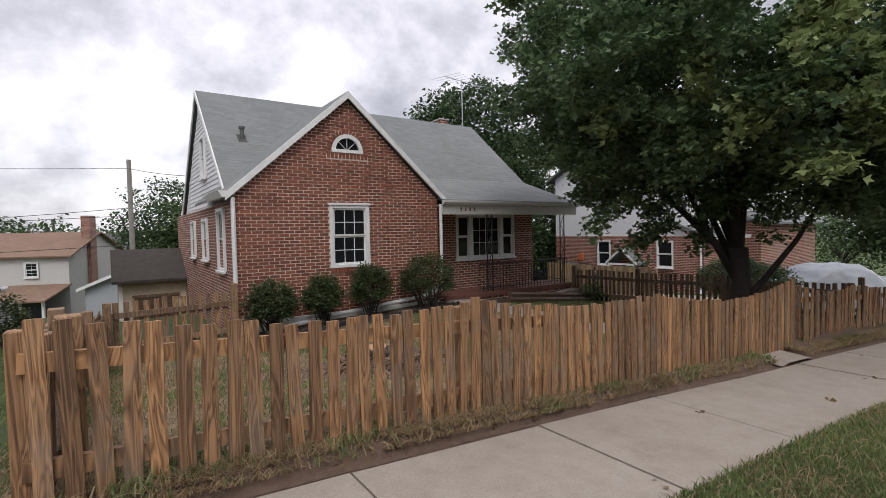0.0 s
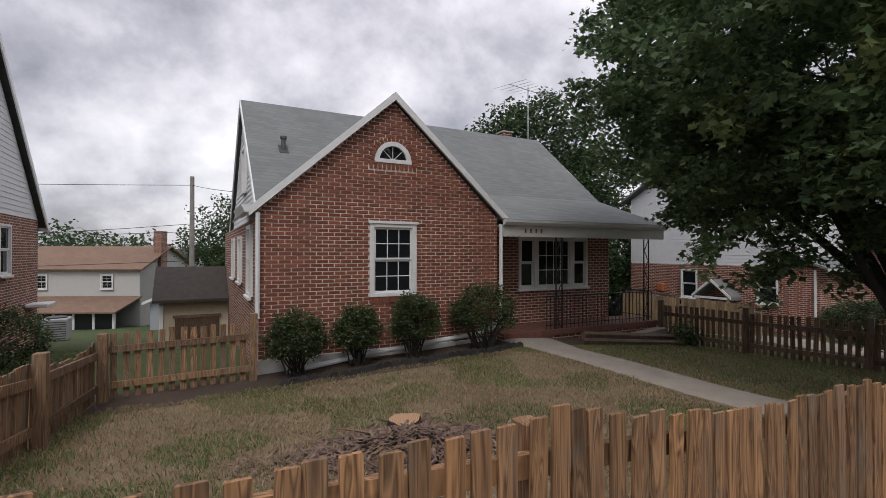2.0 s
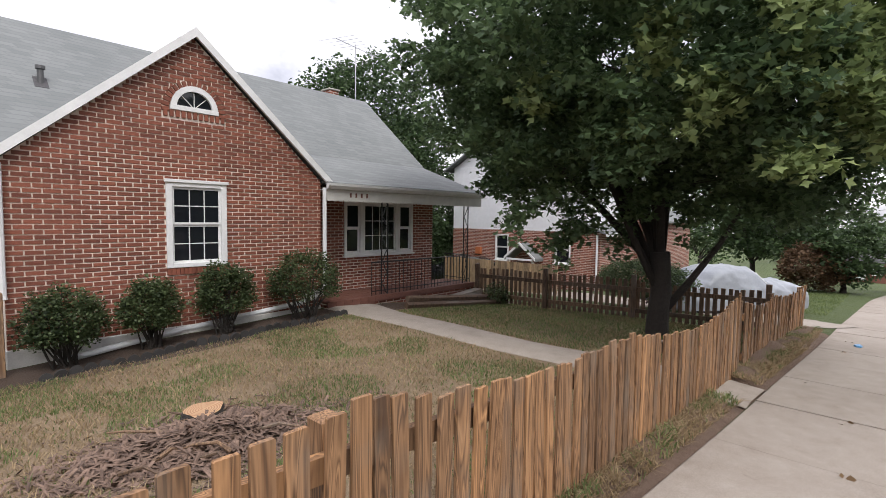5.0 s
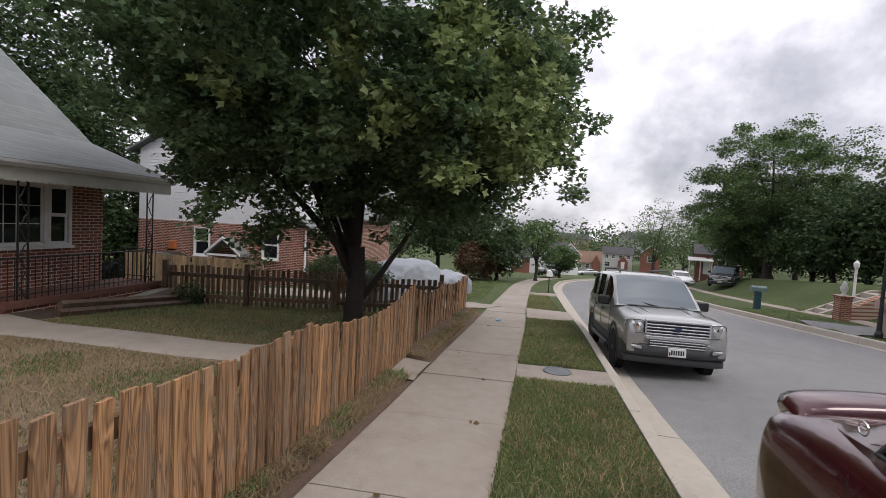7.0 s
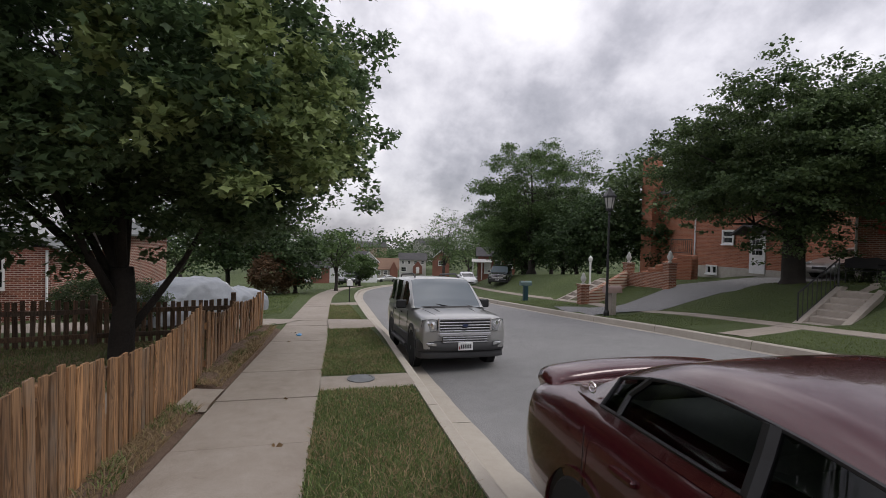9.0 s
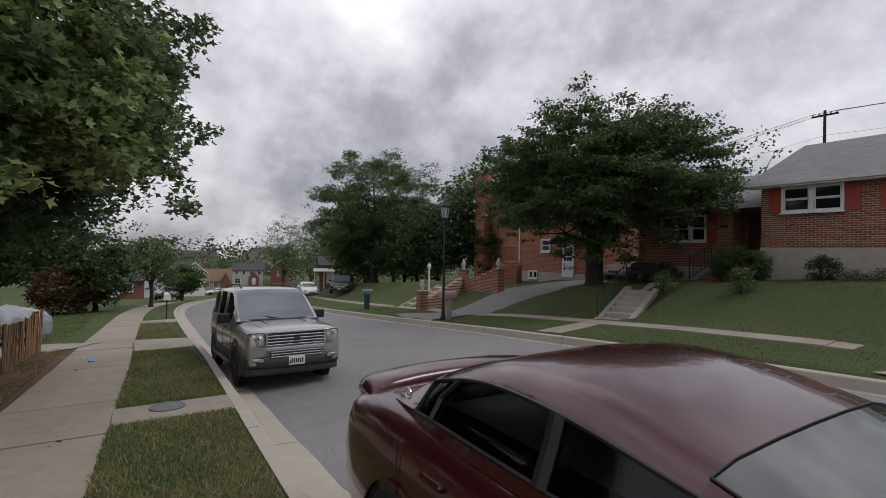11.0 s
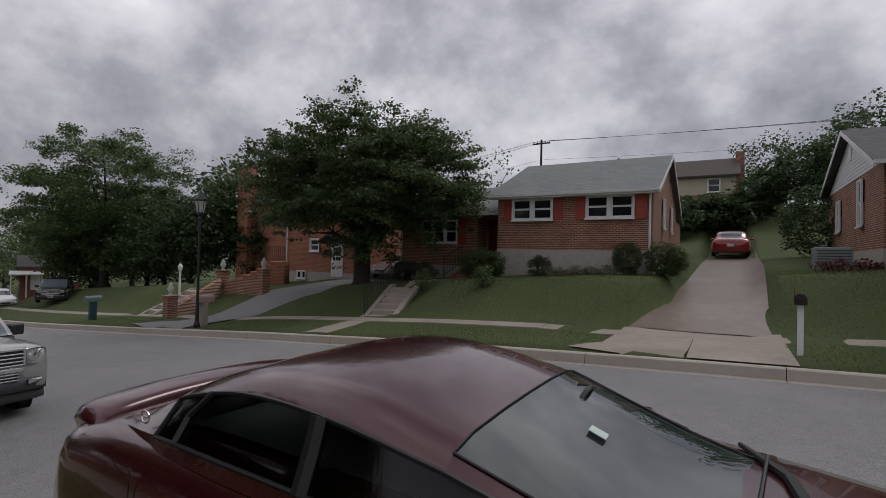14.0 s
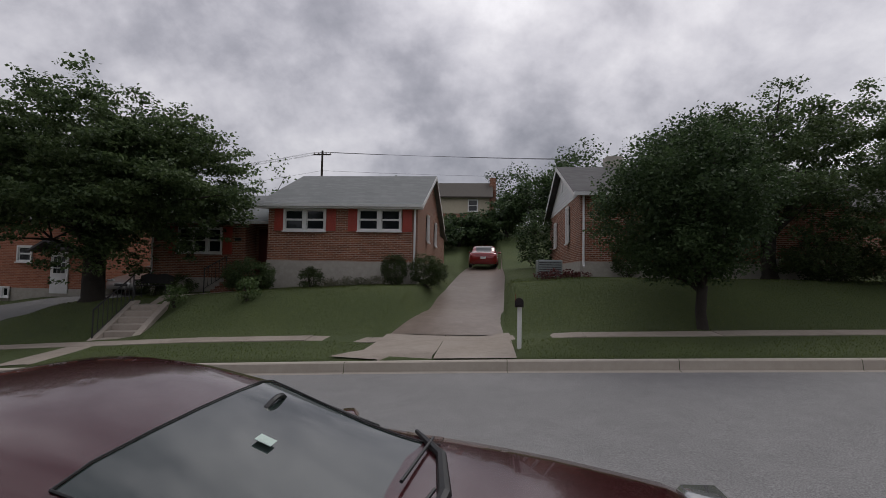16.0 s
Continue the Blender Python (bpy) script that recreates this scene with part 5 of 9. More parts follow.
def house_section(r, round_=0.0):
    u, wb, zb, wr, zr = r
    h = zr - zb
    if round_:
        half = [(wb, zb - 0.03), (wb + (wr - wb) * 0.12, zb + 0.10 * h), (wb + (wr - wb) * 0.5, zb + 0.45 * h), (wr + 0.035, zb + 0.735 * h), (wr - 0.015, zb + 0.865 * h), (wr * 0.78, zb + 0.955 * h), (wr * 0.4, zr - 0.01 * h), (0.0, zr)]
        return [(u, y, z) for y, z in half] + [(u, -y, z) for y, z in half[-2::-1]]
    half = [(wb, zb - 0.03), (wb + (wr - wb) * 0.12, zb + 0.10 * h), (wb + (wr - wb) * 0.55, zb + 0.5 * h), (wr + 0.015, zb + 0.86 * h), (wr - 0.05, zb + 0.95 * h), (wr * 0.78, zr - 0.012 * min(1, h * 3)), (wr * 0.4, zr), (0.0, zr + 0.004)]
    return [(u, y, z) for y, z in half] + [(u, -y, z) for y, z in half[-2::-1]]


def wheel(parent, u, y, r, out, rim_mat=None, spokes=5):
    w = 0.2
    tyre = lathe(bmesh.new(), [(r * 0.62, -w / 2), (r * 0.9, -w / 2), (r, -w * 0.38), (r, w * 0.38), (r * 0.9, w / 2), (r * 0.62, w / 2)], 28)
    m = Matrix.Translation((u, y, r)) @ Matrix.Rotation(-out * math.pi / 2, 4, "X")
    ob = part("wheel", tyre, M_TYRE, parent, "black tyre", smooth=False)
    ob.matrix_basis = m
    rim = lathe(bmesh.new(), [(r * 0.1, 0.02), (r * 0.60, 0.0), (r * 0.64, w * 0.5), (r * 0.66, w * 0.47)], 28)
    part("rim", rim, M_BLACK, ob)
    bm = bmesh.new()
    lathe(bm, [(r * 0.17, 0.05), (r * 0.17, w * 0.5 - 0.015), (r * 0.12, w * 0.5)], 14)
    for k in range(spokes):
        a = 2 * math.pi * k / spokes
        box(bm, r * 0.1, r * 0.64, -r * 0.1, r * 0.1, w * 0.3, w * 0.46, 0.008, Matrix.Rotation(a, 4, "Z"))
    part("spokes", bm, rim_mat or M_RIM, ob)
    return ob


def arch(parent, u, y, r, out, mat, flare=0.03):
    bm = bmesh.new()
    seg = 20
    cols = []
    for i in range(seg + 1):
        a = math.pi * (-0.12 + 1.24 * i / seg)
        c, t = math.cos(a), math.sin(a)
        r0, r1 = r * 1.06, r * 1.06 + flare
        cols.append([bm.verts.new(q) for q in ((u + r0 * c, y - 0.015, r * 1.02 + r0 * t), (u + r0 * c, y + 0.018, r * 1.02 + r0 * t), (u + r1 * c, y + 0.018, r * 1.02 + r1 * t), (u + r1 * c, y - 0.015, r * 1.02 + r1 * t))])
    for p, q in zip(cols, cols[1:]):
        for i in range(4):
            j = (i + 1) % 4
            bm.faces.new((p[i], p[j], q[j], q[i]))
    bm.faces.new(cols[0])
    bm.faces.new(cols[-1][::-1])
    bmesh.ops.recalc_face_normals(bm, faces=bm.faces)
    part("wheel_arch", bm, mat, parent)
    disc = prism(bmesh.new(), [(u + r * 1.07 * math.cos(a), r * 1.02 + r * 1.07 * math.sin(a)) for a in (2 * math.pi * i / 24 for i in range(24))], "y", y - 0.02 if out > 0 else y + 0.004, y - 0.004 if out > 0 else y + 0.02)
    part("wheel_well", disc, M_BLACK, parent)


def trim_line(parent, pts, r=0.012, mat=None, name="seal"):
    return part(name, pipe(bmesh.new(), pts, r, 6), mat or M_BLACK, parent)


def saloon(name, label, m, paint, spoiler=False, group="", detail=True):
    """A four-door saloon 5 m long, nose towards +x of its own axes."""
    root = empty(name, label, "car", m, group)
    body = spread([(-2.42, 0.70, 0.36, 0.74), (-2.36, 0.80, 0.28, 0.90), (-2.24, 0.855, 0.24, 0.965), (-1.75, 0.885, 0.22, 1.01), (-1.0, 0.893, 0.2, 1.0), (0.0, 0.893, 0.2, 0.955), (0.72, 0.885, 0.2, 0.905), (1.35, 0.87, 0.2, 0.81), (1.9, 0.83, 0.2, 0.70), (2.18, 0.74, 0.24, 0.60), (2.3, 0.60, 0.30, 0.50)], 4)
    mats = {"body": paint, "bumper": paint}
    loft_parts(body, body_section, lambda a, b, j: "body", mats, root, caps="body")
    top = spread([(-2.02, 0.70, 0.98, 0.52, 1.0), (-1.72, 0.76, 0.995, 0.60, 1.11), (-1.45, 0.80, 1.0, 0.63, 1.25), (-1.05, 0.82, 0.985, 0.66, 1.358), (-0.6, 0.825, 0.97, 0.68, 1.348), (-0.11, 0.825, 0.95, 0.675, 1.232), (0.2, 0.81, 0.935, 0.64, 1.098), (0.52, 0.79, 0.91, 0.61, 0.968), (0.8, 0.76, 0.885, 0.60, 0.895)], 4)
    n = 15
    def kinds(a, b, j):
        mid = (a + b) / 2
        jj = min(j, n - 2 - j)
        if jj >= 4:
            return "windscreen" if mid > -0.11 else ("rear_window" if mid < -1.12 and jj >= 5 else "roof")
        if jj in (1, 2):
            if -1.52 < mid < -0.63 or -0.55 < mid < 0.5:
                return "side_window:" + ("l" if j < n / 2 else "r") + ("f" if mid > -0.6 else "b")
        if jj in (1, 2) or not -1.9 < mid < -0.11:
            return "pillar:" + ("l" if j < n / 2 else "r") + ("b" if mid < -1.4 else ("m" if mid < -0.4 else "f"))
        return "roof"
    gm = {k: (M_SIDEGLASS if detail else M_CARGLASS) for k in ("windscreen", "rear_window", "side_window:lf", "side_window:lb", "side_window:rf", "side_window:rb")}
    gm.update({"roof": paint, **{"pillar:" + a + b: paint for a in "lr" for b in "bmf"}})
    if detail:
        gm["windscreen"] = M_SCREEN
        gm["pillar:lm"] = gm["pillar:rm"] = M_BLACK
    made, rings = loft_parts(top, lambda r: house_section(r, 1.0), kinds, gm, root)
    if detail:
        trim_mat, cloth = plain("grey_cabin_plastic", (0.10, 0.098, 0.092), 0.8, vary=0.2), M_CLOTH
        lining = [(-1.78, 1.045), (-1.2, 1.045), (-0.4, 1.015), (0.2, 0.985), (0.4, 0.968)]
        part("cabin_lining", prism(bmesh.new(), lining + [(u, z - 0.006) for u, z in reversed(lining)], "y", -0.62, 0.62), trim_mat, root, "dark cabin lining")
        part("dashboard", prism(bmesh.new(), [(0.08, 0.95), (0.12, 0.995), (0.26, 0.995), (0.46, 0.957), (0.48, 0.945)], "y", -0.5, 0.5), trim_mat, root, "dark grey dashboard")
        for y in (-0.37, 0.37):
            seat = part("front_seat", boxed(-0.62, -0.50, y - 0.23, y + 0.23, 0.9, 1.13, 0.05, Matrix.Translation((-0.06, 0, 0.0)) @ Matrix.Rotation(radians(-6), 4, "Y")), cloth, root, "grey cloth front seat", smooth=True)
            part("headrest", boxed(-0.80, -0.72, y - 0.12, y + 0.12, 1.10, 1.235, 0.035), cloth, seat, smooth=True)
        bench_seat = part("rear_seat", boxed(-1.62, -1.48, -0.60, 0.60, 1.0, 1.11, 0.045), cloth, root, "grey cloth rear seat", smooth=True)
        for y in (-0.38, 0.38):
            part("headrest", boxed(-1.62, -1.53, y - 0.14, y + 0.14, 1.08, 1.165, 0.035), cloth, bench_seat, smooth=True)
        ring = [(-0.02 + 0.07 * math.sin(a), 0.37 + 0.17 * math.cos(a), 1.04 + 0.15 * math.sin(a)) for a in (2 * math.pi * i / 20 for i in range(21))]
        part("steering_wheel", pipe(bmesh.new(), ring, 0.013, 6), M_BLACK, root)
    us = [r[0] for r in top]
    def at(u, j):
        i = min(range(len(us)), key=lambda k: abs(us[k] - u))
        return Vector(rings[i][j])
    if detail:
        for jb, jt in ((1, 3), (13, 11)):
            o = Vector((0, 0.006 if jb == 1 else -0.006, 0))
            span = [u for u in us if -1.53 <= u <= 0.5]
            low, high = [at(u, jb) + o for u in span], [at(u, jt) + o for u in span]
            trim_line(root, low + high[::-1] + [low[0]], 0.010)
            trim_line(root, [at(-0.585, jb) + o, at(-0.585, (jb + jt) // 2) + o, at(-0.585, jt) + o], 0.034, name="door_pillar")
            trim_line(root, [at(-1.3, jb) + o, at(-1.3, (jb + jt) // 2) + o, at(-1.24, jt) + o], 0.016, name="quarter_bar")
            side = 1 if jb == 1 else -1
        up = Vector((0, 0, 0.006))
        i_top = min(range(len(us)), key=lambda k: abs(us[k] + 0.11))
        scr = [Vector(rings[i_top][j]) + up for j in range(4, 11)]
        left = [at(u, 4) + up for u in us if u >= -0.11]
        right = [at(u, 10) + up for u in us if u >= -0.11]
        trim_line(root, scr, 0.004)
        trim_line(root, left, 0.005)
        trim_line(root, right, 0.005)
        # wipers and the black cowl
        cowl = part("cowl", pipe(bmesh.new(), [(0.66, -0.72, 0.922), (0.82, -0.4, 0.918), (0.87, 0, 0.918), (0.82, 0.4, 0.918), (0.66, 0.72, 0.922)], [0.012, 0.024, 0.028, 0.024, 0.012], 8), M_BLACK, root, "black plastic cowl")
        for a, b in (((0.76, 0.6, 0.93), (0.70, 0.02, 0.955)), ((0.83, 0.02, 0.93), (0.70, -0.56, 0.94))):
            part("wiper", pipe(bmesh.new(), [a, b], 0.008, 6), M_BLACK, cowl)
        part("sticker", boxed(-0.035, 0.035, -0.03, 0.03, 0, 0.003, 0, Matrix.Translation((0.18, -0.03, 1.121)) @ Matrix.Rotation(radians(23), 4, "Y")), plain("pale_green_sticker", (0.5, 0.62, 0.55), 0.5), root)
    for s in (1, -1):
        hand = part("door_mirror", boxed(-0.06, 0.06, -0.1, 0.1, -0.055, 0.055, 0.03), paint, root, smooth=True)
        hand.matrix_basis = pose(0.22, s * 0.95, 0.90, 0, 0, s * 12)
        for u in (-1.18, -0.15):
            part("door_handle", boxed(u - 0.09, u + 0.09, s * 0.893 - 0.015, s * 0.893 + 0.02, 0.80, 0.835, 0.01), paint, root)
        for u in (-1.5, -0.585, 0.35):
            part("door_seam", pipe(bmesh.new(), [(u, s * 0.884, 0.93), (u, s * 0.8975, 0.7), (u, s * 0.897, 0.4), (u + 0.03, s * 0.885, 0.27)], 0.0025, 5), M_BLACK, root)
        for u in (-1.52, 1.26):
            arch(root, u, s * 0.893, 0.325, s, paint, 0.012)
            wheel(root, u, s * 0.80, 0.325, s)
        lamp = part("tail_lamp", boxed(-2.415, -2.26, min(s * 0.42, s * 0.76), max(s * 0.42, s * 0.76), 0.70, 0.84, 0.04), M_REDLENS, root, smooth=True)
        part("headlamp", boxed(1.96, 2.2, min(s * 0.42, s * 0.76), max(s * 0.42, s * 0.76), 0.56, 0.68, 0.04), M_LENS, root, smooth=True)
    part("number_plate", boxed(-2.435, -2.41, -0.16, 0.16, 0.58, 0.72, 0.005), M_PLATE, root)
    part("grille", boxed(2.24, 2.305, -0.3, 0.3, 0.36, 0.5, 0.02), M_BLACK, root)
    if spoiler:
        wing = spread([(-2.34, -0.74, 0.955), (-2.39, -0.66, 1.015), (-2.43, -0.35, 1.04), (-2.44, 0, 1.045), (-2.43, 0.35, 1.04), (-2.39, 0.66, 1.015), (-2.34, 0.74, 0.955)], 3)
        bm = bmesh.new()
        rings2 = []
        for u, y, z in [(r[0], r[1], r[2]) for r in wing]:
            y = max(-0.74, min(0.74, y))
            k = 0.22 if abs(y) < 0.6 else 0.2
            rings2.append([bm.verts.new(q) for q in ((u, y, z), (u + 0.07, y, z + 0.014), (u + k, y, z - 0.005), (u + k + 0.08, y, z - 0.055), (u + k, y, z - 0.065), (u + 0.04, y, z - 0.045))])
        for a, b in zip(rings2, rings2[1:]):
            for i in range(6):
                j = (i + 1) % 6
                bm.faces.new((a[i], a[j], b[j], b[i]))
        bm.faces.new(rings2[0][::-1])
        bm.faces.new(rings2[-1])
        bmesh.ops.recalc_face_normals(bm, faces=bm.faces)
        sp = part("spoiler", bm, paint, root, "raised rear spoiler", smooth=True)
        for s in (-0.5, 0.5):
            part("spoiler_foot", boxed(-2.30, -2.17, s - 0.04, s + 0.04, 0.92, 0.995, 0.015), paint, sp)
        for s in (1, -1):
            badge = bmesh.new()
            for k in range(14):
                a, b = 2 * math.pi * k / 14, 2 * math.pi * (k + 1) / 14
                tube(badge, (-1.66 + 0.03 * math.cos(a), s * 0.742, 1.075 + 0.03 * math.sin(a)), (-1.66 + 0.03 * math.cos(b), s * 0.742, 1.075 + 0.03 * math.sin(b)), 0.0035, seg=5)
            box(badge, -1.678, -1.642, s * 0.742 - 0.003, s * 0.742 + 0.003, 1.071, 1.079)
            part("badge", badge, M_CHROME, root, "small round chrome badge")
    return root


def on_road(x, y, yaw, lift=0.0, span=1.5):
    """A pose on the street's slope."""
    z = base_s(x) + 0.4 * rise_n(x) - gutter_dip(x) * max(0.0, 1 + min(0, y) / 8) - 0.145 + 0.02 + lift
    slope = (base_s(x + span) - base_s(x - span)) / (2 * span)
    return Matrix.Translation((x, y, z)) @ Matrix.Rotation(-math.atan(slope), 4, "Y") @ Matrix.Rotation(radians(yaw), 4, "Z")


near_car = saloon("saloon_car", "glossy maroon saloon car with rear spoiler parked at the kerb", on_road(1.8, -0.90, 180) @ Matrix.Rotation(radians(0.9), 4, "Y") @ Matrix.Diagonal((1, 1, 0.965, 1)), M_MAROON, spoiler=True)


def suv(name, label, m, paint):
    """A sport utility vehicle 4.85 m long, nose towards +x of its own axes."""
    root = empty(name, label, "car", m)
    body = spread([(-2.40, 0.86, 0.42, 1.05), (-2.34, 0.90, 0.38, 1.10), (-1.5, 0.92, 0.36, 1.11), (0, 0.92, 0.36, 1.10), (0.95, 0.92, 0.36, 1.10), (1.25, 0.92, 0.36, 1.085), (1.9, 0.915, 0.37, 1.06), (2.18, 0.905, 0.39, 1.04), (2.29, 0.895, 0.41, 1.02), (2.36, 0.875, 0.43, 0.99), (2.385, 0.84, 0.45, 0.96)], 3)
    loft_parts(body, body_section, lambda a, b, j: "body", {"body": paint}, root, caps="body")
    top = spread([(-2.36, 0.86, 1.08, 0.72, 1.12), (-2.30, 0.88, 1.08, 0.75, 1.45), (-2.12, 0.885, 1.08, 0.76, 1.62), (-1.9, 0.89, 1.08, 0.77, 1.68), (-1.0, 0.895, 1.08, 0.78, 1.71), (0.0, 0.895, 1.08, 0.775, 1.695), (0.28, 0.90, 1.08, 0.765, 1.66), (0.62, 0.905, 1.08, 0.80, 1.46), (1.0, 0.90, 1.08, 0.835, 1.205), (1.16, 0.88, 1.06, 0.84, 1.10)], 3)
    n = 15
    def kinds(a, b, j):
        mid, jj = (a + b) / 2, min(j, n - 2 - j)
        if jj >= 4:
            return "windscreen" if mid > 0.28 else ("rear_window" if mid < -2.12 else "roof")
        if jj in (1, 2):
            if -2.1 < mid < -1.25 or -1.1 < mid < -0.2 or -0.1 < mid < 0.75:
                return "side_window:%s%d" % ("l" if j < n / 2 else "r", int(mid * 0.9 + 9))
        return "roof" if mid < 0.28 else "pillar:" + ("l" if j < n / 2 else "r")
    class Glassy(dict):
        def __missing__(self, k):
            return M_TINTED if "windscreen" in k else (M_CARGLASS if "window" in k else paint)
    made, rings = loft_parts(top, house_section, kinds, Glassy(), root)
    for s in (1, -1):
        for u in (-1.45, 1.42):
            arch(root, u, s * 0.92, 0.365, s, M_PLASTIC, 0.07)
            wheel(root, u, s * 0.83, 0.365, s)
        mir = part("door_mirror", boxed(-0.06, 0.06, -0.12, 0.12, -0.085, 0.085, 0.022), M_BLACK, root, "black door mirror")
        mir.matrix_basis = pose(0.72, s * 1.03, 1.15, 0, 0, s * 8)
        rail = part("roof_rail", pipe(bmesh.new(), [(-1.9, s * 0.58, 1.66), (-1.8, s * 0.58, 1.74), (-0.2, s * 0.57, 1.765), (0.05, s * 0.57, 1.69)], 0.02, 8), M_BLACK, root)
        part("running_board", boxed(-1.0, 0.95, min(s * 0.86, s * 1.0), max(s * 0.86, s * 1.0), 0.33, 0.39, 0.015), M_PLASTIC, root)
        part("side_cladding", boxed(-1.02, 0.98, min(s * 0.9, s * 0.932), max(s * 0.9, s * 0.932), 0.42, 0.58, 0.01), M_PLASTIC, root)
        # lamps
        def front(y):
            return 2.412 - 1.5 * max(0.0, abs(y) - 0.60) ** 2
        def lamp(pts, deep, proud):
            """A lens that follows the curve of the nose: outline (y, z), seated deep, standing proud."""
            bm = bmesh.new()
            rim = [bm.verts.new((front(y) + proud, s * y, z)) for y, z in pts]
            back = [bm.verts.new((front(y) - deep, s * y, z)) for y, z in pts]
            cy, cz = sum(q[0] for q in pts) / len(pts), sum(q[1] for q in pts) / len(pts)
            hub = bm.verts.new((front(cy) + proud + 0.012, s * cy, cz))
            for k in range(len(pts)):
                q = (k + 1) % len(pts)
                bm.faces.new((rim[k], rim[q], hub))
                bm.faces.new((rim[q], rim[k], back[k], back[q]))
            bmesh.ops.recalc_face_normals(bm, faces=bm.faces)
            return bm
        outline = [(0.585, 0.80), (0.605, 0.778), (0.70, 0.765), (0.83, 0.775), (0.872, 0.80), (0.885, 0.86), (0.88, 0.93), (0.855, 0.962), (0.72, 0.978), (0.61, 0.975), (0.585, 0.95)]
        head = part("headlamp", lamp(outline, 0.12, 0.0), M_HEADLAMP, root, "clear headlamp with amber indicator")
        part("lamp_rim", pipe(bmesh.new(), [(front(y) + 0.002, s * y, z) for y, z in outline + outline[:1]], 0.005, 6), M_PLASTIC, head)
        ring = lambda cy, cz, r: [(cy + r * math.cos(a), cz + r * math.sin(a)) for a in (2 * math.pi * k / 14 for k in range(14))]
        part("reflector", lamp(ring(0.665, 0.875, 0.062), 0.03, 0.013), M_CHROME, head)
        part("reflector", lamp(ring(0.79, 0.895, 0.05), 0.03, 0.013), M_CHROME, head)
        part("indicator", lamp(ring(0.825, 0.81, 0.03), 0.03, 0.013), M_AMBER, head)
        fog = part("fog_lamp", lamp([(0.60, 0.51), (0.60, 0.575), (0.86, 0.585), (0.875, 0.56), (0.86, 0.515)], 0.12, 0.03), M_LENS, root)
        part("lamp_rim", pipe(bmesh.new(), [(front(y) + 0.031, s * y, z) for y, z in ((0.60, 0.51), (0.60, 0.575), (0.86, 0.585), (0.875, 0.56), (0.86, 0.515), (0.60, 0.51))], 0.007, 6), M_BLACK, fog)
        for u in (-1.16, -0.15, 0.9):
            part("door_seam", pipe(bmesh.new(), [(u, s * 0.905, 1.04), (u, s * 0.926, 0.8), (u, s * 0.921, 0.5)], 0.004, 5), M_BLACK, root)
        for u in (-0.95, 0.05):
            part("door_handle", boxed(u - 0.09, u + 0.09, s * 0.92 - 0.01, s * 0.92 + 0.025, 0.93, 0.965, 0.01), M_BLACK, root)
    for s in (1, -1):
        part("bonnet_seam", pipe(bmesh.new(), [(1.12, s * 0.70, 1.098), (1.7, s * 0.66, 1.083), (2.2, s * 0.58, 1.04), (2.36, s * 0.56, 0.99)], 0.0035, 5), M_BLACK, root)
        part("bonnet_crease", pipe(bmesh.new(), [(1.16, s * 0.42, 1.108), (1.8, s * 0.40, 1.082), (2.25, s * 0.36, 1.025)], [0.004, 0.014, 0.006], 6), paint, root, smooth=True)
    # bumper, grille and plate
    bump_rows = spread([(-0.925, 2.06), (-0.915, 2.22), (-0.87, 2.34), (-0.55, 2.43), (0, 2.45), (0.55, 2.43), (0.87, 2.34), (0.915, 2.22), (0.925, 2.06)], 3)
    def bumper(name, z0, z1, push, mat, label=""):
        bm = bmesh.new()
        cols = [[bm.verts.new(q) for q in ((x + push - 0.12, y, z0), (x + push, y, z0 + 0.03), (x + push, y, z1 - 0.03), (x + push - 0.03, y, z1), (x + push - 0.14, y, z1))] for y, x in bump_rows]
        for a, b in zip(cols, cols[1:]):
            for i in range(5):
                j = (i + 1) % 5
                bm.faces.new((a[i], a[j], b[j], b[i]))
        bm.faces.new(cols[0]); bm.faces.new(cols[-1][::-1])
        bmesh.ops.recalc_face_normals(bm, faces=bm.faces)
        return part(name, bm, mat, root, label, smooth=True)
    bumper("bumper", 0.40, 0.60, 0.0, M_PLASTIC, "dark grey front bumper")
    bumper("bumper_bar", 0.595, 0.765, -0.04, paint, "painted bumper top")
    bumper("valance", 0.27, 0.42, -0.07, M_PLASTIC)
    grille = part("grille", boxed(2.32, 2.415, -0.55, 0.55, 0.765, 0.985, 0.02), M_BLACK, root, "chrome grille with horizontal bars")
    for z0, z1 in ((0.965, 0.995), (0.912, 0.932), (0.862, 0.882), (0.812, 0.832), (0.765, 0.785), (0.685, 0.74)):
        part("grille_bar", boxed(2.395, 2.445, -0.55, 0.55, z0, z1, 0.006), M_CHROME, grille)
    for s in (-1, 1):
        part("grille_side", boxed(2.39, 2.446, s * 0.555 - 0.022, s * 0.555 + 0.022, 0.765, 0.995, 0.008), M_CHROME, grille)
    part("badge", prism(bmesh.new(), [(0.06 * math.cos(a), 0.872 + 0.027 * math.sin(a)) for a in (2 * math.pi * i / 20 for i in range(20))], "x", 2.435, 2.46), plain("dark_blue_enamel", (0.02, 0.03, 0.08), 0.3), grille, "dark blue oval badge")
    low = part("lower_grille", boxed(2.40, 2.450, -0.48, 0.48, 0.565, 0.685, 0.01), M_BLACK, root)
    for z in (0.585, 0.625, 0.665):
        part("grille_bar", boxed(2.44, 2.460, -0.48, 0.48, z - 0.008, z + 0.008, 0.003), M_CHROME, low)
    plate = part("number_plate", boxed(2.452, 2.47, -0.155, 0.155, 0.435, 0.575, 0.006), M_PLATE, root, "white number plate with dark bars")
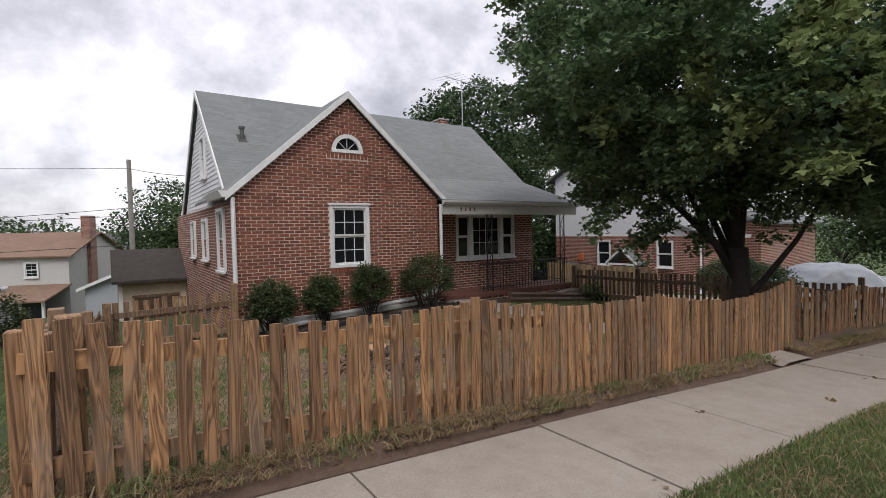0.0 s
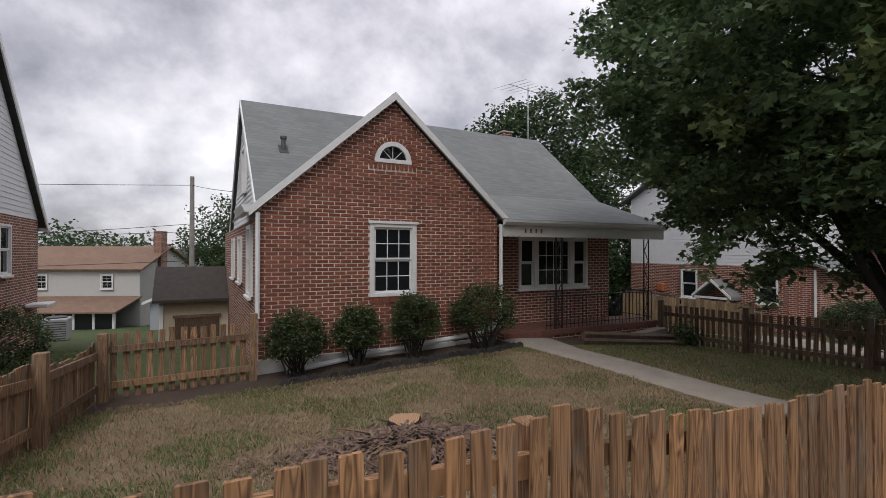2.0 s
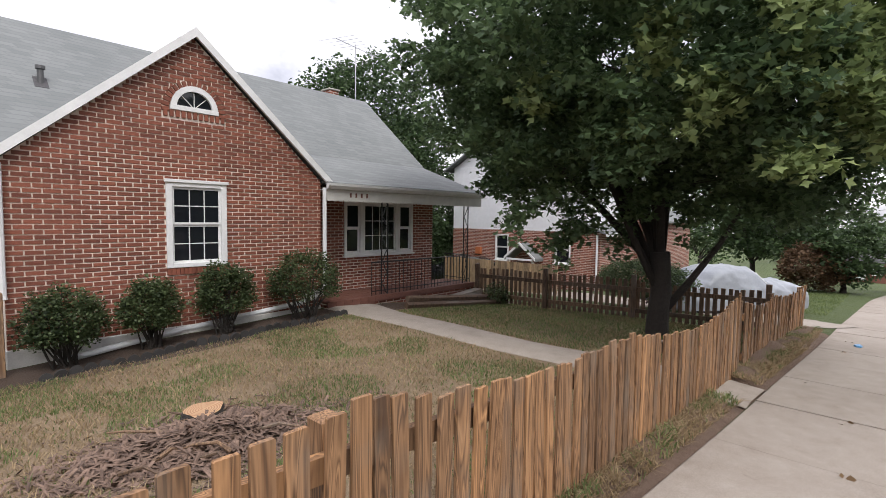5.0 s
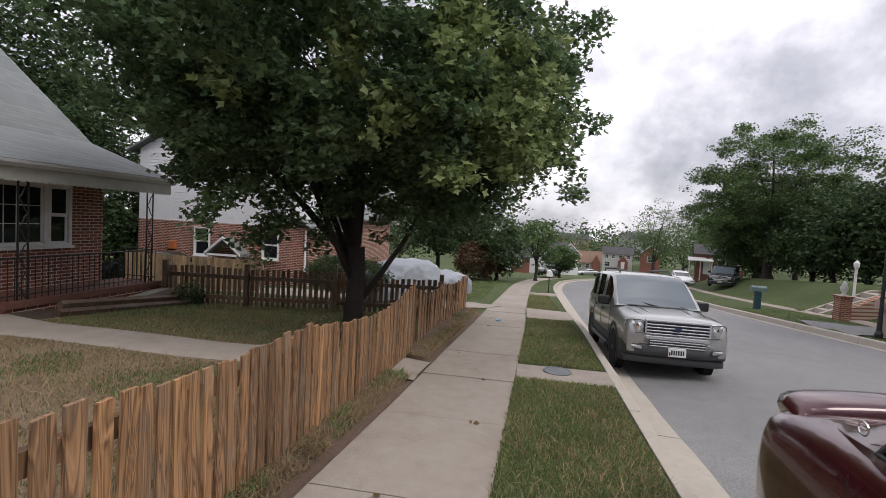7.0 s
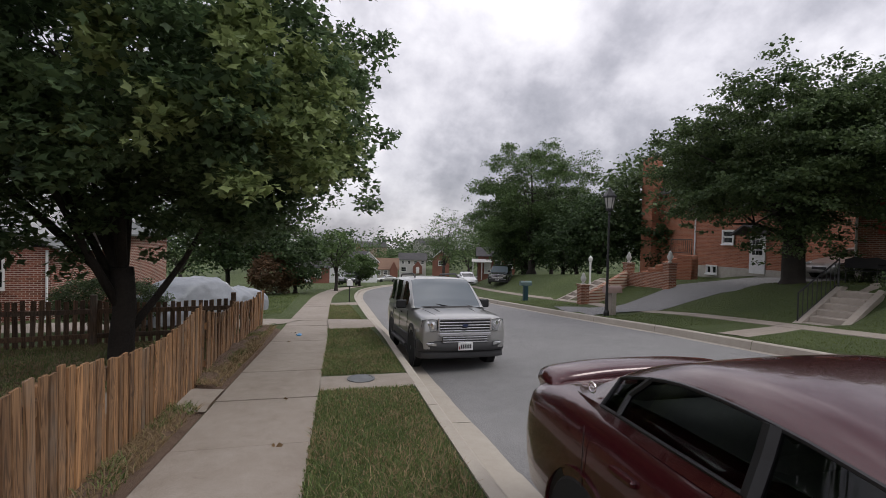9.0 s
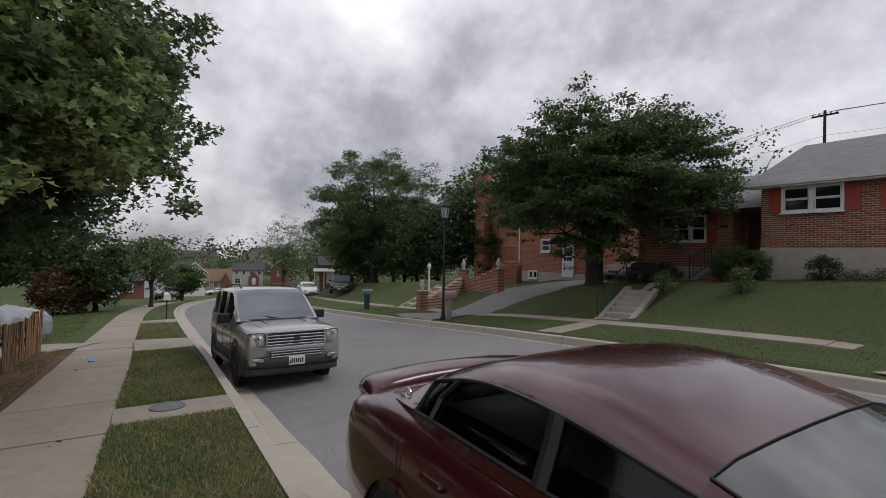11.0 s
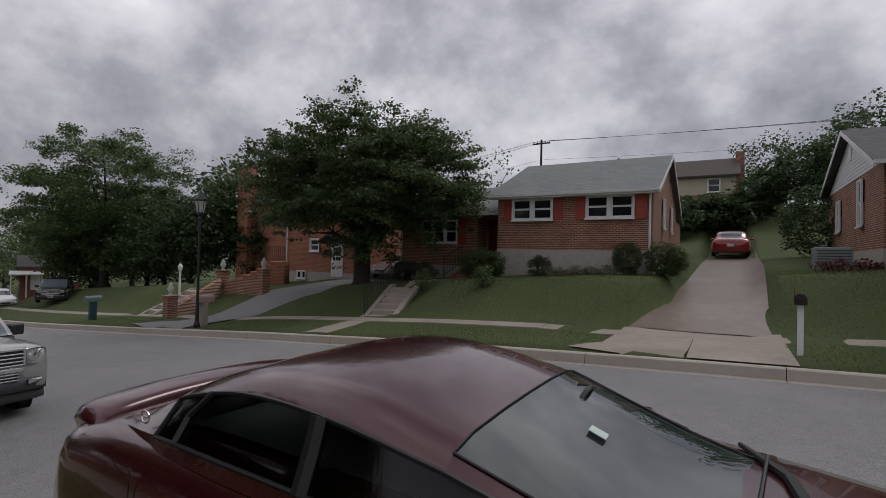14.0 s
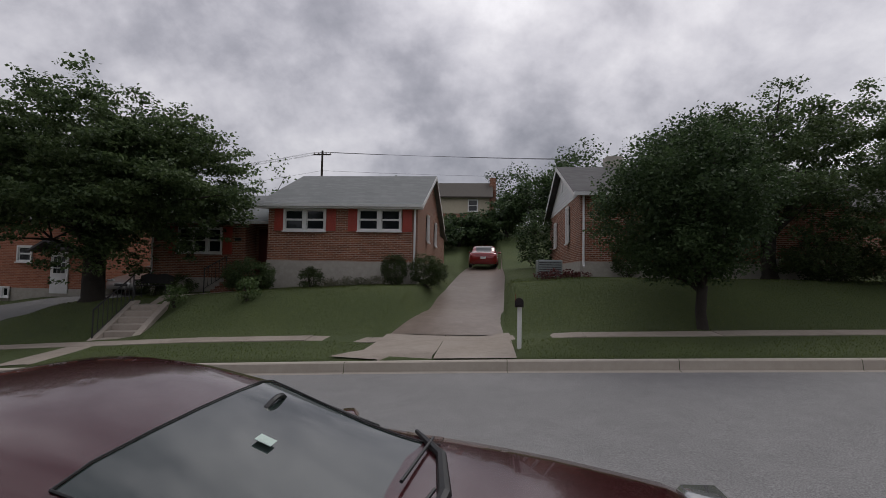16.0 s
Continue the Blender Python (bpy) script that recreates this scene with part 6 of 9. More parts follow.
    for k in range(6):
        part("plate_bar", boxed(2.47, 2.474, -0.105 + k * 0.04, -0.08 + k * 0.04, 0.47, 0.54), M_IRON, plate)
    part("plate_mark", boxed(2.47, 2.474, -0.14, -0.115, 0.455, 0.51), M_CARRED, plate)
    for a, b in (((1.12, 0.6, 1.11), (0.92, 0.05, 1.2)), ((1.15, 0.0, 1.12), (0.92, -0.55, 1.2))):
        part("wiper", pipe(bmesh.new(), [a, b], 0.012, 6), M_BLACK, root)
    part("scuttle", pipe(bmesh.new(), [(1.05, -0.75, 1.09), (1.19, -0.4, 1.1), (1.22, 0, 1.1), (1.19, 0.4, 1.1), (1.05, 0.75, 1.09)], 0.03, 8), M_BLACK, root)
    return root


suv("sport_utility_vehicle", "silver sport utility vehicle with chrome grille parked at the kerb", on_road(11.32, -1.17, 180, -0.05) @ Matrix.Diagonal((0.91, 0.85, 0.985, 1)), M_SILVER)

saloon("saloon_car", "bright red saloon car parked up the driveway", Matrix.Translation((0.92, -30.6, 2.42)) @ Matrix.Rotation(radians(-92), 4, "Z") @ Matrix.Rotation(radians(-4), 4, "Y"), M_CARRED, detail=False)
saloon("saloon_car", "silver saloon car parked beside the side door", Matrix.Translation((16.5, -20.6, 0.72)) @ Matrix.Rotation(radians(94), 4, "Z"), M_SILVER, detail=False)
saloon("saloon_car", "white saloon car parked before the wooded lots", Matrix.Translation((51, -14.1, ground_z(51, -14.1))) @ Matrix.Rotation(radians(172), 4, "Z"), M_CARWHITE, detail=False)
saloon("saloon_car", "grey saloon car parked round the bend", Matrix.Translation((100, -11.4, ground_z(100, -11.4))) @ Matrix.Rotation(radians(110), 4, "Z"), M_SILVER, detail=False)
suv("pickup_truck", "black truck with chrome grille parked on a driveway", Matrix.Translation((38.5, -13.1, ground_z(38.5, -13.1))) @ Matrix.Rotation(radians(152), 4, "Z") @ Matrix.Diagonal((0.85, 0.85, 0.85, 1)), M_CARDARK)
saloon("saloon_car", "black saloon car parked on the drive between the houses", Matrix.Translation((16.9, 15.2, ground_z(16.9, 15.2) + 0.04)) @ Matrix.Rotation(radians(92), 4, "Z"), M_CARDARK, detail=False)
saloon("saloon_car", "dark saloon car parked before the far houses", on_road(50, -1.4, 172, 0.3), M_CARDARK, detail=False)
# ---- houses across the street ----


def win_s(parent, x0, x1, y, z0, z1, lights=(1, 1), n=1, trim=0.07, style="sash"):
    """Windows side by side in a wall that faces +y."""
    w = (x1 - x0) / n
    for i in range(n):
        make_window(parent, Matrix.Translation((x1 - i * w, y + 0.04, z0)) @ Matrix.Rotation(math.pi, 4, "Z"), w, z1 - z0, style, lights, trim=trim, depth=0.03)


def win_w(parent, x, y1, w, z0, h):
    """A window in a wall that faces -x, from y1 away from +y."""
    make_window(parent, Matrix.Translation((x - 0.04, y1, z0)) @ Matrix.Rotation(-math.pi / 2, 4, "Z"), w, h, "sash", (1, 1), trim=0.05, depth=0.03)


def win_e(parent, x, y0, w, z0, h):
    """A window in a wall that faces +x."""
    make_window(parent, Matrix.Translation((x + 0.04, y0, z0)) @ Matrix.Rotation(math.pi / 2, 4, "Z"), w, h, "sash", (1, 1), trim=0.06, depth=0.03)


def shutter(parent, x, y, z0, z1, w=0.36, mat=None):
    bm = bmesh.new()
    box(bm, x - w / 2, x + w / 2, y, y + 0.03, z0, z1, 0.004)
    z = z0 + 0.06
    while z < z1 - 0.06:
        box(bm, x - w / 2 + 0.05, x + w / 2 - 0.05, y + 0.028, y + 0.038, z, z + 0.03)
        z += 0.055
    return part("shutter", bm, mat or M_RED, parent, "red louvred shutter")


house_r = empty("house", "rust brick rancher with red shutters and grey shingle roof", "house")
RX0, RX1, RY, RYB, R_EAVE = 3.35, 9.1, -16.6, -25.0, 4.42
bm = boxed(RX0, RX1, RYB, RY, 2.28, R_EAVE)
part("wall", bm, M_BRICKWALL2, house_r, "rust-coloured brick walls")
bm = prism(bmesh.new(), [(RYB, R_EAVE), (RY, R_EAVE), (-20.8, 6.22)], "x", RX0, RX0 + 0.25)
part("gable_wall", bm, M_BRICKWALL2, house_r)
part("foundation", boxed(RX0 - 0.01, RX1 + 0.01, RYB, RY + 0.03, 0.4, 2.28), M_STUCCO, house_r, "beige parged foundation")
slab_roof(house_r, [(RY + 0.42, 4.38), (-20.8, 6.36), (RYB - 0.4, 4.38)], "x", RX0 - 0.22, RX1 + 0.35, 0.07, M_SHINGLE)
part("fascia", boxed(RX0 - 0.2, RX1 + 0.33, RY + 0.38, RY + 0.41, 4.22, 4.36), M_WHITE, house_r)
part("gutter", prism(bmesh.new(), [(RY + 0.41, 4.38), (RY + 0.52, 4.38), (RY + 0.50, 4.28), (RY + 0.41, 4.28)], "x", RX0 - 0.22, RX1 + 0.35), M_GUTTER, house_r)
part("soffit", boxed(RX0 - 0.2, RX1 + 0.3, RY, RY + 0.38, 4.24, 4.26), M_WHITE, house_r)
bm = prism(bmesh.new(), [(RY + 0.42, 4.37), (-20.8, 6.35), (RYB - 0.4, 4.37), (RYB - 0.4, 4.21), (-20.8, 6.19), (RY + 0.42, 4.21)], "x", RX0 - 0.24, RX0 - 0.21)
part("rake_board", bm, M_WHITE, house_r)
win_s(house_r, 6.83, 8.48, RY + 0.03, 3.40, 4.25, n=2)
win_s(house_r, 3.95, 5.62, RY + 0.03, 3.42, 4.27, n=2)
for x in (8.67, 6.64, 5.81, 3.74):
    shutter(house_r, x, RY + 0.005, 3.40, 4.26)
downpipe(house_r, RX0 + 0.1, RY + 0.1, 1.75, 4.3, (0, 0.1))
win_w(house_r, RX0 - 0.03, -19.0, 0.55, 3.2, 1.15)
win_w(house_r, RX0 - 0.03, -22.0, 0.55, 3.2, 1.15)
part("rear_room", boxed(RX0 + 0.02, RX1 - 1, RYB - 3.0, RYB + 0.02, 1.2, 3.95), M_BRICKWALL2, house_r)
slab_roof(house_r, [(RYB - 3.3, 3.95), (RYB + 0.0, 4.5)], "x", RX0 - 0.15, RX1 - 0.9, 0.08, M_SHINGLE, "rear_roof")
# lower wing with the entrance
WX1, WY = 14.4, -17.5
bm = boxed(10.45, WX1, RYB + 0.5, WY, 1.55, 3.82)
part("wing_wall", bm, M_BRICKWALL2, house_r, "dark red brick wing")
part("entry_wall", boxed(RX1, 10.45, RYB + 0.5, WY - 0.9, 1.5, 3.82), M_BRICKWALL2, house_r)
part("wing_foundation", boxed(RX1, WX1 + 0.01, RYB + 0.5, WY + 0.02, 0.2, 1.55), M_STUCCO, house_r)
slab_roof(house_r, [(WY + 0.45, 3.80), (-22.0, 5.62), (RYB, 4.4)], "x", RX1 + 0.02, WX1 + 0.4, 0.07, M_SHINGLE, "wing_roof")
part("wing_gutter", prism(bmesh.new(), [(WY + 0.44, 3.80), (WY + 0.54, 3.80), (WY + 0.52, 3.70), (WY + 0.44, 3.70)], "x", RX1 + 0.05, WX1 + 0.4), M_GUTTER, house_r)
win_s(house_r, 11.40, 13.28, WY + 0.03, 2.53, 3.58, n=3, trim=0.06)
shutter(house_r, 11.18, WY + 0.005, 2.5, 3.6)
shutter(house_r, 13.5, WY + 0.005, 2.5, 3.6)
r_door = part("door", boxed(9.45, 10.3, WY - 0.9, WY - 0.85, 1.62, 3.6), plain("oxblood_door", (0.10, 0.018, 0.015), 0.4, vary=0.2), house_r, "dark red front door")
part("door_handle", boxed(9.55, 9.6, WY - 0.85, WY - 0.8, 2.5, 2.62, 0.01), M_ALU, r_door)
part("number_bar", boxed(10.62, 10.9, WY + 0.004, WY + 0.02, 3.05, 3.16), M_IRON, house_r)
downpipe(house_r, WX1 - 0.05, WY + 0.08, 1.2, 3.7, (0, 0.1))
for i in range(5):
    step = part("entry_step", boxed(9.5, 11.1, WY - 0.9 + 0.0, WY + 0.35 + 0.3 * (4 - i), 0.3, 1.0 + 0.13 * i, 0.01), M_BRICKWALL2, house_r, "red brick entry step")


def stair_rail(name, label, a, b, h=0.85, n=9, mat=None):
    """A free iron handrail beside steps."""
    root = empty(name, label, "railing")
    a, b = Vector(a), Vector(b)
    up = Vector((0, 0, h))
    part("top_rail", tube(bmesh.new(), a + up, b + up, 0.022, seg=8), mat or M_IRON, root)
    part("bottom_rail", tube(bmesh.new(), a + up * 0.15, b + up * 0.15, 0.014, seg=6), mat or M_IRON, root)
    for i in range(n + 1):
        p = a.lerp(b, i / n)
        part("baluster", tube(bmesh.new(), p - Vector((0, 0, 0.06 if i in (0, n) else -0.12)), p + up, 0.02 if i in (0, n) else 0.011, seg=6), mat or M_IRON, root)
    return root


stair_rail("handrail", "black iron handrail beside the brick entry steps", (11.05, -15.75, 1.05), (11.05, -17.2, 1.55), n=6)


def garden_steps(name, label, foot, top, width, n, mat, cheek=True, cheek_mat=None):
    """Steps up a bank from foot to top, with sloped side walls."""
    root = empty(name, label, "steps")
    foot, top = Vector(foot), Vector(top)
    d = top - foot
    flat = Vector((d.x, d.y, 0))
    run, rise = flat.length, d.z
    yaw = math.atan2(flat.y, flat.x)
    m = Matrix.Translation(foot) @ Matrix.Rotation(yaw, 4, "Z")
    for i in range(n):
        ob = part("step", boxed(run * i / n - 0.02, run + 0.3, -width / 2, width / 2, -0.35, rise * (i + 1) / n, 0.012), mat, root)
        ob.matrix_basis = m
        ob.scale = (1, 1 - 0.002 * i, 1)
    if cheek:
        for s in (-1, 1):
            y0 = s * (width / 2 + 0.09)
            bm = prism(bmesh.new(), [(-0.18, -0.35), (run + 0.3, -0.35), (run + 0.3, rise + 0.10), (run, rise + 0.10), (0.0, 0.16), (-0.18, 0.12)], "y", y0 - 0.088, y0 + 0.088)
            ob = part("side_wall", bm, cheek_mat or mat, root)
            ob.matrix_basis = m
    return root


M_STEP = soil("pale_step_concrete", [(0.3, (0.26, 0.225, 0.19)), (0.72, (0.42, 0.37, 0.32))], 1.5, 9, 150, rough=0.9, strength=0.3, dist=0.004)
garden_steps("garden_steps", "weathered concrete garden steps set in the grass bank", (10.80, -11.25, -0.2), (11.40, -13.45, 0.74), 0.8, 6, M_STEP, True, M_STEP)
stair_rail("handrail", "black iron handrail beside the concrete garden steps", (11.32, -11.15, -0.12), (11.95, -13.4, 0.80), n=9)


def strip_path(name, label, pts, mat, lift=0.02, edge=0.03, kind="structure"):
    """A drive or path draped on the ground: (x, y, width) along its middle."""
    verts, faces = [], []
    rows = []
    for (x0, y0, w0), (x1, y1, w1) in zip(pts, pts[1:]):
        n = max(1, int(math.hypot(x1 - x0, y1 - y0) / 0.45))
        rows += [(x0 + (x1 - x0) * i / n, y0 + (y1 - y0) * i / n, w0 + (w1 - w0) * i / n, math.atan2(y1 - y0, x1 - x0)) for i in range(n)]
    rows.append((*pts[-1], rows[-1][3]))
    cols = 7
    for x, y, w, a in rows:
        for j in range(cols):
            s = (j / (cols - 1) - 0.5) * w
            px, py = x - math.sin(a) * s, y + math.cos(a) * s
            verts.append((px, py, ground_z(px, py) + lift + 0.05 * noise.noise((px * 0.35, py * 0.35, 0.0)) - (edge if j in (0, cols - 1) else 0)))
    for i in range(len(rows) - 1):
        for j in range(cols - 1):
            a = i * cols + j
            faces.append((a, a + 1, a + cols + 1, a + cols))
    ob = sheet(name, verts, faces, mat)
    for p in ob.data.polygons:
        p.use_smooth = True
    return tagged(ob, label=label, kind=kind)


strip_path("driveway_1", "stained concrete driveway climbing the lawn", [(1.82, -11.1, 2.9), (1.45, -14, 2.4), (1.15, -20, 2.3), (0.95, -33, 2.3)], M_DRIVE, 0.06, 0.05)
strip_path("driveway_apron", "pale concrete driveway apron panel at the kerb", [(2.88, -8.22, 2.16), (2.6, -9.2, 1.6), (2.56, -11.27, 1.52)], M_CONCRETE, 0.035, 0.0)
strip_path("driveway_apron", "pale concrete driveway apron panel at the kerb", [(1.0, -8.22, 1.58), (1.0, -9.2, 1.58), (1.0, -11.27, 1.58)], M_CONCRETE, 0.035, 0.0)
strip_path("driveway_2", "grey concrete driveway beside the brick steps", [(18.0, -7.95, 3.6), (17.7, -9.4, 2.7), (17.4, -12, 2.5), (16.9, -16.5, 2.6), (16.5, -22, 2.0)], M_ASPHALT, 0.05)
strip_path("garden_path", "narrow concrete path from steps to door", [(11.2, -13.6, 0.95), (11.0, -15.0, 0.95), (10.3, -16.1, 1.0)], M_CONCRETE, 0.05)
strip_path("kerb_walk", "short concrete walk across the verge", [(10.4, -8.05, 0.8), (10.85, -11.1, 0.85)], M_CONCRETE, 0.02, 0.015)


def letter_box(name, label, x, y, z, yaw, h, post_mat, box_mat, post_w=0.09, big=1.0):
    root = empty(name, label, "mailbox", Matrix.Translation((x, y, z)) @ Matrix.Rotation(radians(yaw), 4, "Z"))
    part("post", boxed(-post_w / 2, post_w / 2, -post_w / 2, post_w / 2, -0.15, h - 0.2, 0.008), post_mat, root)
    w, l, t = 0.085 * big, 0.24 * big, 0.1 * big
    prof = [(-w, 0), (w, 0), (w, t)] + [(w * math.cos(a), t + w * math.sin(a)) for a in (math.pi * i / 8 for i in range(1, 8))] + [(-w, t)]
    shell = part("box", prism(bmesh.new(), [(p, q + h - 0.2) for p, q in prof], "y", -l, l), box_mat, root)
    part("door", prism(bmesh.new(), [(p * 1.06, q * 1.03 + h - 0.203) for p, q in prof], "y", l, l + 0.012), box_mat, shell)
    part("flag", boxed(w, w + 0.008, 0.02, 0.05, h - 0.12, h + 0.05), M_CARRED, shell)
    part("bracket", boxed(-0.04, 0.04, -0.16, 0.16, h - 0.24, h - 0.2), post_mat, root)
    return root


letter_box("mailbox", "black mailbox on a white wooden post in the verge", 0.1, -9.25, ground_z(0.1, -9.25) + 0.0, -6, 1.08, M_WHITE, M_CARDARK)
letter_box("mailbox", "dusty pink mailbox on a concrete post", 16.15, -8.72, ground_z(16.15, -8.72), 5, 0.98, M_STEP, plain("pink_beige_paint", (0.38, 0.27, 0.24), 0.6, vary=0.2), 0.2, 1.35)
letter_box("mailbox", "teal mailbox with grey lid on a thick post", 24.0, -8.9, ground_z(24.0, -8.9), 0, 0.98, plain("teal_plastic", (0.012, 0.045, 0.06), 0.5), plain("grey_green_plastic", (0.10, 0.15, 0.15), 0.5), 0.22, 1.25)
letter_box("mailbox", "white mailbox on a thin post beside the pavement", 25.5, kerb_n(25.5) + 0.35, base(25.5), 90, 1.05, M_IRON, M_WHITE, 0.05, 1.5)


def street_lamp(x, y, z, h):
    root = empty("street_lamp", "black fluted street lamp post with lantern", "street lamp", Matrix.Translation((x, y, z)))
    part("pole", lathe(bmesh.new(), [(0.10, -0.1), (0.10, 0.12), (0.065, 0.2), (0.045, 0.9), (0.036, h * 0.8), (0.055, h * 0.815), (0.03, h * 0.84)], 12), M_IRON, root)
    lan = part("lantern", lathe(bmesh.new(), [(0.10, h * 0.84), (0.12, h * 0.852), (0.12, h * 0.858), (0.10, h * 0.858)], 6), M_IRON, root)
    part("lantern_roof", lathe(bmesh.new(), [(0.20, h * 0.945), (0.225, h * 0.95), (0.225, h * 0.96), (0.10, h * 0.995), (0.035, h * 1.02), (0.0, h * 1.03)], 6), M_IRON, lan)
    part("lantern_pane", lathe(bmesh.new(), [(0.108, h * 0.86), (0.178, h * 0.945)], 6), plain("frosted_lamp_glass", (0.42, 0.42, 0.39), 0.25), lan)
    for k in range(6):
        a = math.pi / 3 * k
        part("glazing_bar", pipe(bmesh.new(), [(0.112 * math.cos(a), 0.112 * math.sin(a), h * 0.857), (0.184 * math.cos(a), 0.184 * math.sin(a), h * 0.948)], 0.011, 5), M_IRON, lan)
    return root


street_lamp(16.0, -8.4, ground_z(16.0, -8.4), 4.35)


def urn_pillar(x, y, z, h):
    root = empty("urn_pillar", "red brick pillar topped by a pale stone urn", "pillar", Matrix.Translation((x, y, z)), group="brick urn pillars")
    part("pillar", boxed(-0.19, 0.19, -0.19, 0.19, -0.5, h, 0.008), M_BRICKWALL2, root)
    part("cap", boxed(-0.23, 0.23, -0.23, 0.23, h, h + 0.06, 0.01), M_BRICKWALL2, root)
    part("urn", lathe(bmesh.new(), [(0.09, h + 0.06), (0.09, h + 0.09), (0.04, h + 0.13), (0.10, h + 0.22), (0.13, h + 0.33), (0.07, h + 0.43), (0.08, h + 0.46), (0.02, h + 0.56), (0.0, h + 0.57)], 14), plain("pale_stone", (0.5, 0.5, 0.48), 0.8, vary=0.2), root, "pale stone urn", smooth=True)


PILLARS = [(20.2, -9.95, -0.55, 0.62), (21.3, -13.0, -0.05, 1.05), (18.5, -13.0, 0.42, 0.72)]
for x, y, z, h in PILLARS:
    urn_pillar(x, y, z, h)
for (x0, y0, za, ha), (x1, y1, zb, hb_) in zip(PILLARS, PILLARS[1:]):
    l = math.hypot(x1 - x0, y1 - y0)
    wall = empty("retaining_wall", "sloped red brick retaining wall between pillars", "garden wall")
    bm = prism(bmesh.new(), [(0.19, za - 0.5), (l - 0.19, zb - 0.6), (l - 0.19, zb + hb_ - 0.32), (0.19, za + max(0.12, ha - 0.42))], "y", -0.11, 0.11)
    part("brickwork", bm, M_BRICKWALL2, wall).matrix_basis = Matrix.Translation((x0, y0, 0)) @ Matrix.Rotation(math.atan2(y1 - y0, x1 - x0), 4, "Z")
garden_steps("garden_steps", "timber-edged concrete garden steps up a grass bank", (23.6, -10.7, ground_z(23.6, -10.7)), (23.3, -13.0, ground_z(23.3, -13.0) + 0.08), 0.8, 6, M_STEP)
garden_steps("brick_steps", "red brick steps up to the house", (21.5, -14.1, 0.5), (20.0, -15.2, 1.5), 1.3, 6, M_BRICKWALL3, False)
lamp_post = empty("lamp_post", "white garden lamp post on the lawn", "lamp", Matrix.Translation((23.7, -12.4, ground_z(23.7, -12.4))))
part("post", lathe(bmesh.new(), [(0.05, -0.1), (0.05, 1.55), (0.07, 1.57), (0.07, 1.6)], 10), M_WHITE, lamp_post)
part("lantern", lathe(bmesh.new(), [(0.05, 1.6), (0.1, 1.66), (0.11, 1.82), (0.03, 1.92), (0.0, 1.95)], 8), M_WHITE, lamp_post)
# orange brick house with the side door
house_s = empty("house", "orange brick house with a white side door and chimney", "house")
part("wall", boxed(17.5, 22.6, -26, -17.8, 0.95, 3.9), M_BRICKWALL3, house_s, "orange brick wall")
part("foundation", boxed(17.49, 22.61, -26, -17.78, -0.6, 0.95), M_STUCCO, house_s)
part("main_wall", boxed(22.6, 28.8, -27, -19.2, -0.5, 5.2), M_BRICKWALL3, house_s)
slab_roof(house_s, [(-18.8, 5.1), (-23.1, 7.4), (-27.4, 5.1)], "x", 22.2, 29.2, 0.08, M_SHINGLE_DARK)
slab_roof(house_s, [(-17.4, 3.85), (-21.8, 5.4), (-26.3, 3.85)], "x", 17.2, 22.59, 0.08, M_SHINGLE_DARK, "wing_roof")
part("chimney", boxed(26.9, 27.9, -19.2, -18.5, -0.5, 7.4, 0.01), M_BRICKWALL3, house_s)
part("downpipe", boxed(28.6, 28.72, -19.19, -19.08, 0.0, 5.1), M_GUTTER, house_s)
s_door = part("door", boxed(18.3, 19.1, -17.79, -17.74, 0.75, 2.5), M_WHITE, house_s, "white door with small panes")
for i in range(3):
    for j in range(3):
        part("pane", boxed(18.44 + i * 0.18, 18.59 + i * 0.18, -17.742, -17.73, 1.6 + j * 0.24, 1.8 + j * 0.24), M_GLASS, s_door)
awn = part("door_hood", prism(bmesh.new(), [(17.95, 2.55), (18.7, 3.0), (19.45, 2.55), (19.45, 2.47), (18.7, 2.9), (17.95, 2.47)], "y", -17.78, -17.0), M_SHINGLE_DARK, house_s, "dark gabled hood over the door")
win_s(house_s, 19.95, 20.65, -17.75, 2.05, 2.75)
win_s(house_s, 20.9, 21.6, -17.75, 0.55, 1.0, n=2, trim=0.05, style="fixed")
downpipe(house_s, 22.4, -17.7, 0.5, 3.8, (0, 0.1))
stair_rail("porch_railing", "black iron railing on the brick porch", (21.7, -16.9, 1.45), (23.2, -16.9, 1.45), h=0.8, n=10)
# house with the white gable
house_q = empty("house", "brick house with white siding in its gable", "house")
QX, QY = -2.52, -16.5
part("wall", boxed(-11.5, QX, -24.6, QY, 2.1, 4.85), M_BRICKWALL2, house_q, "rust brick walls")
part("foundation", boxed(-11.5, QX + 0.01, -24.6, QY + 0.01, 1.0, 2.42), M_STUCCO, house_q)
slab_roof(house_q, [(QY + 0.4, 4.82), (-20.55, 6.72), (-25.0, 4.82)], "x", -11.9, QX + 0.3, 0.08, M_SHINGLE_DARK)
siding(house_q, -24.6, QY, 4.85, 6.7, QX, 1, 0.12, lambda y: 6.64 - abs(y + 20.55) * 0.452)
part("gable_wall", prism(bmesh.new(), [(-24.6, 4.85), (QY, 4.85), (-20.55, 6.62)], "x", QX - 0.25, QX - 0.003), M_SIDING, house_q)
part("rake_board", prism(bmesh.new(), [(QY + 0.4, 4.81), (-20.55, 6.71), (-25.0, 4.81), (-25.0, 4.65), (-20.55, 6.55), (QY + 0.4, 4.65)], "x", QX + 0.28, QX + 0.31), M_WHITE, house_q)
part("gutter", prism(bmesh.new(), [(QY + 0.4, 4.83), (QY + 0.52, 4.83), (QY + 0.5, 4.72), (QY + 0.4, 4.72)], "x", -11.9, QX + 0.3), M_GUTTER, house_q)
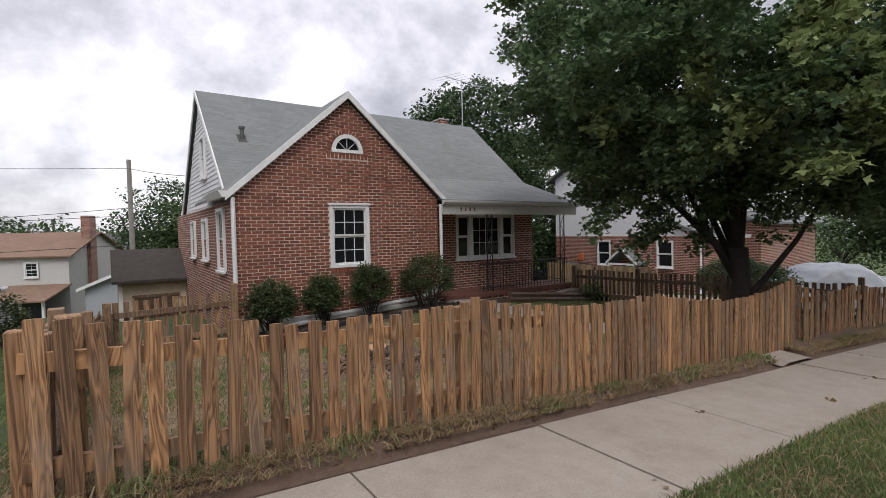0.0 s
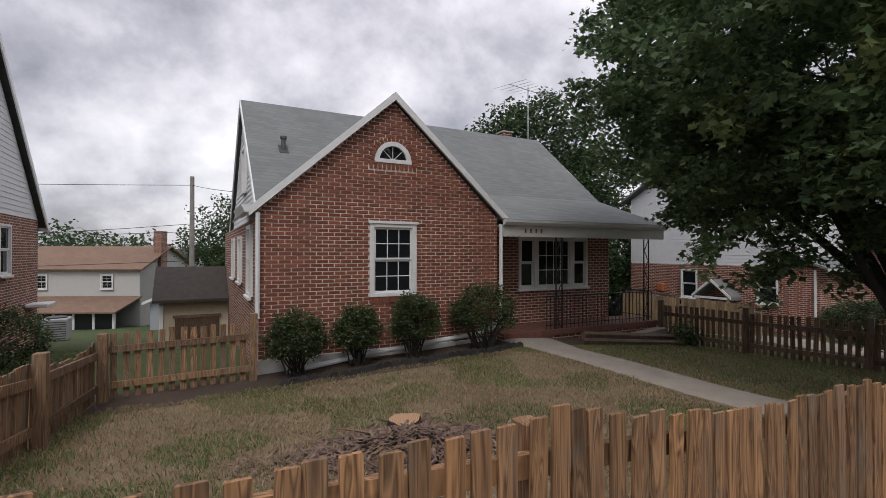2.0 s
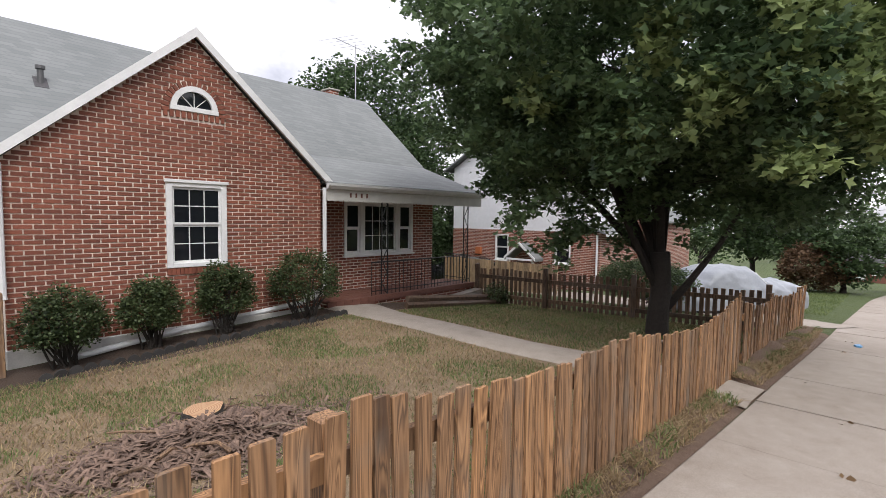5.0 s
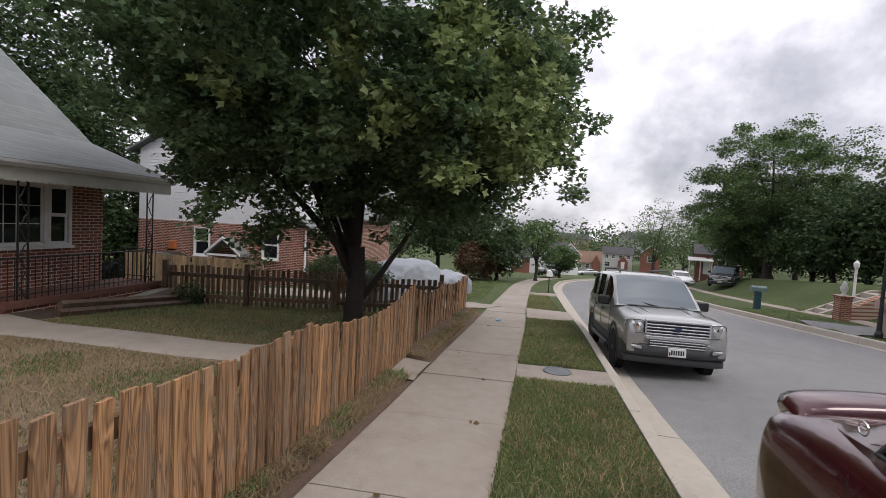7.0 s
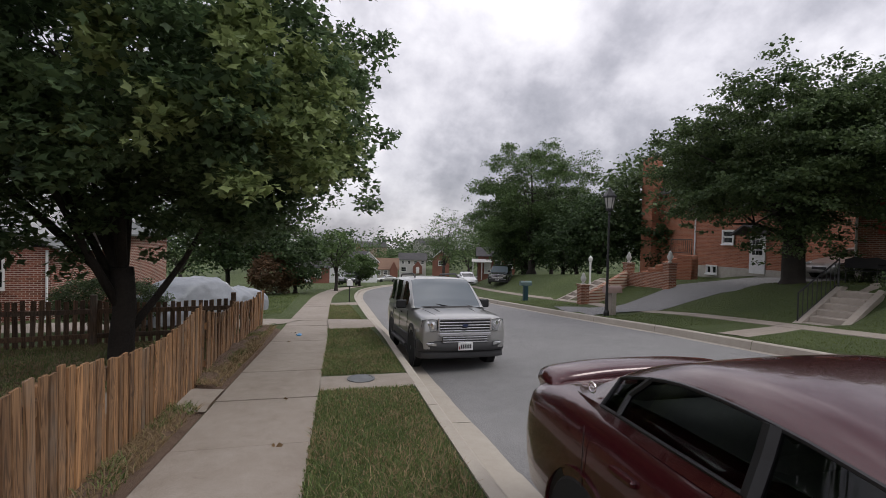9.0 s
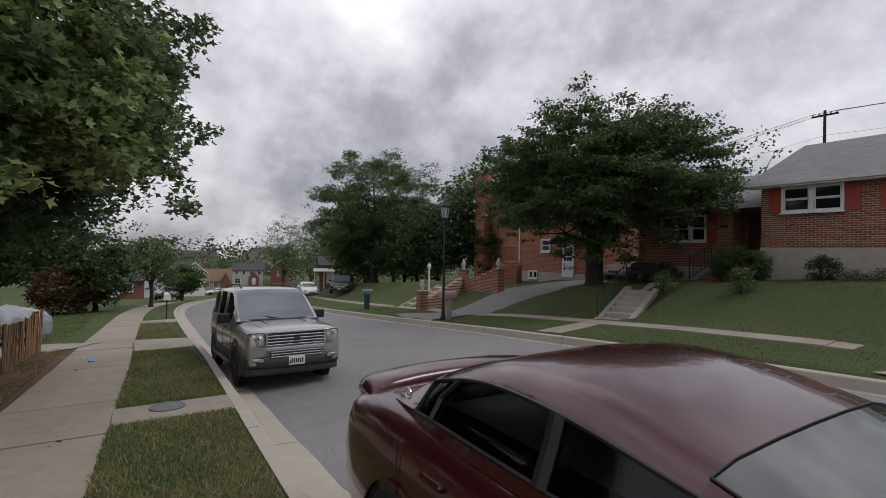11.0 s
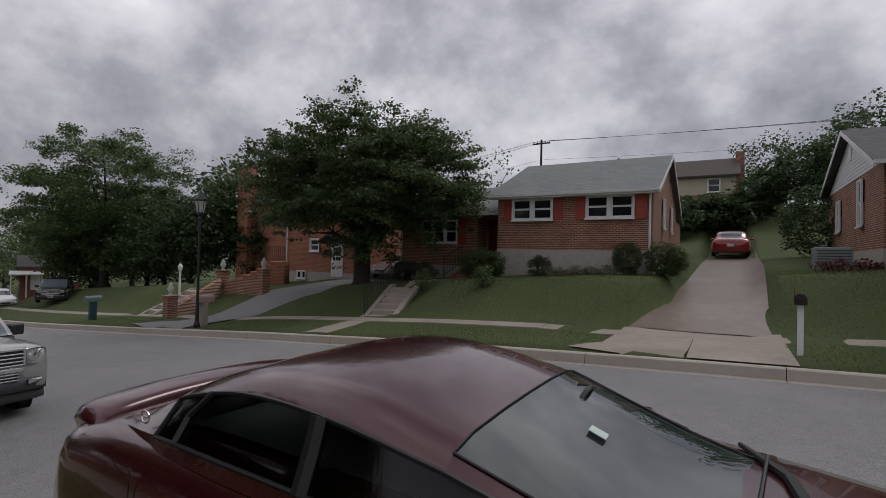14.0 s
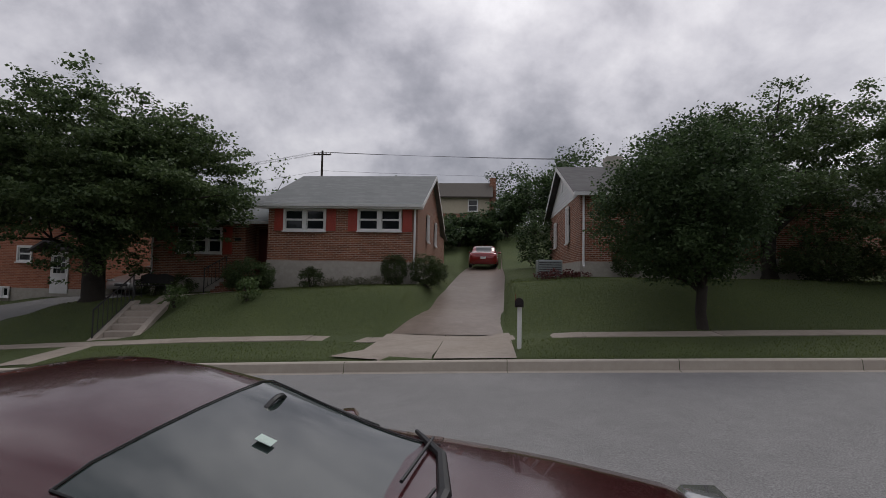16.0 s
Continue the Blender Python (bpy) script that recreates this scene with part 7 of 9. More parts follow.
downpipe(house_q, QX - 0.1, QY + 0.08, 2.2, 4.8, (0, 0.1))
win_e(house_q, QX + 0.03, -19.2, 0.6, 3.2, 1.5)
win_e(house_q, QX + 0.03, -22.6, 0.6, 3.2, 1.2)
part("gable_vent", boxed(QX + 0.02, QX + 0.05, -20.75, -20.35, 5.6, 6.05, 0.01), M_GUTTER, house_q)
part("chimney", boxed(-5.2, -4.5, -21.6, -20.9, 5.8, 7.3, 0.01), M_STUCCO, house_q)
win_s(house_q, -6.4, -5.0, QY + 0.03, 3.2, 4.4, n=2)
unit = empty("air_conditioner", "grey outdoor air conditioning unit beside the wall", "air conditioner", Matrix.Translation((-1.55, -17.5, ground_z(-1.55, -17.5))))
part("casing", boxed(-0.45, 0.45, -0.4, 0.4, -0.2, 0.62, 0.03), plain("grey_green_casing", (0.22, 0.25, 0.25), 0.5), unit)
for i in range(6):
    part("louvre", boxed(-0.4, 0.4, 0.4, 0.412, 0.08 + i * 0.085, 0.11 + i * 0.085), M_PLASTIC, unit)
# next brick house beyond the hedge
house_v = empty("house", "low brick house behind the hedge", "house")
part("wall", boxed(-26, -14.5, -28, -20, 1.5, 4.8), M_BRICKWALL2, house_v)
slab_roof(house_v, [(-19.6, 4.75), (-24, 6.7), (-28.4, 4.75)], "x", -26.3, -14.2, 0.08, M_SHINGLE_DARK)
win_s(house_v, -17.5, -16.1, -19.97, 3.0, 4.2, n=2)
# two-storey house up the hill
house_h = empty("house", "beige two-storey house with brown roof on the hill", "house")
HB = ground_z(2.5, -41)
part("wall", boxed(0.6, 9.5, -48, -41.2, HB + 1.6, 8.75), plain("beige_siding", (0.48, 0.43, 0.32), 0.7, vary=0.12), house_h, "beige sided upper wall")
part("lower_wall", boxed(0.61, 9.5, -48, -41.22, HB - 2, HB + 1.6), M_BRICKWALL2, house_h)
slab_roof(house_h, [(-40.8, 8.7), (-44.6, 10.6), (-48.4, 8.7)], "x", 0.3, 9.9, 0.1, plain("brown_shingles", (0.07, 0.06, 0.05), 0.9, vary=0.3))
part("chimney", boxed(0.0, 0.6, -44.6, -43.6, HB - 1, 10.9), M_BRICKWALL2, house_h)
win_s(house_h, 1.6, 2.5, -41.17, 7.4, 8.5)
win_s(house_h, 5.5, 6.4, -41.17, 7.4, 8.5)


def utility_pole(x, y, z, h, arm, label):
    root = empty("utility_pole", label, "utility pole", Matrix.Translation((x, y, z)))
    part("pole", lathe(bmesh.new(), [(0.15, -1.0), (0.14, 0), (0.10, h)], 10), M_BARK, root)
    if arm:
        part("crossarm", boxed(-0.9, 0.9, -0.06, 0.06, h - 0.45, h - 0.32, 0.01), M_BARK, root)
        for i in (-0.8, -0.4, 0.4, 0.8):
            part("insulator", lathe(bmesh.new(), [(0.04, h - 0.32), (0.06, h - 0.22), (0.02, h - 0.16)], 8, (i, 0, 0)), M_STUCCO, root)
    return root


utility_pole(17.2, -45, 6.0, 7.9, True, "wooden utility pole with crossarm behind the houses")


def cable(a, b, sag, r=0.012, n=14):
    root = empty("overhead_cable", "thin black overhead cable", "cable", group="overhead cables")
    a, b = Vector(a), Vector(b)
    pts = [a.lerp(b, i / n) - Vector((0, 0, sag * 4 * (i / n) * (1 - i / n))) for i in range(n + 1)]
    part("wire", pipe(bmesh.new(), pts, r, 5), M_IRON, root)


for dx, dz in ((-0.8, 7.75), (-0.4, 7.75), (0.4, 7.75), (0.8, 7.75), (0, 5.9)):
    cable((17.2 + dx, -45, 6.0 + dz), (-60, -52 + dx, 8.0 + dz), 1.0, 0.011)
    cable((17.2 + dx, -45, 6.0 + dz), (70, -46 + dx, 1.0 + dz), 1.0, 0.011)
# ---- shrubs ----


def shrub(name, label, x, y, z, rx, ry, rz, clusters, per, leaf, mat, seed, stems=7, trimmed=0.06, category="shrub", group="", bare=0.82):
    """A bush: bare stems from the ground, and a head of small leaves with an uneven skin."""
    rng = np.random.default_rng(seed)
    root = empty(name, label, category, group=group)
    cents = []
    while len(cents) < clusters:
        v = rng.normal(0, 1, 3)
        v /= np.linalg.norm(v)
        r = rng.uniform(0.3, 1.0) ** 0.4 * (1 + 0.18 * noise.noise(Vector(v * 2.6) + Vector((seed, 0, 0))))
        c = np.array([v[0] * rx, v[1] * ry, v[2] * rz]) * r
        if c[2] < -rz * bare:
            continue
        cents.append(c + np.array([x, y, z + rz]))
    for i in range(stems):
        bm = bmesh.new()
        t = Vector(cents[i * 3 % len(cents)])
        a = Vector((x + rng.normal(0, rx * 0.15), y + rng.normal(0, ry * 0.15), z - 0.05))
        pipe(bm, [a, a.lerp(t, 0.5) + Vector((0, 0, 0.05)), t], [0.014, 0.010, 0.004], 5)
        part("stem", bm, M_BARK, root)
    leaf_cloud("foliage", cents, per, trimmed, leaf, mat, root, rng, 0.9, droop=-0.1)
    return root


# the clipped bushes before the brick house
for i, (x, y, rx, rz, dz) in enumerate(((2.36, 9.2, 0.46, 0.52, 0.0), (3.36, 9.22, 0.38, 0.50, 0.02), (4.42, 9.2, 0.45, 0.55, 0.02), (5.78, 9.1, 0.66, 0.60, 0.0))):
    shrub("clipped_bush", ("rounded", "slim", "rounded", "broad")[i] + " clipped evergreen bush with bare lower stems", x, y, ground_z(x, y) + dz, rx, rx * 0.85, rz, 230, 26, 0.042, M_SHRUB, 60 + i, stems=26, trimmed=0.055, bare=0.3, group="bushes along the house front")
shrub("bush", "small dark bush beside the porch", 11.0, 8.7, ground_z(11.0, 8.7), 0.35, 0.3, 0.26, 60, 24, 0.045, M_SHRUB, 66)
# bushes across the street
for i, (x, y, rx, rz, n, lab) in enumerate(((4.05, -15.9, 0.45, 0.58, 170, "dense dark bush at the house corner"), (2.95, -16.1, 0.62, 0.60, 220, "large rounded evergreen bush at the corner"), (2.75, -17.9, 0.45, 0.42, 110, "spreading bush beside the driveway"), (7.1, -15.9, 0.42, 0.40, 90, "loose rose bush before the foundation"), (9.25, -15.5, 0.95, 0.58, 420, "broad clipped yew beside the entry steps"), (12.4, -16.4, 0.6, 0.4, 110, "dark bush under the wing window"), (13.6, -16.5, 0.6, 0.4, 110, "dark bush under the wing window"))):
    shrub("bush", lab, x, y, ground_z(x, y) - 0.05, rx, rx * 0.8, rz, n, 30, 0.05, M_LEAF_D if i == 4 else M_SHRUB, 80 + i, trimmed=0.06)
for i, (x, y) in enumerate(((8.05, -13.2), (10.3, -13.0))):
    shrub("sapling_bush", "thin young bush standing in the lawn", x, y, ground_z(x, y), 0.32, 0.32, 0.32, 40, 16, 0.06, M_LEAF_C, 95 + i, trimmed=0.08)
for i, x in enumerate((4.6, 5.2, 5.8, 6.3)):
    shrub("flower_clump", "low clump of pale flowers and leaves in the bed", x, -15.8, ground_z(x, -15.8) - 0.03, 0.3, 0.25, 0.16, 30, 18, 0.05, leaves("flower_bed_leaves", (0.05, 0.07, 0.03), (0.2, 0.19, 0.13)), 105 + i, stems=2)
shrub("flower_bed", "low dark red plants beside the air conditioner", -1.8, -16.1, ground_z(-1.8, -16.1) - 0.02, 0.9, 0.35, 0.14, 60, 16, 0.07, leaves("dark_red_leaves", (0.06, 0.02, 0.02), (0.16, 0.05, 0.05)), 110, stems=2)
shrub("bush", "dark conical bush beside the brick wall", -4.0, -16.0, ground_z(-4, -16), 0.55, 0.5, 0.7, 130, 20, 0.07, M_SHRUB, 111)
shrub("bush", "tall dense bush behind the brick house", -1.9, -24.5, ground_z(-1.9, -24.5), 1.2, 1.2, 1.5, 160, 22, 0.12, M_LEAF_B, 112, trimmed=0.14)
for i, (x, y, rx, ry, rz) in enumerate(((-9.6, -14.6, 1.5, 0.9, 0.65), (-11.6, -13.6, 1.6, 1.1, 0.9), (-13.5, -12.6, 1.7, 1.4, 1.1), (-10.6, -16.6, 1.4, 1.0, 0.85))):
    shrub("hedge_bush", "broad dark clipped hedge mound on the lawn", x, y, ground_z(x, y) - 0.1, rx, ry, rz, 260, 24, 0.08, M_SHRUB, 120 + i, trimmed=0.09, group="hedge mounds")
planter = empty("planter", "pale stone bowl planter on a foot", "planter", Matrix.Translation((-9.0, -16.6, ground_z(-9, -16.6))))
part("bowl", lathe(bmesh.new(), [(0.2, 0), (0.2, 0.06), (0.08, 0.15), (0.1, 0.4), (0.3, 0.62), (0.34, 0.7), (0.3, 0.7), (0.2, 0.6)], 16), plain("planter_stone", (0.5, 0.48, 0.44), 0.8), planter, smooth=True)
bench = empty("garden_bench", "dark iron garden bench on the lawn beside the path", "bench", Matrix.Translation((12.9, -15.4, ground_z(12.9, -15.4))) @ Matrix.Rotation(radians(185), 4, "Z"))
for i in range(4):
    part("seat_slat", boxed(-0.6, 0.6, 0.05 + i * 0.1, 0.12 + i * 0.1, 0.42, 0.44), M_IRON, bench)
part("backrest", prism(bmesh.new(), [(-0.6, 0.5), (0.6, 0.5), (0.6, 0.78), (0.3, 0.88), (0, 0.83), (-0.3, 0.88), (-0.6, 0.78)], "y", 0.45, 0.47), M_IRON, bench)
for x in (-0.55, 0.55):
    for y in (0.06, 0.44):
        part("leg", tube(bmesh.new(), (x, y, -0.05), (x, y, 0.45), 0.02, seg=6), M_IRON, bench)
    part("armrest", tube(bmesh.new(), (x, 0.04, 0.62), (x, 0.46, 0.64), 0.02, seg=6), M_IRON, bench)

# ---- the house next door, past the dark fence ----
house_e = empty("house", "red brick house with white siding above and a side porch", "house")
EX, EY, E_YB = 19.0, 9.6, 17.2
part("wall", boxed(EX, 28, EY, E_YB, -2.8, 1.38), M_BRICKWALL, house_e, "red brick lower wall")
part("upper_wall", boxed(EX + 0.03, 28, EY + 0.6, E_YB, 1.38, 4.3), M_SIDING, house_e)
siding(house_e, EY + 0.6, E_YB, 1.38, 4.3, EX + 0.03, -1, 0.13)
slab_roof(house_e, [(EY + 0.1, 4.2), (13.6, 6.4), (E_YB + 0.4, 4.2)], "x", EX - 0.3, 28.4, 0.08, M_SHINGLE)
part("gable_wall", prism(bmesh.new(), [(EY + 0.6, 4.3), (E_YB, 4.3), (13.6, 6.2)], "x", EX + 0.03, EX + 0.3), M_SIDING, house_e)
slab_roof(house_e, [(EY - 0.35, 1.36), (EY + 1.6, 2.1)], "x", EX - 0.2, 22, 0.07, M_SHINGLE, "lower_roof")
part("gutter", prism(bmesh.new(), [(EY - 0.45, 1.36), (EY - 0.33, 1.36), (EY - 0.33, 1.24), (EY - 0.42, 1.24)], "x", EX - 0.25, 22), M_GUTTER, house_e)
win_w(house_e, EX - 0.03, 14.56, 0.72, 0.02, 1.16)
win_w(house_e, EX - 0.03, 11.54, 0.72, 0.05, 1.14)
downpipe(house_e, EX - 0.06, EY + 0.1, -1.0, 1.3, (-0.1, 0))
hood = part("door_hood", prism(bmesh.new(), [(12.1, 0.22), (12.85, 0.86), (13.6, 0.22), (13.6, 0.1), (12.85, 0.74), (12.1, 0.1)], "x", EX - 0.7, EX - 0.01), M_SHINGLE, house_e, "gabled wooden hood over the side door")
part("hood_front", prism(bmesh.new(), [(12.08, 0.24), (12.85, 0.89), (13.62, 0.24), (13.62, 0.14), (12.85, 0.78), (12.08, 0.14)], "x", EX - 0.74, EX - 0.7), M_WHITE, hood)
part("tie_beam", boxed(EX - 0.73, EX - 0.69, 12.2, 13.5, 0.12, 0.2), M_WHITE, hood)
for y in (12.25, 13.45):
    part("strut", pipe(bmesh.new(), [(EX - 0.68, y, 0.14), (EX - 0.03, y, -0.5)], 0.05, 6), M_WHITE, hood)
part("side_door", boxed(EX - 0.03, EX - 0.004, 12.45, 13.3, -1.3, 0.0), plain("red_brown_door", (0.14, 0.04, 0.03), 0.5), house_e)
part("meter_box", boxed(EX - 0.16, EX - 0.004, 15.38, 15.68, 0.2, 0.54, 0.02), plain("orange_plastic", (0.42, 0.13, 0.05), 0.5), house_e, "orange wall box")
wing_e = part("front_wing", boxed(22.5, 28.5, 9.0, EY - 0.01, -3, 1.9), M_BRICKWALL, house_e)
slab_roof(house_e, [(8.7, 1.85), (10.0, 2.4)], "x", 22.2, 28.8, 0.08, M_SHINGLE, "wing_roof")
shrub("hedge", "rounded green clipped hedge beside the fence", 14.9, 6.45, ground_z(14.9, 6.45) + 0.2, 0.9, 1.35, 0.58, 620, 30, 0.05, M_LEAF_D, 131, trimmed=0.06)
# car under its cover
cover = empty("covered_car", "parked car under a wrinkled pale grey cover", "car", Matrix.Translation((17.1, 4.85, base(17.1) + 0.02)) @ Matrix.Rotation(radians(-38), 4, "Z") @ Matrix.Diagonal((0.92, 0.95, 0.86, 1)))
rows = spread([(-2.35, 0.70, 0.25, 0.5), (-2.2, 0.86, 0.15, 0.92), (-1.5, 0.93, 0.15, 1.05), (-1.1, 0.93, 0.15, 1.38), (-0.4, 0.92, 0.15, 1.52), (0.3, 0.92, 0.15, 1.42), (0.95, 0.93, 0.15, 1.08), (1.7, 0.92, 0.15, 0.98), (2.2, 0.85, 0.15, 0.86), (2.35, 0.68, 0.25, 0.45)], 7)
M_COVER = plain("silver_grey_cover", (0.29, 0.31, 0.34), 0.5, 0.1, vary=0.2, scale=2.0)
def cover_section(r):
    out = []
    u, hw, zb, zt = r
    for j in range(33):
        a = math.pi * j / 32
        c, s = math.cos(a), math.sin(a)
        p = Vector((u, hw * (abs(c) ** 0.55) * (1 if c >= 0 else -1), zb + (zt - zb) * s ** 0.6))
        k = noise.noise(Vector((u * 2.2, p.y * 3.0, p.z * 2.0))) * 0.10 + noise.noise(Vector((u * 6.0 + p.y * 4, p.y * 2.0, p.z * 7.0))) * 0.06 + noise.noise(Vector((u * 13.0, p.y * 5 + p.z * 9, 3.0))) * 0.025
        out.append(p + Vector((0, k * c, k * s)))
    return out
loft_parts(rows, cover_section, lambda a, b, j: "cover", {"cover": M_COVER}, cover)
part("strap", pipe(bmesh.new(), [(0.62, 0.95, 0.3), (0.6, 0.9, 1.0), (0.58, 0.5, 1.3), (0.58, -0.5, 1.3), (0.6, -0.9, 1.0)], 0.012, 5), M_WHITE, cover)
for u in (-1.4, 1.4):
    for s in (-1, 1):
        part("wheel", boxed(u - 0.2, u + 0.2, s * 0.72 - 0.09, s * 0.72 + 0.09, 0.0, 0.4, 0.1), M_TYRE, cover)

# ---- back gardens beyond the brick house ----
shed = empty("garden_shed", "tan garden shed with dark brown shingle roof", "shed")
SZ = ground_z(1.2, 17.5)
part("wall", boxed(0.05, 2.6, 17.2, 19.6, SZ - 0.3, 0.55), plain("tan_board", (0.50, 0.42, 0.31), 0.8, vary=0.2), shed)
slab_roof(shed, [(16.9, 0.5), (18.4, 1.4), (19.9, 0.5)], "x", -0.1, 2.75, 0.08, plain("brown_black_shingles", (0.05, 0.042, 0.036), 0.9, vary=0.35, grain=0.5), "roof")
sd = part("door", boxed(0.45, 1.6, 17.15, 17.2, SZ - 0.2, -0.05), M_FENCE_OLD, shed, "weathered plank double door")
part("door_frame", boxed(0.40, 1.65, 17.13, 17.19, -0.05, 0.03), M_FENCE_OLD, sd)
for x in (0.1, 2.55):
    part("corner_board", boxed(x - 0.04, x + 0.06, 17.14, 17.2, SZ - 0.3, 0.5), M_WHITE, shed)


def small_house(label, x, y, z, w, d, h, rise, yaw, wall, roof, wins=(), door=None, gable="x", extra=0.35):
    """A plain house standing at its front's middle, its front facing -y before the turn by yaw."""
    root = empty("house", label, "house", Matrix.Translation((x, y, z)) @ Matrix.Rotation(radians(yaw), 4, "Z"))
    part("wall", boxed(-w / 2, w / 2, 0, d, -2.0, h), wall, root)
    if gable == "x":
        slab_roof(root, [(-extra, h - 0.1), (d / 2, h + rise), (d + extra, h - 0.1)], "x", -w / 2 - extra, w / 2 + extra, 0.1, roof)
        for s in (-1, 1):
            part("gable_wall", prism(bmesh.new(), [(0, h), (d, h), (d / 2, h + rise - 0.12)], "x", s * w / 2 - (0.1 if s > 0 else 0), s * w / 2 + (0.1 if s < 0 else 0)), wall, root)
    else:
        slab_roof(root, [(-w / 2 - extra, h - 0.1), (0, h + rise), (w / 2 + extra, h - 0.1)], "y", -extra, d + extra, 0.1, roof)
        part("gable_wall", prism(bmesh.new(), [(-w / 2, h), (w / 2, h), (0, h + rise - 0.12)], "y", 0, 0.1), wall, root)
        part("rake_board", prism(bmesh.new(), [(-w / 2 - extra, h - 0.1), (0, h + rise), (w / 2 + extra, h - 0.1), (w / 2 + extra, h - 0.28), (0, h + rise - 0.2), (-w / 2 - extra, h - 0.28)], "y", -extra - 0.03, -extra), M_WHITE, root)
    for x0, z0, ww, hh in wins:
        make_window(root, Matrix.Translation((x0, -0.07, z0)), ww, hh, "sash", (2, 2), trim=0.1, depth=0.02)
    if door:
        part("door", boxed(door[0], door[0] + 0.95, -0.04, -0.005, door[1], door[1] + 2.05), M_WHITE, root)
    return root


M_PALE = plain("pale_grey_siding", (0.50, 0.49, 0.47), 0.7, vary=0.1)
GZ = ground_z(-6, 45)
hb = small_house("pale sided two-storey house with tan roof and sun porch", -6.9, 45, GZ, 9.5, 8, 4.4, 1.6, -24, M_PALE, M_SHINGLE_TAN, [(2.0, 2.8, 0.9, 1.1), (-2.6, 2.8, 0.9, 1.1)])
slab_roof(hb, [(-3.2, 1.5), (0, 2.3)], "x", -4.9, 4.9, 0.1, M_SHINGLE_TAN, "porch_roof")
part("porch_wall", boxed(-4.6, 4.6, -2.8, -2.7, -2.0, -0.6), M_PALE, hb)
for i in range(8):
    part("porch_post", boxed(-4.6 + i * 1.3, -4.45 + i * 1.3, -2.82, -2.68, -0.6, 1.6), M_WHITE, hb)
part("porch_glass", boxed(-4.5, 4.5, -2.76, -2.74, -0.6, 1.6), M_GLASS, hb)
part("chimney", boxed(4.4, 5.0, 2.5, 3.4, -1, 7.2), M_BRICKWALL, hb)
small_house("grey garage with white trimmed gable", 0.2, 36, ground_z(0.2, 36) - 0.2, 3.4, 5, 2.0, 0.8, -12, plain("blue_grey_siding", (0.34, 0.36, 0.39), 0.7, vary=0.1), M_SHINGLE_DARK, [], None, "y")
small_house("far white house with dark roof", -2.2, 62, ground_z(-2, 62) + 0.4, 6, 8, 5.2, 1.7, -10, M_SIDING, M_SHINGLE_DARK, [(-1.5, 3.2, 0.9, 1.2)])
small_house("far brick house with a white-edged gable", -1.2, 52, ground_z(-1, 52) + 0.2, 4.5, 6, 2.7, 1.8, -10, M_BRICKWALL, M_SHINGLE_DARK, [], None, "y")
# the neighbour on the other side
house_w = empty("house", "red brick house with white siding in its gable end", "house")
WXE = -3.05
part("wall", boxed(-11, WXE, 10.0, 19.0, -1.8, 2.75), M_BRICKWALL, house_w, "red brick wall")
part("gable_wall", prism(bmesh.new(), [(10.0, 2.75), (19.0, 2.75), (14.5, 7.2)], "x", WXE - 0.3, WXE - 0.003), M_SIDING, house_w)
siding(house_w, 10.0, 19.0, 2.75, 7.2, WXE, 1, 0.13, lambda y: 7.2 - abs(y - 14.5) * 0.99)
slab_roof(house_w, [(9.6, 2.55), (14.5, 7.4), (19.35, 2.6)], "x", -11.3, WXE + 0.15, 0.1, M_SHINGLE_DARK)
part("rake_board", prism(bmesh.new(), [(9.6, 2.54), (14.5, 7.39), (19.35, 2.59), (19.35, 2.38), (14.5, 7.18), (9.6, 2.33)], "x", WXE + 0.15, WXE + 0.18), M_WHITE, house_w)
win_e(house_w, WXE + 0.03, 15.6, 0.8, 1.3, 1.2)
part("rear_gutter", boxed(-11, WXE + 0.2, 19.3, 19.45, 2.45, 2.58, 0.02), M_GUTTER, house_w)
part("side_hood", boxed(WXE, WXE + 0.5, 17.8, 18.6, 0.35, 0.45, 0.02), M_GUTTER, house_w)
unit = empty("air_conditioner", "grey outdoor air conditioner on a slab", "air conditioner", Matrix.Translation((-3.6, 24.0, ground_z(-3.6, 24.0) + 0.05)))
part("casing", boxed(-0.4, 0.4, -0.4, 0.4, 0.0, 0.82, 0.04), plain("light_grey_casing", (0.32, 0.33, 0.33), 0.5), unit)
for i in range(8):
    part("louvre", boxed(-0.36, 0.36, -0.412, -0.4, 0.08 + i * 0.085, 0.11 + i * 0.085), M_PLASTIC, unit)
part("fan_guard", lathe(bmesh.new(), [(0.34, 0.82), (0.34, 0.86), (0.3, 0.87)], 18), M_PLASTIC, unit)
shrub("bush", "dark green bush before the neighbour's wall", -2.35, 13.4, ground_z(-2.35, 13.4), 0.8, 0.7, 0.6, 170, 22, 0.06, M_SHRUB, 141, trimmed=0.08)
back_pole = utility_pole(0.85, 29.4, ground_z(0.85, 29.4), 5.75 - ground_z(0.85, 29.4), False, "leaning grey wooden utility pole behind the shed")
back_pole.children[0].data.materials[0] = plain("silvered_pole_wood", (0.27, 0.25, 0.23), 0.85, vary=0.3, scale=3)
for a, b, sag in (((0.85, 29.4, 5.3), (-40, 40, 4.9), 0.2), ((0.85, 29.4, 3.3), (-40, 36, 2.6), 0.9), ((0.85, 29.4, 2.9), (-40, 38, 3.4), 0.7), ((0.85, 29.4, 1.4), (-40, 37, 0.9), 0.3), ((0.85, 29.4, 5.3), (4, 18.4, 3.9), 0.15), ((0.85, 29.4, 1.0), (4.2, 30, 0.4), 0.2)):
    cable(a, b, sag, 0.014)

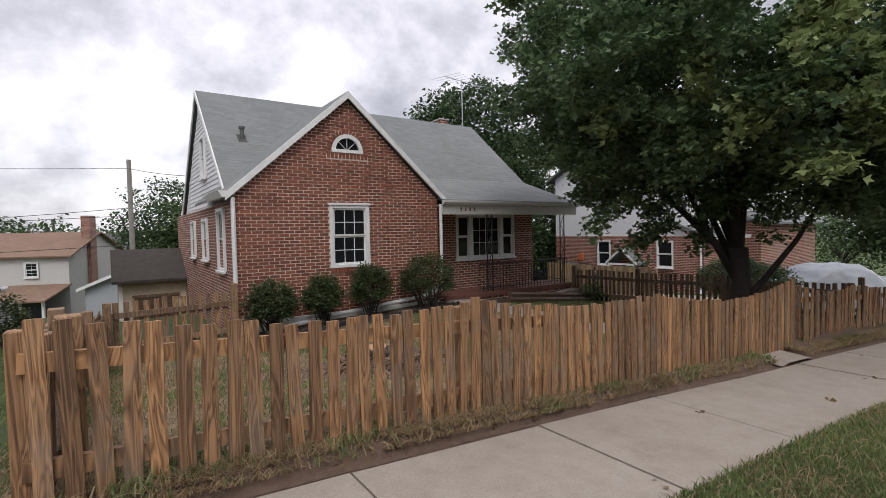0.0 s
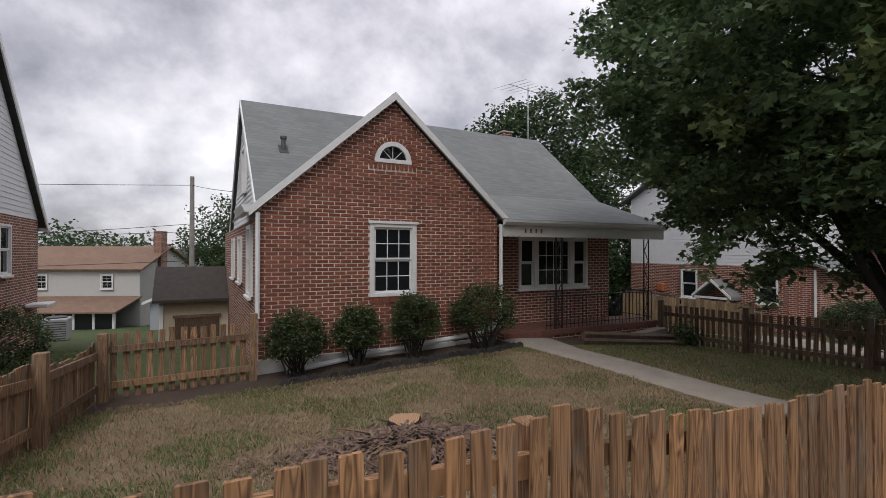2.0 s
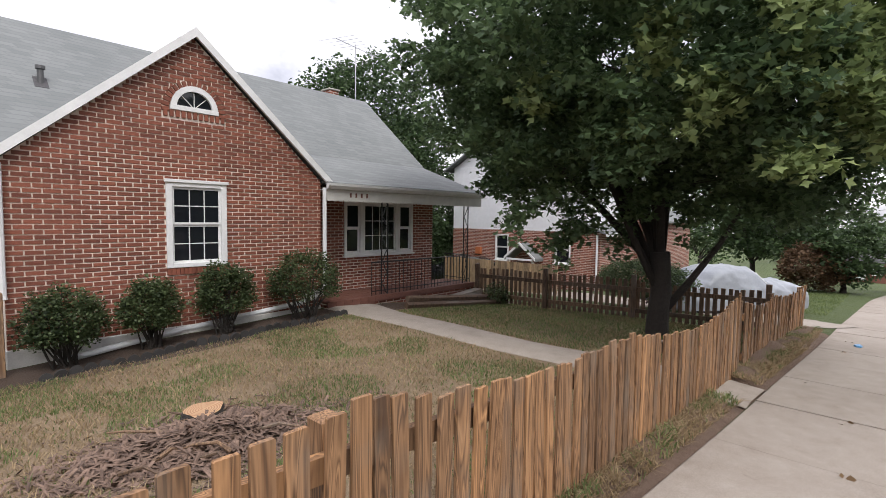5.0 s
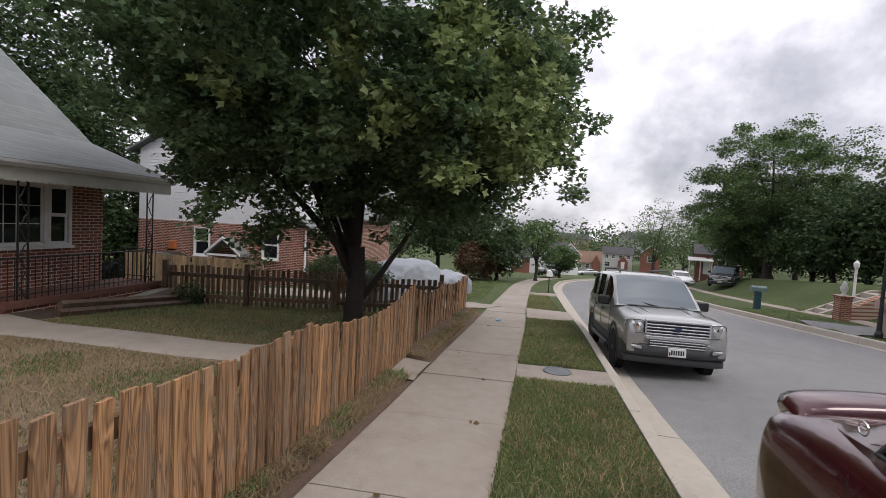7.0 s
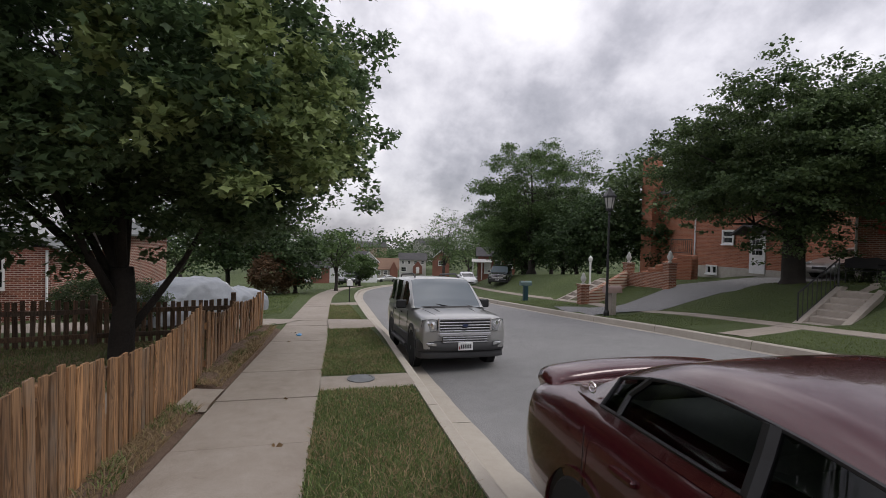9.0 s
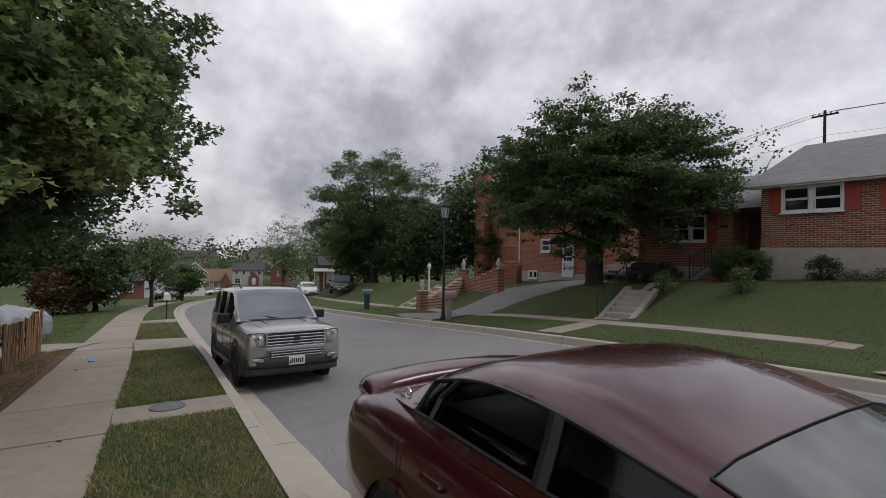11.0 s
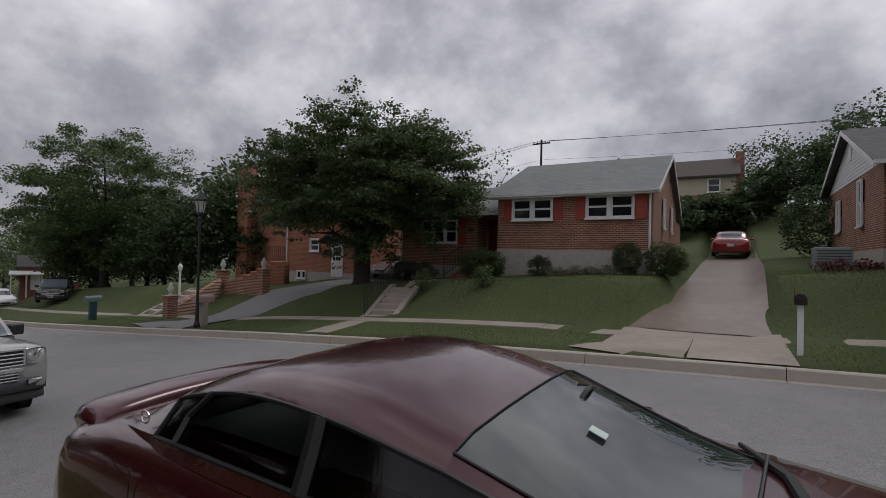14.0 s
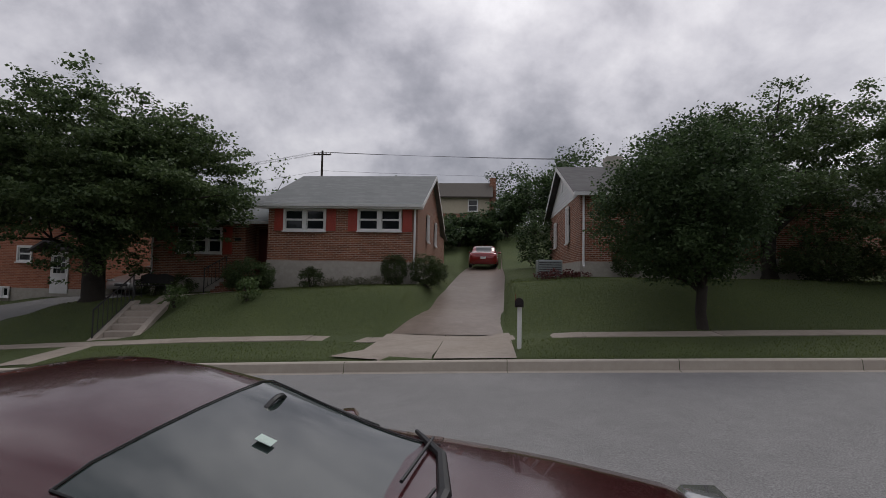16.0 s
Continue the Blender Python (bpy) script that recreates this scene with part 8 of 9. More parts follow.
# ---- trees farther off ----
def far_tree(label, x, y, h, r, seed, mat=None, z=None, n=150, per=30, leaf=0.3, low=0.22):
    z = ground_z(x, y) if z is None else z
    return tree("tree", label, x, y, z, h * low, max(0.12, h * 0.02), [(x, y, z + h * (0.5 + low / 2), r, r, h * (0.5 - low / 2)), (x + r * 0.35, y - r * 0.3, z + h * 0.42, r * 0.75, r * 0.75, h * 0.22)], n, per, leaf, mat or M_LEAF_B, seed, spread=r * 0.13, limbs=7, shell=0.35, gaps=0.1)


far_tree("tall leafy tree behind the brick house", 18.8, 23.8, 13.3, 4.2, 201, n=460, per=70, leaf=0.22)
far_tree("dark tree between the houses", 16.9, 20.6, 8.0, 3.0, 202, n=320, per=60, leaf=0.17, low=0.02)
far_tree("dark tree behind the porch corner", 14.2, 17.6, 5.5, 1.9, 206, n=260, per=60, leaf=0.125, low=0.02)
far_tree("dark dense tree beyond the side drive", 20.4, 19.7, 8.5, 2.3, 207, n=240, per=50, leaf=0.15, low=0.02)
shrub("bush", "dark overgrown bush at the end of the side drive", 19.1, 18.4, ground_z(19.1, 18.4), 1.5, 1.2, 1.3, 240, 26, 0.09, M_LEAF_B, 208, trimmed=0.1)
far_tree("dark tree behind the next house", 15.0, 27.0, 9.0, 3.2, 203, n=260, per=60, leaf=0.19, low=0.1)
far_tree("leafy tree beyond the shed", 4.6, 40, 9.0, 4.2, 204, n=320, per=60, leaf=0.2)
far_tree("brownish tree behind the house", 6.5, 36, 8.5, 3.5, 205, mat=M_LEAF_C, n=240, per=55, leaf=0.22)
for i, (x, y, h, r) in enumerate(((-22, 70, 9, 6), (-13, 74, 9.5, 6), (-4, 78, 9, 7), (5, 72, 9, 6), (14, 66, 10, 6), (24, 60, 11, 6), (34, 50, 12, 6))):
    far_tree("distant broad-leaved tree beyond the gardens", x, y, h, r, 210 + i, n=200, per=26, leaf=0.46, low=0.03)
# along the street towards the bend
far_tree("tree with reddish bush before it at the far pavement", 36.5, 7.5, 7.5, 3.6, 221, n=240, leaf=0.28)
shrub("bush", "large reddish brown bush beside the far pavement", 33.5, 4.2, ground_z(33.5, 4.2), 1.9, 1.6, 1.3, 220, 24, 0.16, leaves("reddish_leaves", (0.07, 0.04, 0.025), (0.18, 0.11, 0.06)), 222, trimmed=0.2)
far_tree("dark tree beside the reddish bush", 33.5, 2.9, 4.4, 1.7, 226, n=160, leaf=0.2, low=0.1)
far_tree("slender pale tree in the verge", 38, 0.2, 4.7, 1.5, 223, mat=M_LEAF_C, n=120, per=26, leaf=0.16, low=0.3)
far_tree("leafy tree at the bend", 52, -2.6, 3.4, 1.7, 224, mat=M_LEAF_C, n=160, leaf=0.2)
M_BRICKFAR = plain("dull_red_brick", (0.20, 0.085, 0.06), 0.85, vary=0.25, scale=0.6)
small_house("low brick house by the far pavement", 75, 3.1, ground_z(75, 3.1), 6, 6, 2.5, 1.2, -88, M_BRICKFAR, M_SHINGLE_DARK, [(-2.2, 0.9, 0.9, 1.2), (0.9, 0.9, 0.9, 1.2)], (-0.6, 0.2))
small_house("white gabled house behind the low brick house", 85, -1.2, ground_z(85, -1.2) + 0.2, 4.2, 6, 3.0, 1.7, -86, M_SIDING, M_SHINGLE_DARK, [(-0.5, 2.2, 0.9, 1.1)], None, "y")
small_house("white gabled house at the bend", 90, -7.0, ground_z(90, -7.0) + 0.6, 3.8, 6, 3.2, 1.9, -70, M_SIDING, M_SHINGLE_DARK, [(-1.2, 1.0, 0.9, 1.2)], None, "y")
tan = small_house("tan-roofed house with steep gable", 115, -13.6, ground_z(115, -13.6) + 0.9, 5.6, 4.6, 2.0, 2.5, -97, M_STUCCO, M_SHINGLE_TAN, [(-2.2, 0.6, 1.0, 1.1), (-0.6, 0.6, 1.0, 1.1)], None)
part("cross_gable", prism(bmesh.new(), [(0.9, 0), (2.7, 0), (2.7, 2.0), (1.8, 3.9), (0.9, 2.0)], "y", -0.9, 0.3), M_BRICKFAR, tan)
pale = small_house("pale two-storey house with brick entrance gable", 150, -26.5, ground_z(150, -26.5) + 2.0, 8.4, 5, 4.4, 2.0, -100, M_PALE, M_SHINGLE_DARK, [(-3.5, 2.9, 1.0, 1.2), (-1.6, 2.9, 1.0, 1.2), (0.4, 2.9, 1.0, 1.2), (2.6, 2.9, 1.0, 1.2), (-3.6, 0.5, 1.7, 1.5)])
part("entrance_gable", prism(bmesh.new(), [(0.2, 0), (3.0, 0), (3.0, 2.2), (1.6, 3.9), (0.2, 2.2)], "y", -1.1, 0.2), M_BRICKFAR, pale)
part("door", boxed(1.1, 2.1, -1.16, -1.09, 0.1, 2.1), M_WHITE, pale)
small_house("brick house with pointed gable and pale window", 140, -33.2, ground_z(140, -33.2) + 3.0, 5.0, 5, 3.5, 2.4, -103, M_BRICKFAR, M_SHINGLE_DARK, [(-0.8, 1.3, 1.6, 1.5)], None, "y")
porched = small_house("brick house with white porch among trees", 75, -26.4, ground_z(75, -26.4) + 0.4, 6.0, 5, 3.2, 1.3, -108, M_BRICKFAR, M_SHINGLE_DARK, [(-0.2, 1.2, 1.0, 1.3), (1.7, 1.2, 1.0, 1.3)], (-2.0, 0.2))
slab_roof(porched, [(-2.6, 2.25), (0, 2.6)], "x", -4.0, -0.8, 0.12, M_PALE, "porch_roof")
for u in (-3.8, -2.4, -1.0):
    part("porch_post", boxed(u - 0.07, u + 0.07, -2.45, -2.3, -0.6, 2.2), M_PALE, porched)
small_house("far house among the trees on the hill", 190, -42, ground_z(190, -42) + 7, 10, 8, 5, 2, -76, M_PALE, M_SHINGLE_DARK, [(-3, 3, 1, 1.3), (1, 3, 1, 1.3)])
small_house("far brick house high on the hill", 185, -18, ground_z(185, -18) + 5.5, 10, 8, 5, 2, -80, M_BRICKWALL, M_SHINGLE_DARK, [(-3, 3, 1, 1.3), (1, 3, 1, 1.3)])
for i, (x, y, h, r, m) in enumerate(((30, -21, 9, 4, 1), (34, -25, 10, 4.5, 0), (47, -22, 10, 5, 1), (52, -19, 8, 4, 0), (58, -24, 11, 5, 1), (64, -27, 10, 4, 0), (72, -30, 13, 6, 1), (80, -34, 14, 6, 0), (28.5, -20, 7, 3, 1), (26, -25, 9, 4, 1), (95, -30, 14, 6, 1), (168, -14, 13, 8, 0), (170, -28, 14.5, 8, 1), (172, -40, 17, 7, 1), (166, -50, 20, 8, 0), (172, -3, 13.5, 8, 1), (150, 6, 11, 7, 1), (100, 6, 9, 6, 1), (74, 10, 9, 5, 0), (58, 16, 10, 5, 1), (44, 20, 10, 5, 0), (112, -38, 15, 7, 1), (120, -29, 18.5, 5.2, 0), (125, 0, 10, 7, 0))):
    far_tree("leafy tree down the street", x, y, h, r, 240 + i, mat=(M_LEAF_C, M_LEAF_D)[m], n=150, per=30 if x < 75 else 24, leaf=0.28 if x < 75 else (0.34 if x < 140 else 0.45))
for i, (x, y, h, r) in enumerate(((34, -17.5, 6.0, 2.8), (30.5, -17.2, 5.5, 2.4), (38, -18.5, 6.5, 3.0), (27.6, -19.6, 4.5, 1.8), (43, -17, 5.5, 2.8))):
    far_tree("dense dark tree at the lawn's edge", x, y, h, r, 310 + i, n=210, per=40, leaf=0.2, low=0.03)
far_tree("small dark tree behind the roof", 13.6, -52, 6.0, 1.2, 270, n=60, leaf=0.3)
far_tree("small dark tree behind the roof", 11.2, -52, 6.6, 1.4, 271, n=60, leaf=0.3)
for i, (x, y, h, r) in enumerate(((-3.2, -39, 5.0, 2.4), (2.9, -35.5, 2.6, 1.8), (1.0, -37, 3.0, 1.8), (-0.8, -38.5, 3.2, 1.7), (4.2, -33, 2.4, 1.5), (-6.5, -40, 6.0, 3.0), (-8, -44, 8, 4), (-14, -42, 8.5, 4), (-3, -55, 7, 4), (-12, -34, 6, 3.4), (-20, -38, 9, 5), (-28, -34, 9, 5), (-22, -16, 8, 4))):
    far_tree("leafy tree on the hill behind the houses", x, y, h, r, 280 + i, n=150, per=26, leaf=0.24, low=0.12)
far_tree("bare-edged tree behind the rancher", 14.5, -27, 7.5, 2.6, 295, mat=M_LEAF_C, n=60, per=12, leaf=0.2)


def far_woods():
    rng = np.random.default_rng(77)
    cents = []
    for a in np.linspace(0, 2 * np.pi, 240):
        dist = 170 + 60 * rng.random()
        x, y = 20 + dist * math.cos(a), dist * math.sin(a)
        z = ground_z(x, y)
        top = 9 + 6 * rng.random() + (9 if 0.05 < a < 0.9 else (3 if a < 0.06 or a > 5.2 else 0))
        for k in range(14):
            cents.append((x + rng.normal(0, 5), y + rng.normal(0, 5), z + top * (0.15 + 0.85 * rng.random())))
    ob = leaf_cloud("far_woods", cents, 24, 2.4, 1.15, M_LEAF_B, None, rng, 0.6)
    tagged(ob, "dark belt of distant woods on the horizon", "woods", kind="stuff")


far_woods()
# ---- front garden ----
strip_path("garden_walk", "pale concrete walk from the porch step towards the gate", [(7.1, 9.48, 1.25), (6.98, 8.2, 0.95), (7.05, 5.5, 0.95), (7.2, 3.9, 0.95), (7.2, 2.9, 0.95), (7.18, 2.43, 0.95)], M_CONCRETE, 0.035)
strip_path("verge_slab", "concrete slab across the verge with a round cover", [(7.85, kerb_n(7.85), 0.86), (7.85, kerb_n(7.85) + 1.24, 0.86)], M_CONCRETE, 0.03)
strip_path("verge_drive", "concrete driveway crossing the verge", [(15.2, kerb_n(15.2), 2.6), (15.2, kerb_n(15.2) + 1.24, 2.6)], M_CONCRETE, 0.03)
strip_path("side_drive", "concrete driveway beside the fence", [(15.4, kerb_n(15.2) + 2.46, 2.6), (16.6, 5.0, 2.6), (16.9, 14.0, 2.6)], M_CONCRETE, 0.012, 0.02)
strip_path("verge_drive_far", "concrete driveway crossing farther down", [(24.0, kerb_n(24.0), 2.4), (24.0, kerb_n(24.0) + 1.24, 2.4)], M_CONCRETE, 0.03)
cover_plate = empty("manhole_cover", "round grey iron meter cover set in concrete", "manhole cover", Matrix.Translation((7.85, 0.72, base(7.85) + 0.018)))
part("ring", lathe(bmesh.new(), [(0.19, 0), (0.19, 0.012), (0.165, 0.012), (0.165, 0.004)], 28), plain("worn_iron", (0.16, 0.17, 0.175), 0.55, 0.5, vary=0.3), cover_plate)
part("lid", lathe(bmesh.new(), [(0.16, 0), (0.16, 0.010), (0.02, 0.012), (0.0, 0.012)], 28), plain("worn_iron", (0.16, 0.17, 0.175), 0.55, 0.5), cover_plate)
litter = empty("litter", "crumpled blue plastic wrapper on the pavement", "litter")
bm = bmesh.new()
bmesh.ops.create_icosphere(bm, subdivisions=2, radius=0.06)
for v in bm.verts:
    v.co = Vector((v.co.x * 1.5, v.co.y, v.co.z * 0.5)) * (1 + 0.5 * noise.noise(v.co * 30)) + Vector((12.6, 1.75, base(12.6) + 0.02))
part("wrapper", bm, plain("blue_plastic", (0.05, 0.25, 0.5), 0.3), litter)

def fence_soil(x0, x1):
    """Loose soil heaped along the foot of the picket fence, from the pavement's edge."""
    n, cols = int((x1 - x0) / 0.1), 9
    verts, faces = [], []
    for i in range(n + 1):
        x = x0 + (x1 - x0) * i / n
        ya = kerb_n(x) + 2.41 + 0.03 * noise.noise((x * 2.1, 0.3, 1.0))
        for j in range(cols):
            t = j / (cols - 1)
            y = ya + (2.98 - ya) * t
            h = (0.03 + 0.10 * smooth_step(3.0, 6.5, x)) * smooth_step(0.0, 0.55, t) * (1 - 0.9 * smooth_step(0.75, 1.0, t)) * (0.8 + 0.8 * noise.noise((x * 1.7, y * 3.0, 4.0)))
            h *= smooth_step(0.0, 0.25, x - x0) * smooth_step(0.0, 0.25, x1 - x)
            verts.append((x, y, ground_z(x, y) + 0.006 + h + 0.012 * noise.noise((x * 9, y * 9, 2.0)) * min(1, 4 * t)))
    for i in range(n):
        for j in range(cols - 1):
            a = i * cols + j
            faces.append((a, a + cols, a + cols + 1, a + 1))
    ob = sheet("soil_strip", verts, faces, M_DIRT)
    for p in ob.data.polygons:
        p.use_smooth = True
    return tagged(ob, label="loose brown soil along the foot of the fence", kind="structure")


fence_soil(-0.9, 6.70)
fence_soil(7.66, 14.0)

# the stump in its litter of roots and bark
ST = Vector((2.64, 5.47, ground_z(2.64, 5.47)))
stump = empty("tree_stump", "freshly sawn tree stump with pale cut top", "stump", Matrix.Translation(ST) @ Matrix.Diagonal((0.86, 0.86, 0.86, 1)))
bm = bmesh.new()
rings = []
for r, z in ((0.30, -0.05), (0.25, 0.04), (0.19, 0.12), (0.17, 0.19), (0.165, 0.20)):
    rings.append([bm.verts.new((r * (1 + 0.10 * math.sin(3 * a + 1) + 0.06 * math.sin(5 * a)) * math.cos(a), r * (1 + 0.10 * math.sin(3 * a + 1) + 0.06 * math.sin(5 * a)) * math.sin(a), z + (0.012 * math.cos(a - 0.6) if z > 0.1 else 0))) for a in (2 * math.pi * i / 26 for i in range(26))])
for a, b in zip(rings, rings[1:]):
    for i in range(26):
        j = (i + 1) % 26
        bm.faces.new((a[i], a[j], b[j], b[i]))
part("bark", bm, M_BARK, stump, smooth=True)


def cut_wood(nt, bsdf):
    v = coords(nt)
    w = node(nt, "ShaderNodeTexWave", Scale=14.0, Distortion=2.0, Detail=2.0)
    w.wave_type, w.rings_direction = "RINGS", "Z"
    nt.links.new(v, w.inputs["Vector"])
    c = ramp_of(nt, w.outputs["Fac"], [(0.2, (0.29, 0.16, 0.085)), (0.7, (0.43, 0.27, 0.15))])
    c = mixed(nt, c, (0.36, 0.18, 0.08), ramp_of(nt, noise_of(nt, v, 6, 3), [(0.5, (0, 0, 0)), (0.8, (0.7, 0.7, 0.7))]))
    nt.links.new(c, bsdf.inputs["Base Color"])
    bsdf.inputs["Roughness"].default_value = 0.8


M_CUT = material("sawn_wood", cut_wood)
bm = bmesh.new()
bm.faces.new([bm.verts.new((0.164 * (1 + 0.10 * math.sin(3 * a + 1) + 0.06 * math.sin(5 * a)) * math.cos(a), 0.164 * (1 + 0.10 * math.sin(3 * a + 1) + 0.06 * math.sin(5 * a)) * math.sin(a), 0.203 + 0.012 * math.cos(a - 0.6))) for a in (2 * math.pi * i / 26 for i in range(26))])
part("sawn_top", bm, M_CUT, stump, "pale sawn top with rings")
rng = np.random.default_rng(5)
M_CHIP = pieces("wood_chips", (0.055, 0.034, 0.025), (0.25, 0.165, 0.12), per_object=False)
verts, faces = [], []
for i in range(5600):
    a, r = rng.uniform(0, 2 * np.pi), abs(rng.normal(0, 0.45))
    x, y = ST.x - 0.12 + r * math.cos(a) * 1.25, ST.y - 0.28 + r * math.sin(a) * 0.85
    z = ground_z(x, y) + (0.15 * math.exp(-(r / 0.5) ** 2) + 0.05 * noise.noise((x * 4, y * 4, 0))) * rng.uniform(0.3, 1.0)
    l, w, yaw, tl = rng.uniform(0.02, 0.10), rng.uniform(0.004, 0.014), rng.uniform(0, np.pi), rng.normal(0, 0.35)
    d = np.array([math.cos(yaw) * math.cos(tl), math.sin(yaw) * math.cos(tl), math.sin(tl)]) * l
    s = np.array([-math.sin(yaw), math.cos(yaw), 0.2]) * w
    p = np.array([x, y, z])
    k = len(verts)
    verts += [tuple(p - d - s), tuple(p + d - s), tuple(p + d + s), tuple(p - d + s), tuple(p + d * 0.2 + np.array([0, 0, w]))]
    faces += [(k, k + 1, k + 4), (k + 1, k + 2, k + 4), (k + 2, k + 3, k + 4), (k + 3, k, k + 4)]
tagged(sheet("bark_litter", verts, faces, M_CHIP), "heap of bark chips and shredded roots round the stump", "bark litter", kind="stuff")
for i in range(16):
    a = rng.uniform(0, 2 * np.pi)
    p = Vector((ST.x - 0.15 + rng.normal(0, 0.4), ST.y - 0.35 + rng.normal(0, 0.25), 0))
    p.z = ground_z(p.x, p.y) + 0.06
    l = rng.uniform(0.2, 0.55)
    q = p + Vector((math.cos(a) * l, math.sin(a) * l, rng.uniform(-0.03, 0.08)))
    root = empty("root", "torn grey tree root lying on the ground", "root", group="torn roots round the stump")
    part("wood", pipe(bmesh.new(), [p, p.lerp(q, 0.35) + Vector((0.03, 0.02, 0.04)), p.lerp(q, 0.7) + Vector((-0.02, 0.03, 0.03)), q], [0.016, 0.013, 0.009, 0.004], 6), M_FENCE_OLD, root)

# landscape timbers and ramp beside the porch
for i, (a, b) in enumerate((((7.9, 8.72), (11.0, 8.62)), ((8.15, 8.95), (10.9, 8.9)))):
    t = empty("landscape_timber", "rough dark landscape timber edging the porch bed", "timber", group="landscape timbers")
    za, zb = ground_z(*a) + 0.02 + 0.1 * i, ground_z(*b) + 0.02 + 0.1 * i
    part("beam", pipe(bmesh.new(), [(a[0], a[1], za + 0.04), ((a[0] + b[0]) / 2, (a[1] + b[1]) / 2 - 0.05, (za + zb) / 2 + 0.05), (b[0], b[1], zb + 0.04)], 0.075, 6), M_FENCE_OLD, t)
part("side_ramp", prism(bmesh.new(), [(8.9, -0.35), (11.15, -0.4), (11.15, 0.03), (8.9, -0.16)], "y", 9.25, 9.51), M_STEP, porch, "pale concrete wedge before the porch")
# scalloped edging of the bed
bm_me = bpy.data.meshes.new("edging_stone")
tb = prism(bmesh.new(), [(-0.07, -0.1), (0.07, -0.1), (0.07, 0.05), (0.04, 0.085), (0, 0.1), (-0.04, 0.085), (-0.07, 0.05)], "y", -0.02, 0.02)
tb.to_mesh(bm_me)
tb.free()
bm_me.materials.append(plain("black_edging", (0.03, 0.028, 0.027), 0.7, vary=0.3))
edging = empty("bed_edging", "low scalloped dark edging stones before the bushes", "garden edging")
for i in range(30):
    x = 2.1 + i * 0.148
    ob = new("edging_stone", bm_me)
    ob.parent = edging
    ob.matrix_basis = pose(x, 8.72 + 0.06 * math.sin(i * 0.7), ground_z(x, 8.72), random.uniform(-8, 8), 0, random.uniform(-6, 6))


# ---- grass ----
def blades(name, label, n, region, height, width, mat, seed, keep=None, lift=0.0, lean=0.45):
    """Grass: n bent blades in the box (x0, x1, y0, y1); keep(x, y) thins them out."""
    rng = np.random.default_rng(seed)
    x0, x1, y0, y1 = region
    pts = []
    while len(pts) < n:
        for x, y in zip(rng.uniform(x0, x1, 4000), rng.uniform(y0, y1, 4000)):
            if keep is None or rng.random() < keep(x, y):
                pts.append((x, y, ground_z(x, y) + (0.05 * noise.noise((x * 0.35, y * 0.35, 0.0)) if y > kerb_n(x) + 3 or y < kerb_s(x) - 3 else 0) + lift))
            if len(pts) >= n:
                break
    p = np.array(pts)
    yaw = rng.uniform(0, 2 * np.pi, n)
    h = height * rng.uniform(0.45, 1.25, n)
    w = width * rng.uniform(0.7, 1.3, n)
    ln = rng.normal(0, lean, (n, 2)) * h[:, None]
    s = np.stack([np.cos(yaw) * w, np.sin(yaw) * w, np.zeros(n)], 1)
    mid = p + np.stack([ln[:, 0] * 0.35, ln[:, 1] * 0.35, h * 0.6], 1)
    tip = p + np.stack([ln[:, 0], ln[:, 1], h * rng.uniform(0.75, 1.0, n)], 1)
    verts = np.stack([p - s, p + s, mid + s * 0.7, mid - s * 0.7, tip], 1).reshape(-1, 3)
    me = bpy.data.meshes.new(name)
    me.vertices.add(n * 5)
    me.vertices.foreach_set("co", verts.astype(np.float32).ravel())
    loops = (np.arange(n)[:, None] * 5 + np.array([0, 1, 2, 3, 3, 2, 4])).ravel()
    me.loops.add(len(loops))
    me.loops.foreach_set("vertex_index", loops.astype(np.int32))
    st = np.concatenate([[0], np.cumsum(np.tile([4, 3], n))[:-1]])
    me.polygons.add(2 * n)
    me.polygons.foreach_set("loop_start", st.astype(np.int32))
    me.update(calc_edges=True)
    me.validate()
    me.materials.append(mat)
    return tagged(new(name, me), label, "grass", kind="stuff")


def patch(x, y, s=1.1, o=0.0):
    return noise.noise((x * s + o, y * s, o))


def verge_keep(x, y):
    d = y - kerb_n(x)
    if not 0.03 < d < 1.25 or 7.42 < x < 8.28 or 13.9 < x < 16.5:
        return 0
    return (1.0 if x < 10 else 0.5) * (1.0 if x > -1 else 0.3)


def yard_keep(x, y):
    if y < 3.0 or y > 8.7 + 0.2 * patch(x, 0, 2) or (6.5 < x < 7.55 and y < 9) or math.hypot((x - 2.5) * 0.8, y - 5.15) < 0.55:
        return 0
    return 1


def walk_clear(x, y):
    return 0 if abs(x - lerp_table(y, [(2.7, 7.2), (3.9, 7.2), (5.5, 7.05), (8.2, 6.95)])) < 0.5 else 1


blades("verge_grass", "green mown grass of the verge", 58000, (-3, 24, 0.0, 1.45), 0.055, 0.0047, M_GRASS, 1, verge_keep, -0.005)
blades("verge_straw", "dry straw among the verge grass", 26000, (-3, 24, 0.0, 1.45), 0.05, 0.004, M_GRASS_DRY, 2, lambda x, y: verge_keep(x, y) * (1 if patch(x, y, 1.3, 4) > 0.0 or x < 0.8 else 0.5), 0.0, 0.9)
blades("dry_lawn_grass", "sparse yellowed grass of the front lawn", 34000, (-0.7, 7.6, 3.0, 8.9), 0.05, 0.0045, M_GRASS_DRY, 3, lambda x, y: yard_keep(x, y) * walk_clear(x, y) * (1.0 if patch(x, y) > -0.15 else 0.5), 0.0, 0.9)
